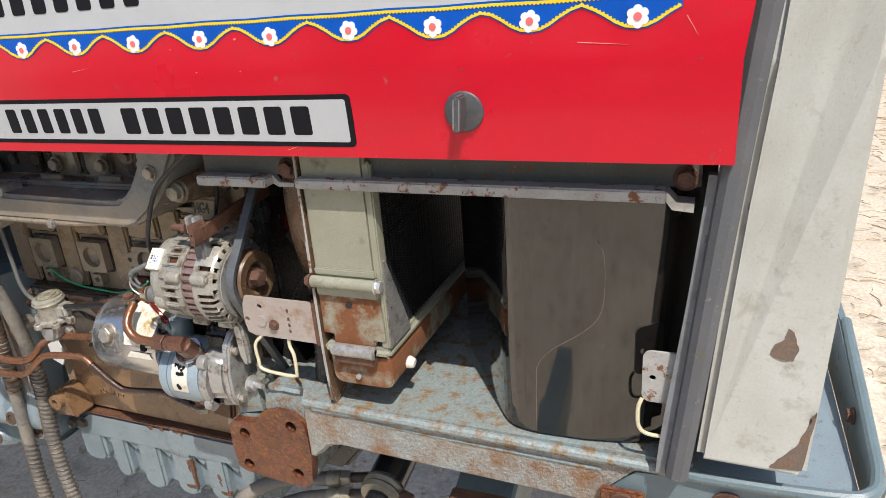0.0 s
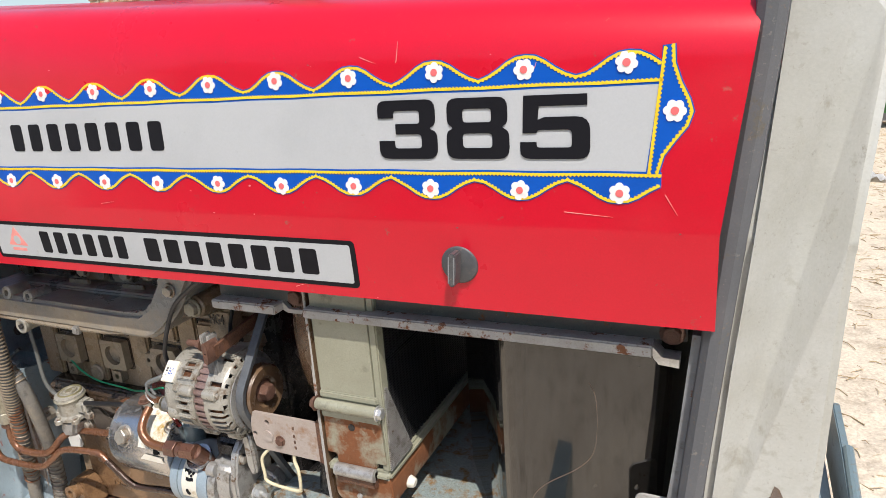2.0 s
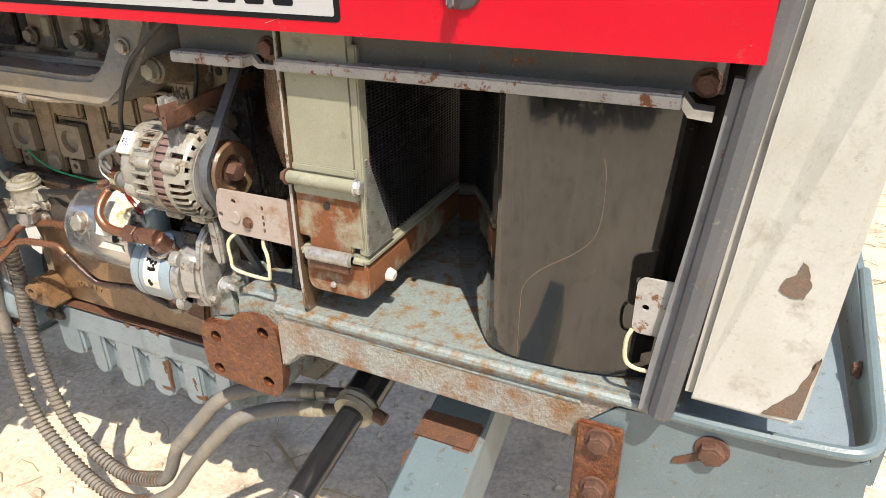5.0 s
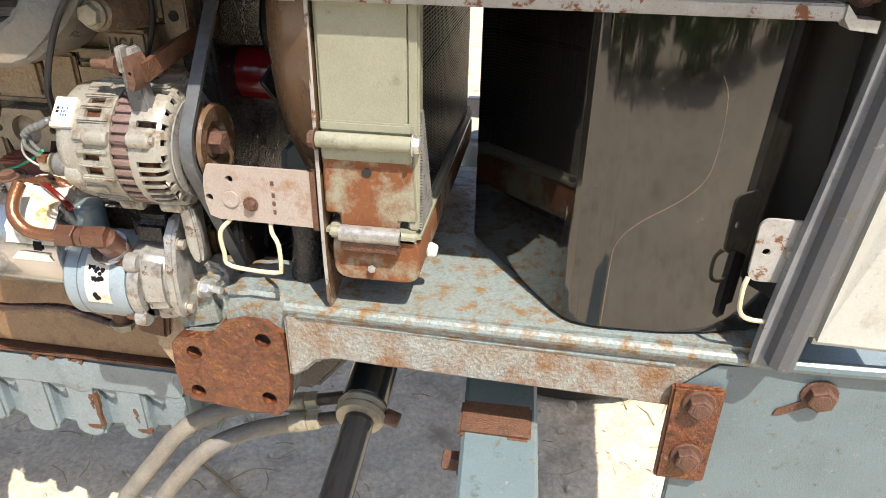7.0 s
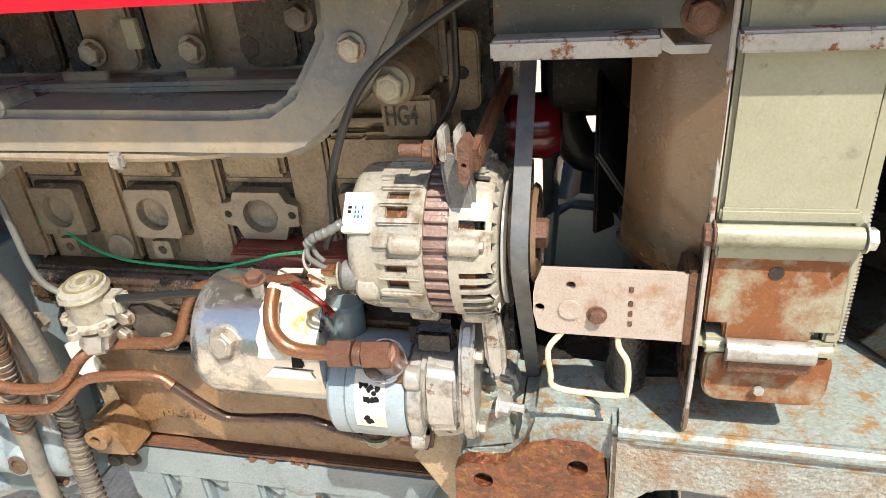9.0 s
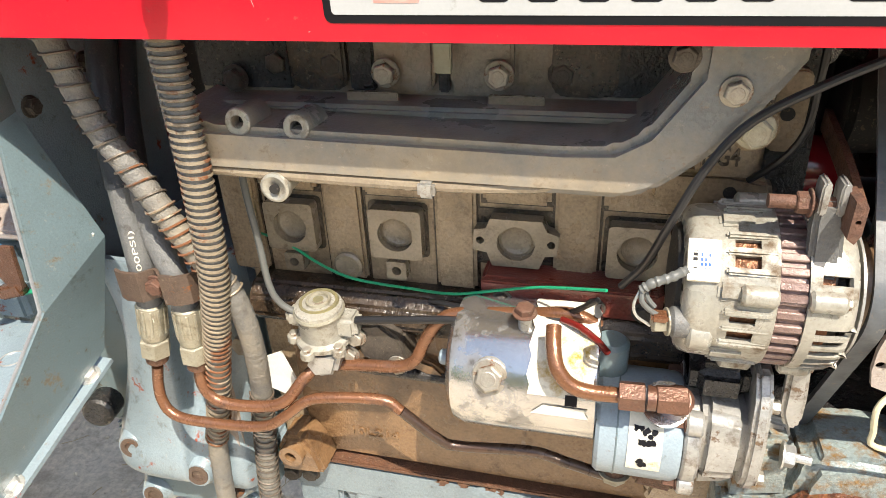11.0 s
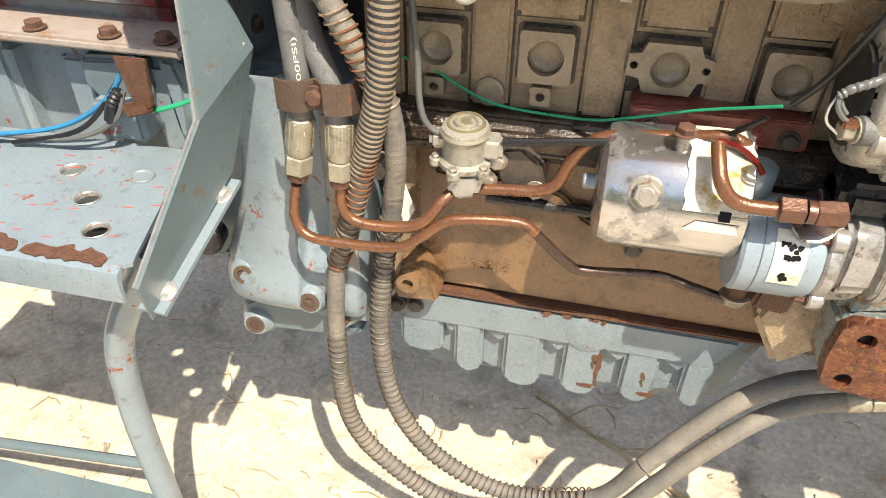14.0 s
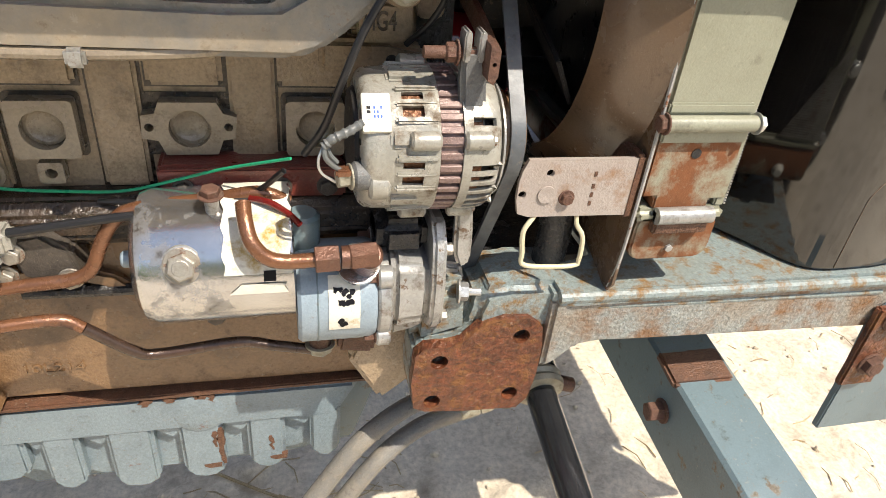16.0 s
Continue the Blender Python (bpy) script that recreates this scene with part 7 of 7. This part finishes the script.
# ---------------------------------------------------------------- wires
W = [(-0.86, 0.18, 1.06), (-0.817, 0.17, 1.045), (-0.779, 0.16, 1.039), (-0.736, 0.15, 1.021), (-0.695, 0.15, 1.005), (-0.626, 0.15, 0.999), (-0.572, 0.14, 1.004), (-0.515, 0.13, 1.022), (-0.469, 0.11, 1.043), (-0.405, 0.06, 1.078)]
part("green_wire", tube(W, 0.0017, 8, 0.008), wire_green, tractor, "thin green electric wire")
part("black_cable", tube([(-0.392, 0.075, 1.075), (-0.374, 0.060, 1.110), (-0.360, 0.040, 1.160), (-0.338, 0.038, 1.214), (-0.312, 0.036, 1.252), (-0.267, 0.028, 1.285), (-0.222, 0.018, 1.312), (-0.18, 0.01, 1.335)], 0.0036, 10), wire_black, tractor, "black sleeved cable")
part("black_wire", tube([(-0.256, 0.10, 1.30), (-0.256, 0.10, 1.262), (-0.258, 0.10, 1.224), (-0.271, 0.105, 1.196), (-0.290, 0.12, 1.170)], 0.0032, 8), wire_black, tractor, "thin black electric wire")
part("red_wire", tube([(-0.446, 0.092, 1.018), (-0.428, 0.080, 1.020), (-0.410, 0.074, 1.010), (-0.398, 0.074, 0.996)], 0.0036, 8), wire_red, tractor, "clear dark red plastic tube")
part("wire_bundle", tube([(-0.344, 0.014, 1.134), (-0.356, 0.010, 1.128), (-0.370, 0.008, 1.122), (-0.378, 0.008, 1.115)], 0.0042, 10, 0.002, ripple=lambda q: 1 + 0.14 * math.sin(math.tau * q / 0.0035)), wire_grey, tractor, "grey taped wire bundle")
for k, ends in enumerate((((-0.378, 0.008, 1.115), (-0.377, 0.004, 1.106), (-0.370, 0.006, 1.097), (-0.362, 0.008, 1.091)), ((-0.378, 0.010, 1.115), (-0.383, 0.006, 1.102), (-0.380, 0.006, 1.090), (-0.368, 0.008, 1.080)), ((-0.376, 0.012, 1.114), (-0.372, 0.010, 1.105), (-0.366, 0.010, 1.098)))):
    part("wire_end", tube(ends, 0.0023 if k != 1 else 0.0013, 8, 0.003), wire_grey if k != 1 else bolt_zinc, tractor, "grey taped wire ends")
part("oily_wire", tube([(-0.60, 0.14, 0.992), (-0.55, 0.12, 1.001), (-0.52, 0.115, 1.010), (-0.48, 0.112, 1.008), (-0.44, 0.10, 1.022), (-0.412, 0.07, 1.060)], 0.003, 8), wire_black, tractor, "oily black wire")
part("breather_pipe", tube([(-0.795, 0.13, 1.19), (-0.785, 0.10, 1.15), (-0.778, 0.095, 1.08), (-0.775, 0.095, 1.02), (-0.766, 0.10, 0.992), (-0.745, 0.105, 0.978)], 0.0040, 10), wire_grey, tractor, "grey bent breather pipe")

# ---------------------------------------------------------------- bell housing and rear casting
SEAT = -0.055
b = prism([(-1.30, 1.0), (-1.30, 0.66), (-1.06, 0.64), (-0.90, 0.66), (-0.855, 0.70), (-0.84, 0.80), (-0.84, 0.97), (-0.90, 1.00), (-1.0, 1.01), (-1.05, 1.0)], 0.215, 0.50, 0.02, 3)
bell = part("bell_housing", b, clear_blue, tractor, "blue-grey painted clutch housing casting")
levels = ((1.02, -1.06, 0.0), (0.97, -1.045, 0.0), (0.90, -1.040, 0.0), (0.84, -1.048, 0.004), (0.79, -1.062, 0.008), (0.755, -1.072, 0.014), (0.725, -1.080, 0.022), (0.700, -1.085, 0.030), (0.672, -1.088, 0.030), (0.655, -1.088, 0.018))
bb = bmesh.new()
grid = []
for z, xl, out in levels:
    deep = max(0.0, min(1.0, (z - 0.745) / 0.02)) * (1 if z < 0.93 else 0.4)
    prof = [(xl - 0.050, 0.30), (xl - 0.026, 0.235), (xl - 0.010, 0.185), (xl + 0.010, 0.160), (xl + 0.034, 0.150), (-0.990, 0.146), (-0.972, 0.147), (-0.964, 0.150), (-0.958, 0.152 + 0.026 * deep), (-0.938, 0.154 + 0.028 * deep), (-0.920, 0.152 + 0.026 * deep), (-0.913, 0.144), (-0.895, 0.142), (-0.876, 0.146), (-0.866, 0.165), (-0.860, 0.215)]
    grid.append([bb.verts.new((x, y - out * (1 if i < 8 else 0.5), z)) for i, (x, y) in enumerate(prof)])
for r0, r1 in zip(grid, grid[1:]):
    for i in range(len(r0) - 1):
        bb.faces.new((r0[i], r0[i + 1], r1[i + 1], r1[i]))
bmesh.ops.recalc_face_normals(bb, faces=bb.faces)
bmesh.ops.subdivide_edges(bb, edges=bb.edges[:], cuts=2, smooth=0.6, use_grid_fill=True)
bmesh.ops.solidify(bb, geom=bb.faces[:], thickness=0.008)
part("flank", bb, step_blue, bell, "smooth flared flank of the casting", 60)
# Joint face takes a paler material to put sunlight into its colour.
part("flange_face", prism([(-0.910, 0.99), (-0.878, 0.99), (-0.872, 0.80), (-0.872, 0.69), (-0.908, 0.69)], 0.136, 0.160, 0.005, 2), worn_plate, bell, "joint face in a paler colour for its sunlight")
b = prism([(-1.10, 0.73), (-1.05, 0.735), (-0.97, 0.69), (-0.86, 0.685), (-0.85, 0.625), (-0.94, 0.62), (-1.0, 0.635), (-1.09, 0.68)], 0.150, 0.30, 0.010, 3)
part("lower_flange", b, step_blue, bell)
part("lower_arm", prism([(-1.09, 0.62), (-1.04, 0.65), (-0.95, 0.64), (-0.88, 0.60), (-0.90, 0.575), (-1.03, 0.565), (-1.08, 0.57)], 0.16, 0.30, 0.010, 3), clear_blue, bell)
for x, y, z in ((-1.054, 0.119, 0.708), (-0.953, 0.119, 0.674), (-1.066, 0.140, 0.583), (-0.915, 0.14, 0.632)):
    eye = part("bolt_eye", lathe([(0, 0.034), (0.030, 0.020), (0.032, 0.0185), (0.032, 0.0095), (0.020, 0.009), (0.020, 0)], (x, y + 0.036, z), (0.1, -1, 0.15), 22), step_blue, bell, "bolt eye with a rusty face")
    part("eye_face", lathe([(0.030, 0.0165), (0.0335, 0.0155), (0.0335, 0.009), (0.022, 0.0085), (0.022, 0)], (x, y + 0.036, z), (0.1, -1, 0.15), 20), clamp_dark, eye)
    part("eye_hole", lathe([(0.0222, 0.0082), (0.0226, 0.0082), (0.0226, 0)], (x, y + 0.036, z), (0.1, -1, 0.15), 14), black_matte, eye)
part("drain_bolt", cyl((-1.13, 0.19, 0.735), (-1.12, 0.15, 0.74), 0.024, seg=18, bevel=0.004), oily, bell)
for x, z in ((-0.83, 0.655), (-0.80, 0.66)):
    bolt(bell, (x, 0.18, z), size=0.010, material=bolt_dark)
part("side_bolt", cyl((-0.835, 0.13, 0.92), (-0.835, 0.16, 0.92), 0.014, seg=6), bolt_steel, bell)

gear = part("gearbox", box((-1.75, 0.22, 0.70), (-1.08, 0.62, 1.03), 0.03, 3), step_blue, tractor, "blue-grey gearbox casting with ribs")
for x in (-1.42, -1.28, -1.15):
    part("gearbox_rib", box((x - 0.03, 0.185, 0.84), (x + 0.03, 0.24, 1.01), 0.012, 3), step_blue, gear)
part("top_flange", box((-1.75, 0.15, 1.030), (-1.09, 0.62, 1.044), 0.004), worn_plate, gear, "rusty top flange")
part("casting_pad", prism([(-1.262, 1.012), (-1.170, 1.018), (-1.160, 0.985), (-1.166, 0.955), (-1.180, 0.900), (-1.255, 0.900), (-1.250, 0.955), (-1.266, 0.972)], 0.170, 0.26, 0.008, 3), clear_blue, gear, "flat-faced blue-grey casting pad")
part("casting_step", prism([(-1.250, 0.958), (-1.172, 0.962), (-1.172, 0.900), (-1.250, 0.900)], 0.150, 0.20, 0.008, 3), step_blue, gear)
part("casting_web", prism([(-1.150, 1.025), (-1.118, 1.020), (-1.108, 0.985), (-1.116, 0.900), (-1.140, 0.900), (-1.146, 0.97)], 0.175, 0.25, 0.010, 3), step_blue, gear)
part("wire_tape", tube([(-1.196, 0.122, 0.950), (-1.188, 0.124, 0.972), (-1.176, 0.130, 0.990)], 0.0085, 10, 0.003, ripple=lambda q: 1 + 0.12 * math.sin(q * 900)), wire_black, tractor, "black tape round the loose wires")
part("wire_connector", box((-1.172, 0.118, 0.962), (-1.130, 0.134, 0.980), 0.003, 2, turn=Matrix.Rotation(-0.3, 4, "Y")), pipe_copper, tractor, "brown corroded wire connector")
st = part("steering_box", box((-1.65, 0.21, 1.044), (-1.12, 0.60, 1.25), 0.03, 3), overspray, tractor, "blue-grey steering box with red overspray")
for x in (-1.31, -1.20, -1.12):
    bolt(st, (x, 0.17, 1.046), (0, 0, 1), 0.010, bolt_rust)
part("terminal_flap", prism([(-1.165, 1.04), (-1.12, 1.04), (-1.125, 0.98), (-1.14, 0.965), (-1.155, 0.99)], 0.12, 0.126, 0.001), rust_iron, gear)
for pts, mt in (([(-1.40, 0.10, 0.912), (-1.28, 0.12, 0.93), (-1.20, 0.13, 0.975), (-1.16, 0.14, 1.03)], wire_blue), ([(-1.40, 0.11, 0.91), (-1.26, 0.11, 0.92), (-1.19, 0.12, 0.95), (-1.17, 0.13, 0.99)], wire_grey), ([(-1.20, 0.13, 0.975), (-1.15, 0.13, 0.965), (-1.10, 0.14, 0.975), (-1.04, 0.16, 1.0)], wire_green), ([(-1.35, 0.105, 0.905), (-1.24, 0.115, 0.935), (-1.18, 0.14, 1.0)], wire_black), ([(-1.04, 0.16, 0.99), (-0.98, 0.18, 1.01), (-0.94, 0.19, 1.04)], wire_grey)):
    part("loose_wire", tube(pts, 0.0035, 8), mt, tractor, "loose electric wire")

# ---------------------------------------------------------------- footplate, stay and step
SEAT = -0.040
holes = [(-1.234, 0.055), (-1.172, 0.0), (-1.120, -0.057)]
fb = holed_plate([(-1.75, -0.118), (-1.055, -0.108), (-1.045, -0.10), (-1.115, 0.140), (-1.75, 0.135)], [(x, y, 0.0145) for x, y in holes], 0.0, 0.005, 20)
bmesh.ops.transform(fb, matrix=Matrix.Translation((0, 0, 0.898)) @ Matrix(((1, 0, 0, 0), (0, 0, 1, 0), (0, -1, 0, 0), (0, 0, 0, 1))), verts=fb.verts)
foot = part("footplate", fb, step_blue, tractor, "pale blue-grey perforated footplate with red flecks", 45)
for x, y in holes:
    part("hole_rim", lathe([(0, 0.0145), (0.002, 0.0165), (0.003, 0.0155), (0.001, 0.0140), (-0.004, 0.0140)], (x, y, 0.897), (0, 0, 1), 20, caps=False), alu_grey, foot)
part("plugged_hole", lathe([(0, 0.0165), (0.0018, 0.0158), (0.0018, 0.0138), (0.0008, 0.0128), (0.0008, 0)], (-1.135, 0.061, 0.8985), (0, 0, 1), 22), step_blue, foot, "plugged hole with a worn rim")
part("hole_rim", lathe([(0.0016, 0.0162), (0.0026, 0.0156), (0.0026, 0.0144), (0.0016, 0.0138)], (-1.135, 0.061, 0.8985), (0, 0, 1), 22, closed=True), alu_grey, foot)
b = prism([(-0.108, 0.898), (-0.118, 0.894), (-0.121, 0.885), (-0.121, 0.855), (-0.117, 0.855), (-0.115, 0.884), (-0.108, 0.892)], -1.75, -1.053, axis="x")
part("front_lip", b, step_blue, foot)
wear = random.Random(5)
for x0, x1 in ((-1.50, -1.185), (-1.178, -1.074)):
    n = int((x1 - x0) / 0.007)
    upper = [(x0 + (x1 - x0) * k / n, -0.0905 + wear.uniform(-0.007, 0.004) - (0.010 if k in (0, n) else 0)) for k in range(n + 1)]
    lower = [(x, -0.1145 + wear.uniform(-0.001, 0.004)) for x, _ in upper]
    part("worn_edge", prism(upper + lower[::-1], 0.8978, 0.8994, axis="z"), rust_iron, foot, "edge worn to brown rust")
for _ in range(60):
    x, y, w = wear.uniform(-1.30, -1.08), wear.uniform(-0.085, 0.10), wear.choice((0.001, 0.0015, 0.002, 0.006, 0.014))
    part("paint_fleck", prism([(x, y), (x + w, y + 0.0007 + w * 0.15), (x + w * 0.6, y + 0.0016 + w * 0.12), (x + w * 0.1, y + 0.001)], 0.8979, 0.8986, axis="z"), salmon_red, foot, "red paint fleck")


def sheet(points, thick, material, name, label="", parent=None, facets=None):
    """A folded steel sheet from its corner points, given thickness towards -normal."""
    bm = bmesh.new()
    vs = [bm.verts.new(p) for p in points]
    for f in facets:
        bm.faces.new([vs[i] for i in f])
    bmesh.ops.recalc_face_normals(bm, faces=bm.faces)
    bmesh.ops.solidify(bm, geom=bm.faces[:], thickness=thick)
    return part(name, bm, material, parent or tractor, label, 20)


stay = sheet([(-0.972, 0.100, 1.073), (-1.008, 0.020, 1.015), (-1.045, -0.108, 0.868), (-1.048, -0.098, 0.812), (-1.030, 0.100, 0.903), (-1.036, 0.100, 1.217), (-1.042, 0.100, 1.36), (-1.015, 0.050, 1.36), (-1.013, 0.050, 1.219)],
             0.004, clear_blue, "foot_stay", "blue-grey folded sheet-steel stay", None, [(0, 1, 2, 3, 4), (0, 5, 8, 1), (5, 6, 7, 8)])
part("worn_edge", tube([(-1.0155, 0.0485, 1.36), (-1.0135, 0.0485, 1.219), (-1.0095, 0.0195, 1.016), (-1.047, -0.108, 0.868)], 0.0022, 6, smooth=False), strip_grey, stay, "edge worn to bare steel")
bulk = part("bulkhead", box((-1.046, 0.106, 0.985), (-1.040, 0.345, 1.42), 0.001), step_blue, tractor, "dark blue-grey sheet-steel dash bulkhead")
for y, z in ((0.128, 1.214), (0.225, 1.240), (0.245, 1.045)):
    bolt(bulk, (-1.040, y, z), (1, 0, 0), 0.0085, bolt_dark)
# Black sheet added where the space behind the hoses is just dark.
part("dash_void", box((-1.036, 0.345, 0.96), (-0.845, 0.36, 1.60), 0.002), black_matte, tractor, "added black panel standing in for the shaded void behind the hoses")
bolt(stay, (-0.985, 0.096, 1.077), (0.2, -1, 0.2), 0.0095, bolt_zinc)
for t in (0.14, 0.86):
    p = Vector((-1.034, 0.098, 0.888)).lerp(Vector((-1.046, -0.095, 0.820)), t)
    bolt(stay, p + Vector((0.004, -0.0012, 0.0030)), (0.0, -0.33, 0.94), 0.0095, bolt_zinc)
part("stay_bar", tube([(-1.034, 0.098, 0.888), (-1.046, -0.095, 0.820)], 0.01, smooth=False, shape=[(-0.018, -0.003), (-0.018, 0.003), (0.018, 0.003), (0.018, -0.003)]), step_blue, stay)
LEG = [(-1.075, -0.030, 0.862), (-1.112, -0.030, 0.800), (-1.145, -0.030, 0.745), (-1.172, -0.030, 0.690), (-1.187, -0.030, 0.630), (-1.198, -0.030, 0.540), (-1.200, -0.032, 0.44), (-1.198, -0.034, 0.27)]
step = part("step_bracket", tube(LEG, 0.016, 14, shape=[(0.023 * math.cos(math.tau * k / 20), 0.017 * math.sin(math.tau * k / 20) * (1.15 if abs(math.sin(math.tau * k / 20)) > 0.6 else 1.0)) for k in range(20)]), step_blue, tractor, "bent blue-grey step bracket with red edges")
part("rung", tube([(-1.20, -0.032, 0.385), (-1.75, -0.05, 0.345)], 0.009, 10, smooth=False), clear_blue, step)
part("lower_tread", box((-1.75, -0.16, 0.255), (-1.18, -0.02, 0.27), 0.004), clear_blue, step)

SEAT = 0.0
pivot = part("far_kingpin", lathe([(0, 0.05), (0.14, 0.05), (0.155, 0.042), (0.165, 0.042), (0.170, 0.036), (0.170, 0)], (0.045, 0.80, 0.70), (0, 0, 1), 28), step_blue, tractor, "blue-grey kingpin housing of the far wheel")
part("pivot_cap", lathe([(0, 0.034), (0.008, 0.033), (0.010, 0.024), (0.006, 0.020), (0.006, 0)], (0.045, 0.80, 0.87), (0, 0, 1), 24), step_blue, pivot)
part("pivot_arm", box((0.02, 0.60, 0.775), (0.30, 0.74, 0.812), 0.008, 2), rust_iron, pivot, "rusty steering arm")
bolt(pivot, (0.058, 0.66, 0.812), (0, 0, 1), 0.018, bolt_rust)
# Pale bar added to stand in for sunlit ground seen through the gap.
part("far_tie", box((0.0, 0.845, 0.90), (0.30, 0.875, 0.945), 0.006, 2), label_silver, tractor, "pale strip added for the line of bright ground beyond")
# parts above the hood
part("exhaust_pipe", cyl((-0.19, 0.25, 1.60), (-0.19, 0.25, 2.05), 0.0445, seg=32), exhaust_grey, tractor, "dark grey exhaust stack")
part("pre_cleaner", lathe([(0, 0.03), (0, 0.052), (0.006, 0.056), (0.02, 0.056), (0.03, 0.05), (0.06, 0.045), (0.06, 0)], (0.333, 0.25, 1.668), (0, 0, 1), 32), exhaust_grey, tractor, "dark air pre-cleaner cap")
# far side: wheels that carry the tractor
for x, y, r, w in ((0.30, 0.95, 0.36, 0.18), (-2.25, 0.95, 0.72, 0.36), (-2.25, -0.55, 0.72, 0.36)):
    whl = part("wheel", lathe([(-w / 2, r * 0.55), (-w / 2, r * 0.8), (-w * 0.4, r * 0.97), (0, r), (w * 0.4, r * 0.97), (w / 2, r * 0.8), (w / 2, r * 0.55)], (x, y, r + ground_height(x, y)), (0, 1, 0), 40, closed=True), black_matte, tractor, "black ribbed tractor tyre on a pale rim")
    part("rim", lathe([(-w * 0.3, r * 0.55), (-w * 0.3, r * 0.2), (w * 0.1, r * 0.12), (w * 0.1, 0)], (x, y, r + ground_height(x, y)), (0, 1, 0), 32), label_silver, whl)
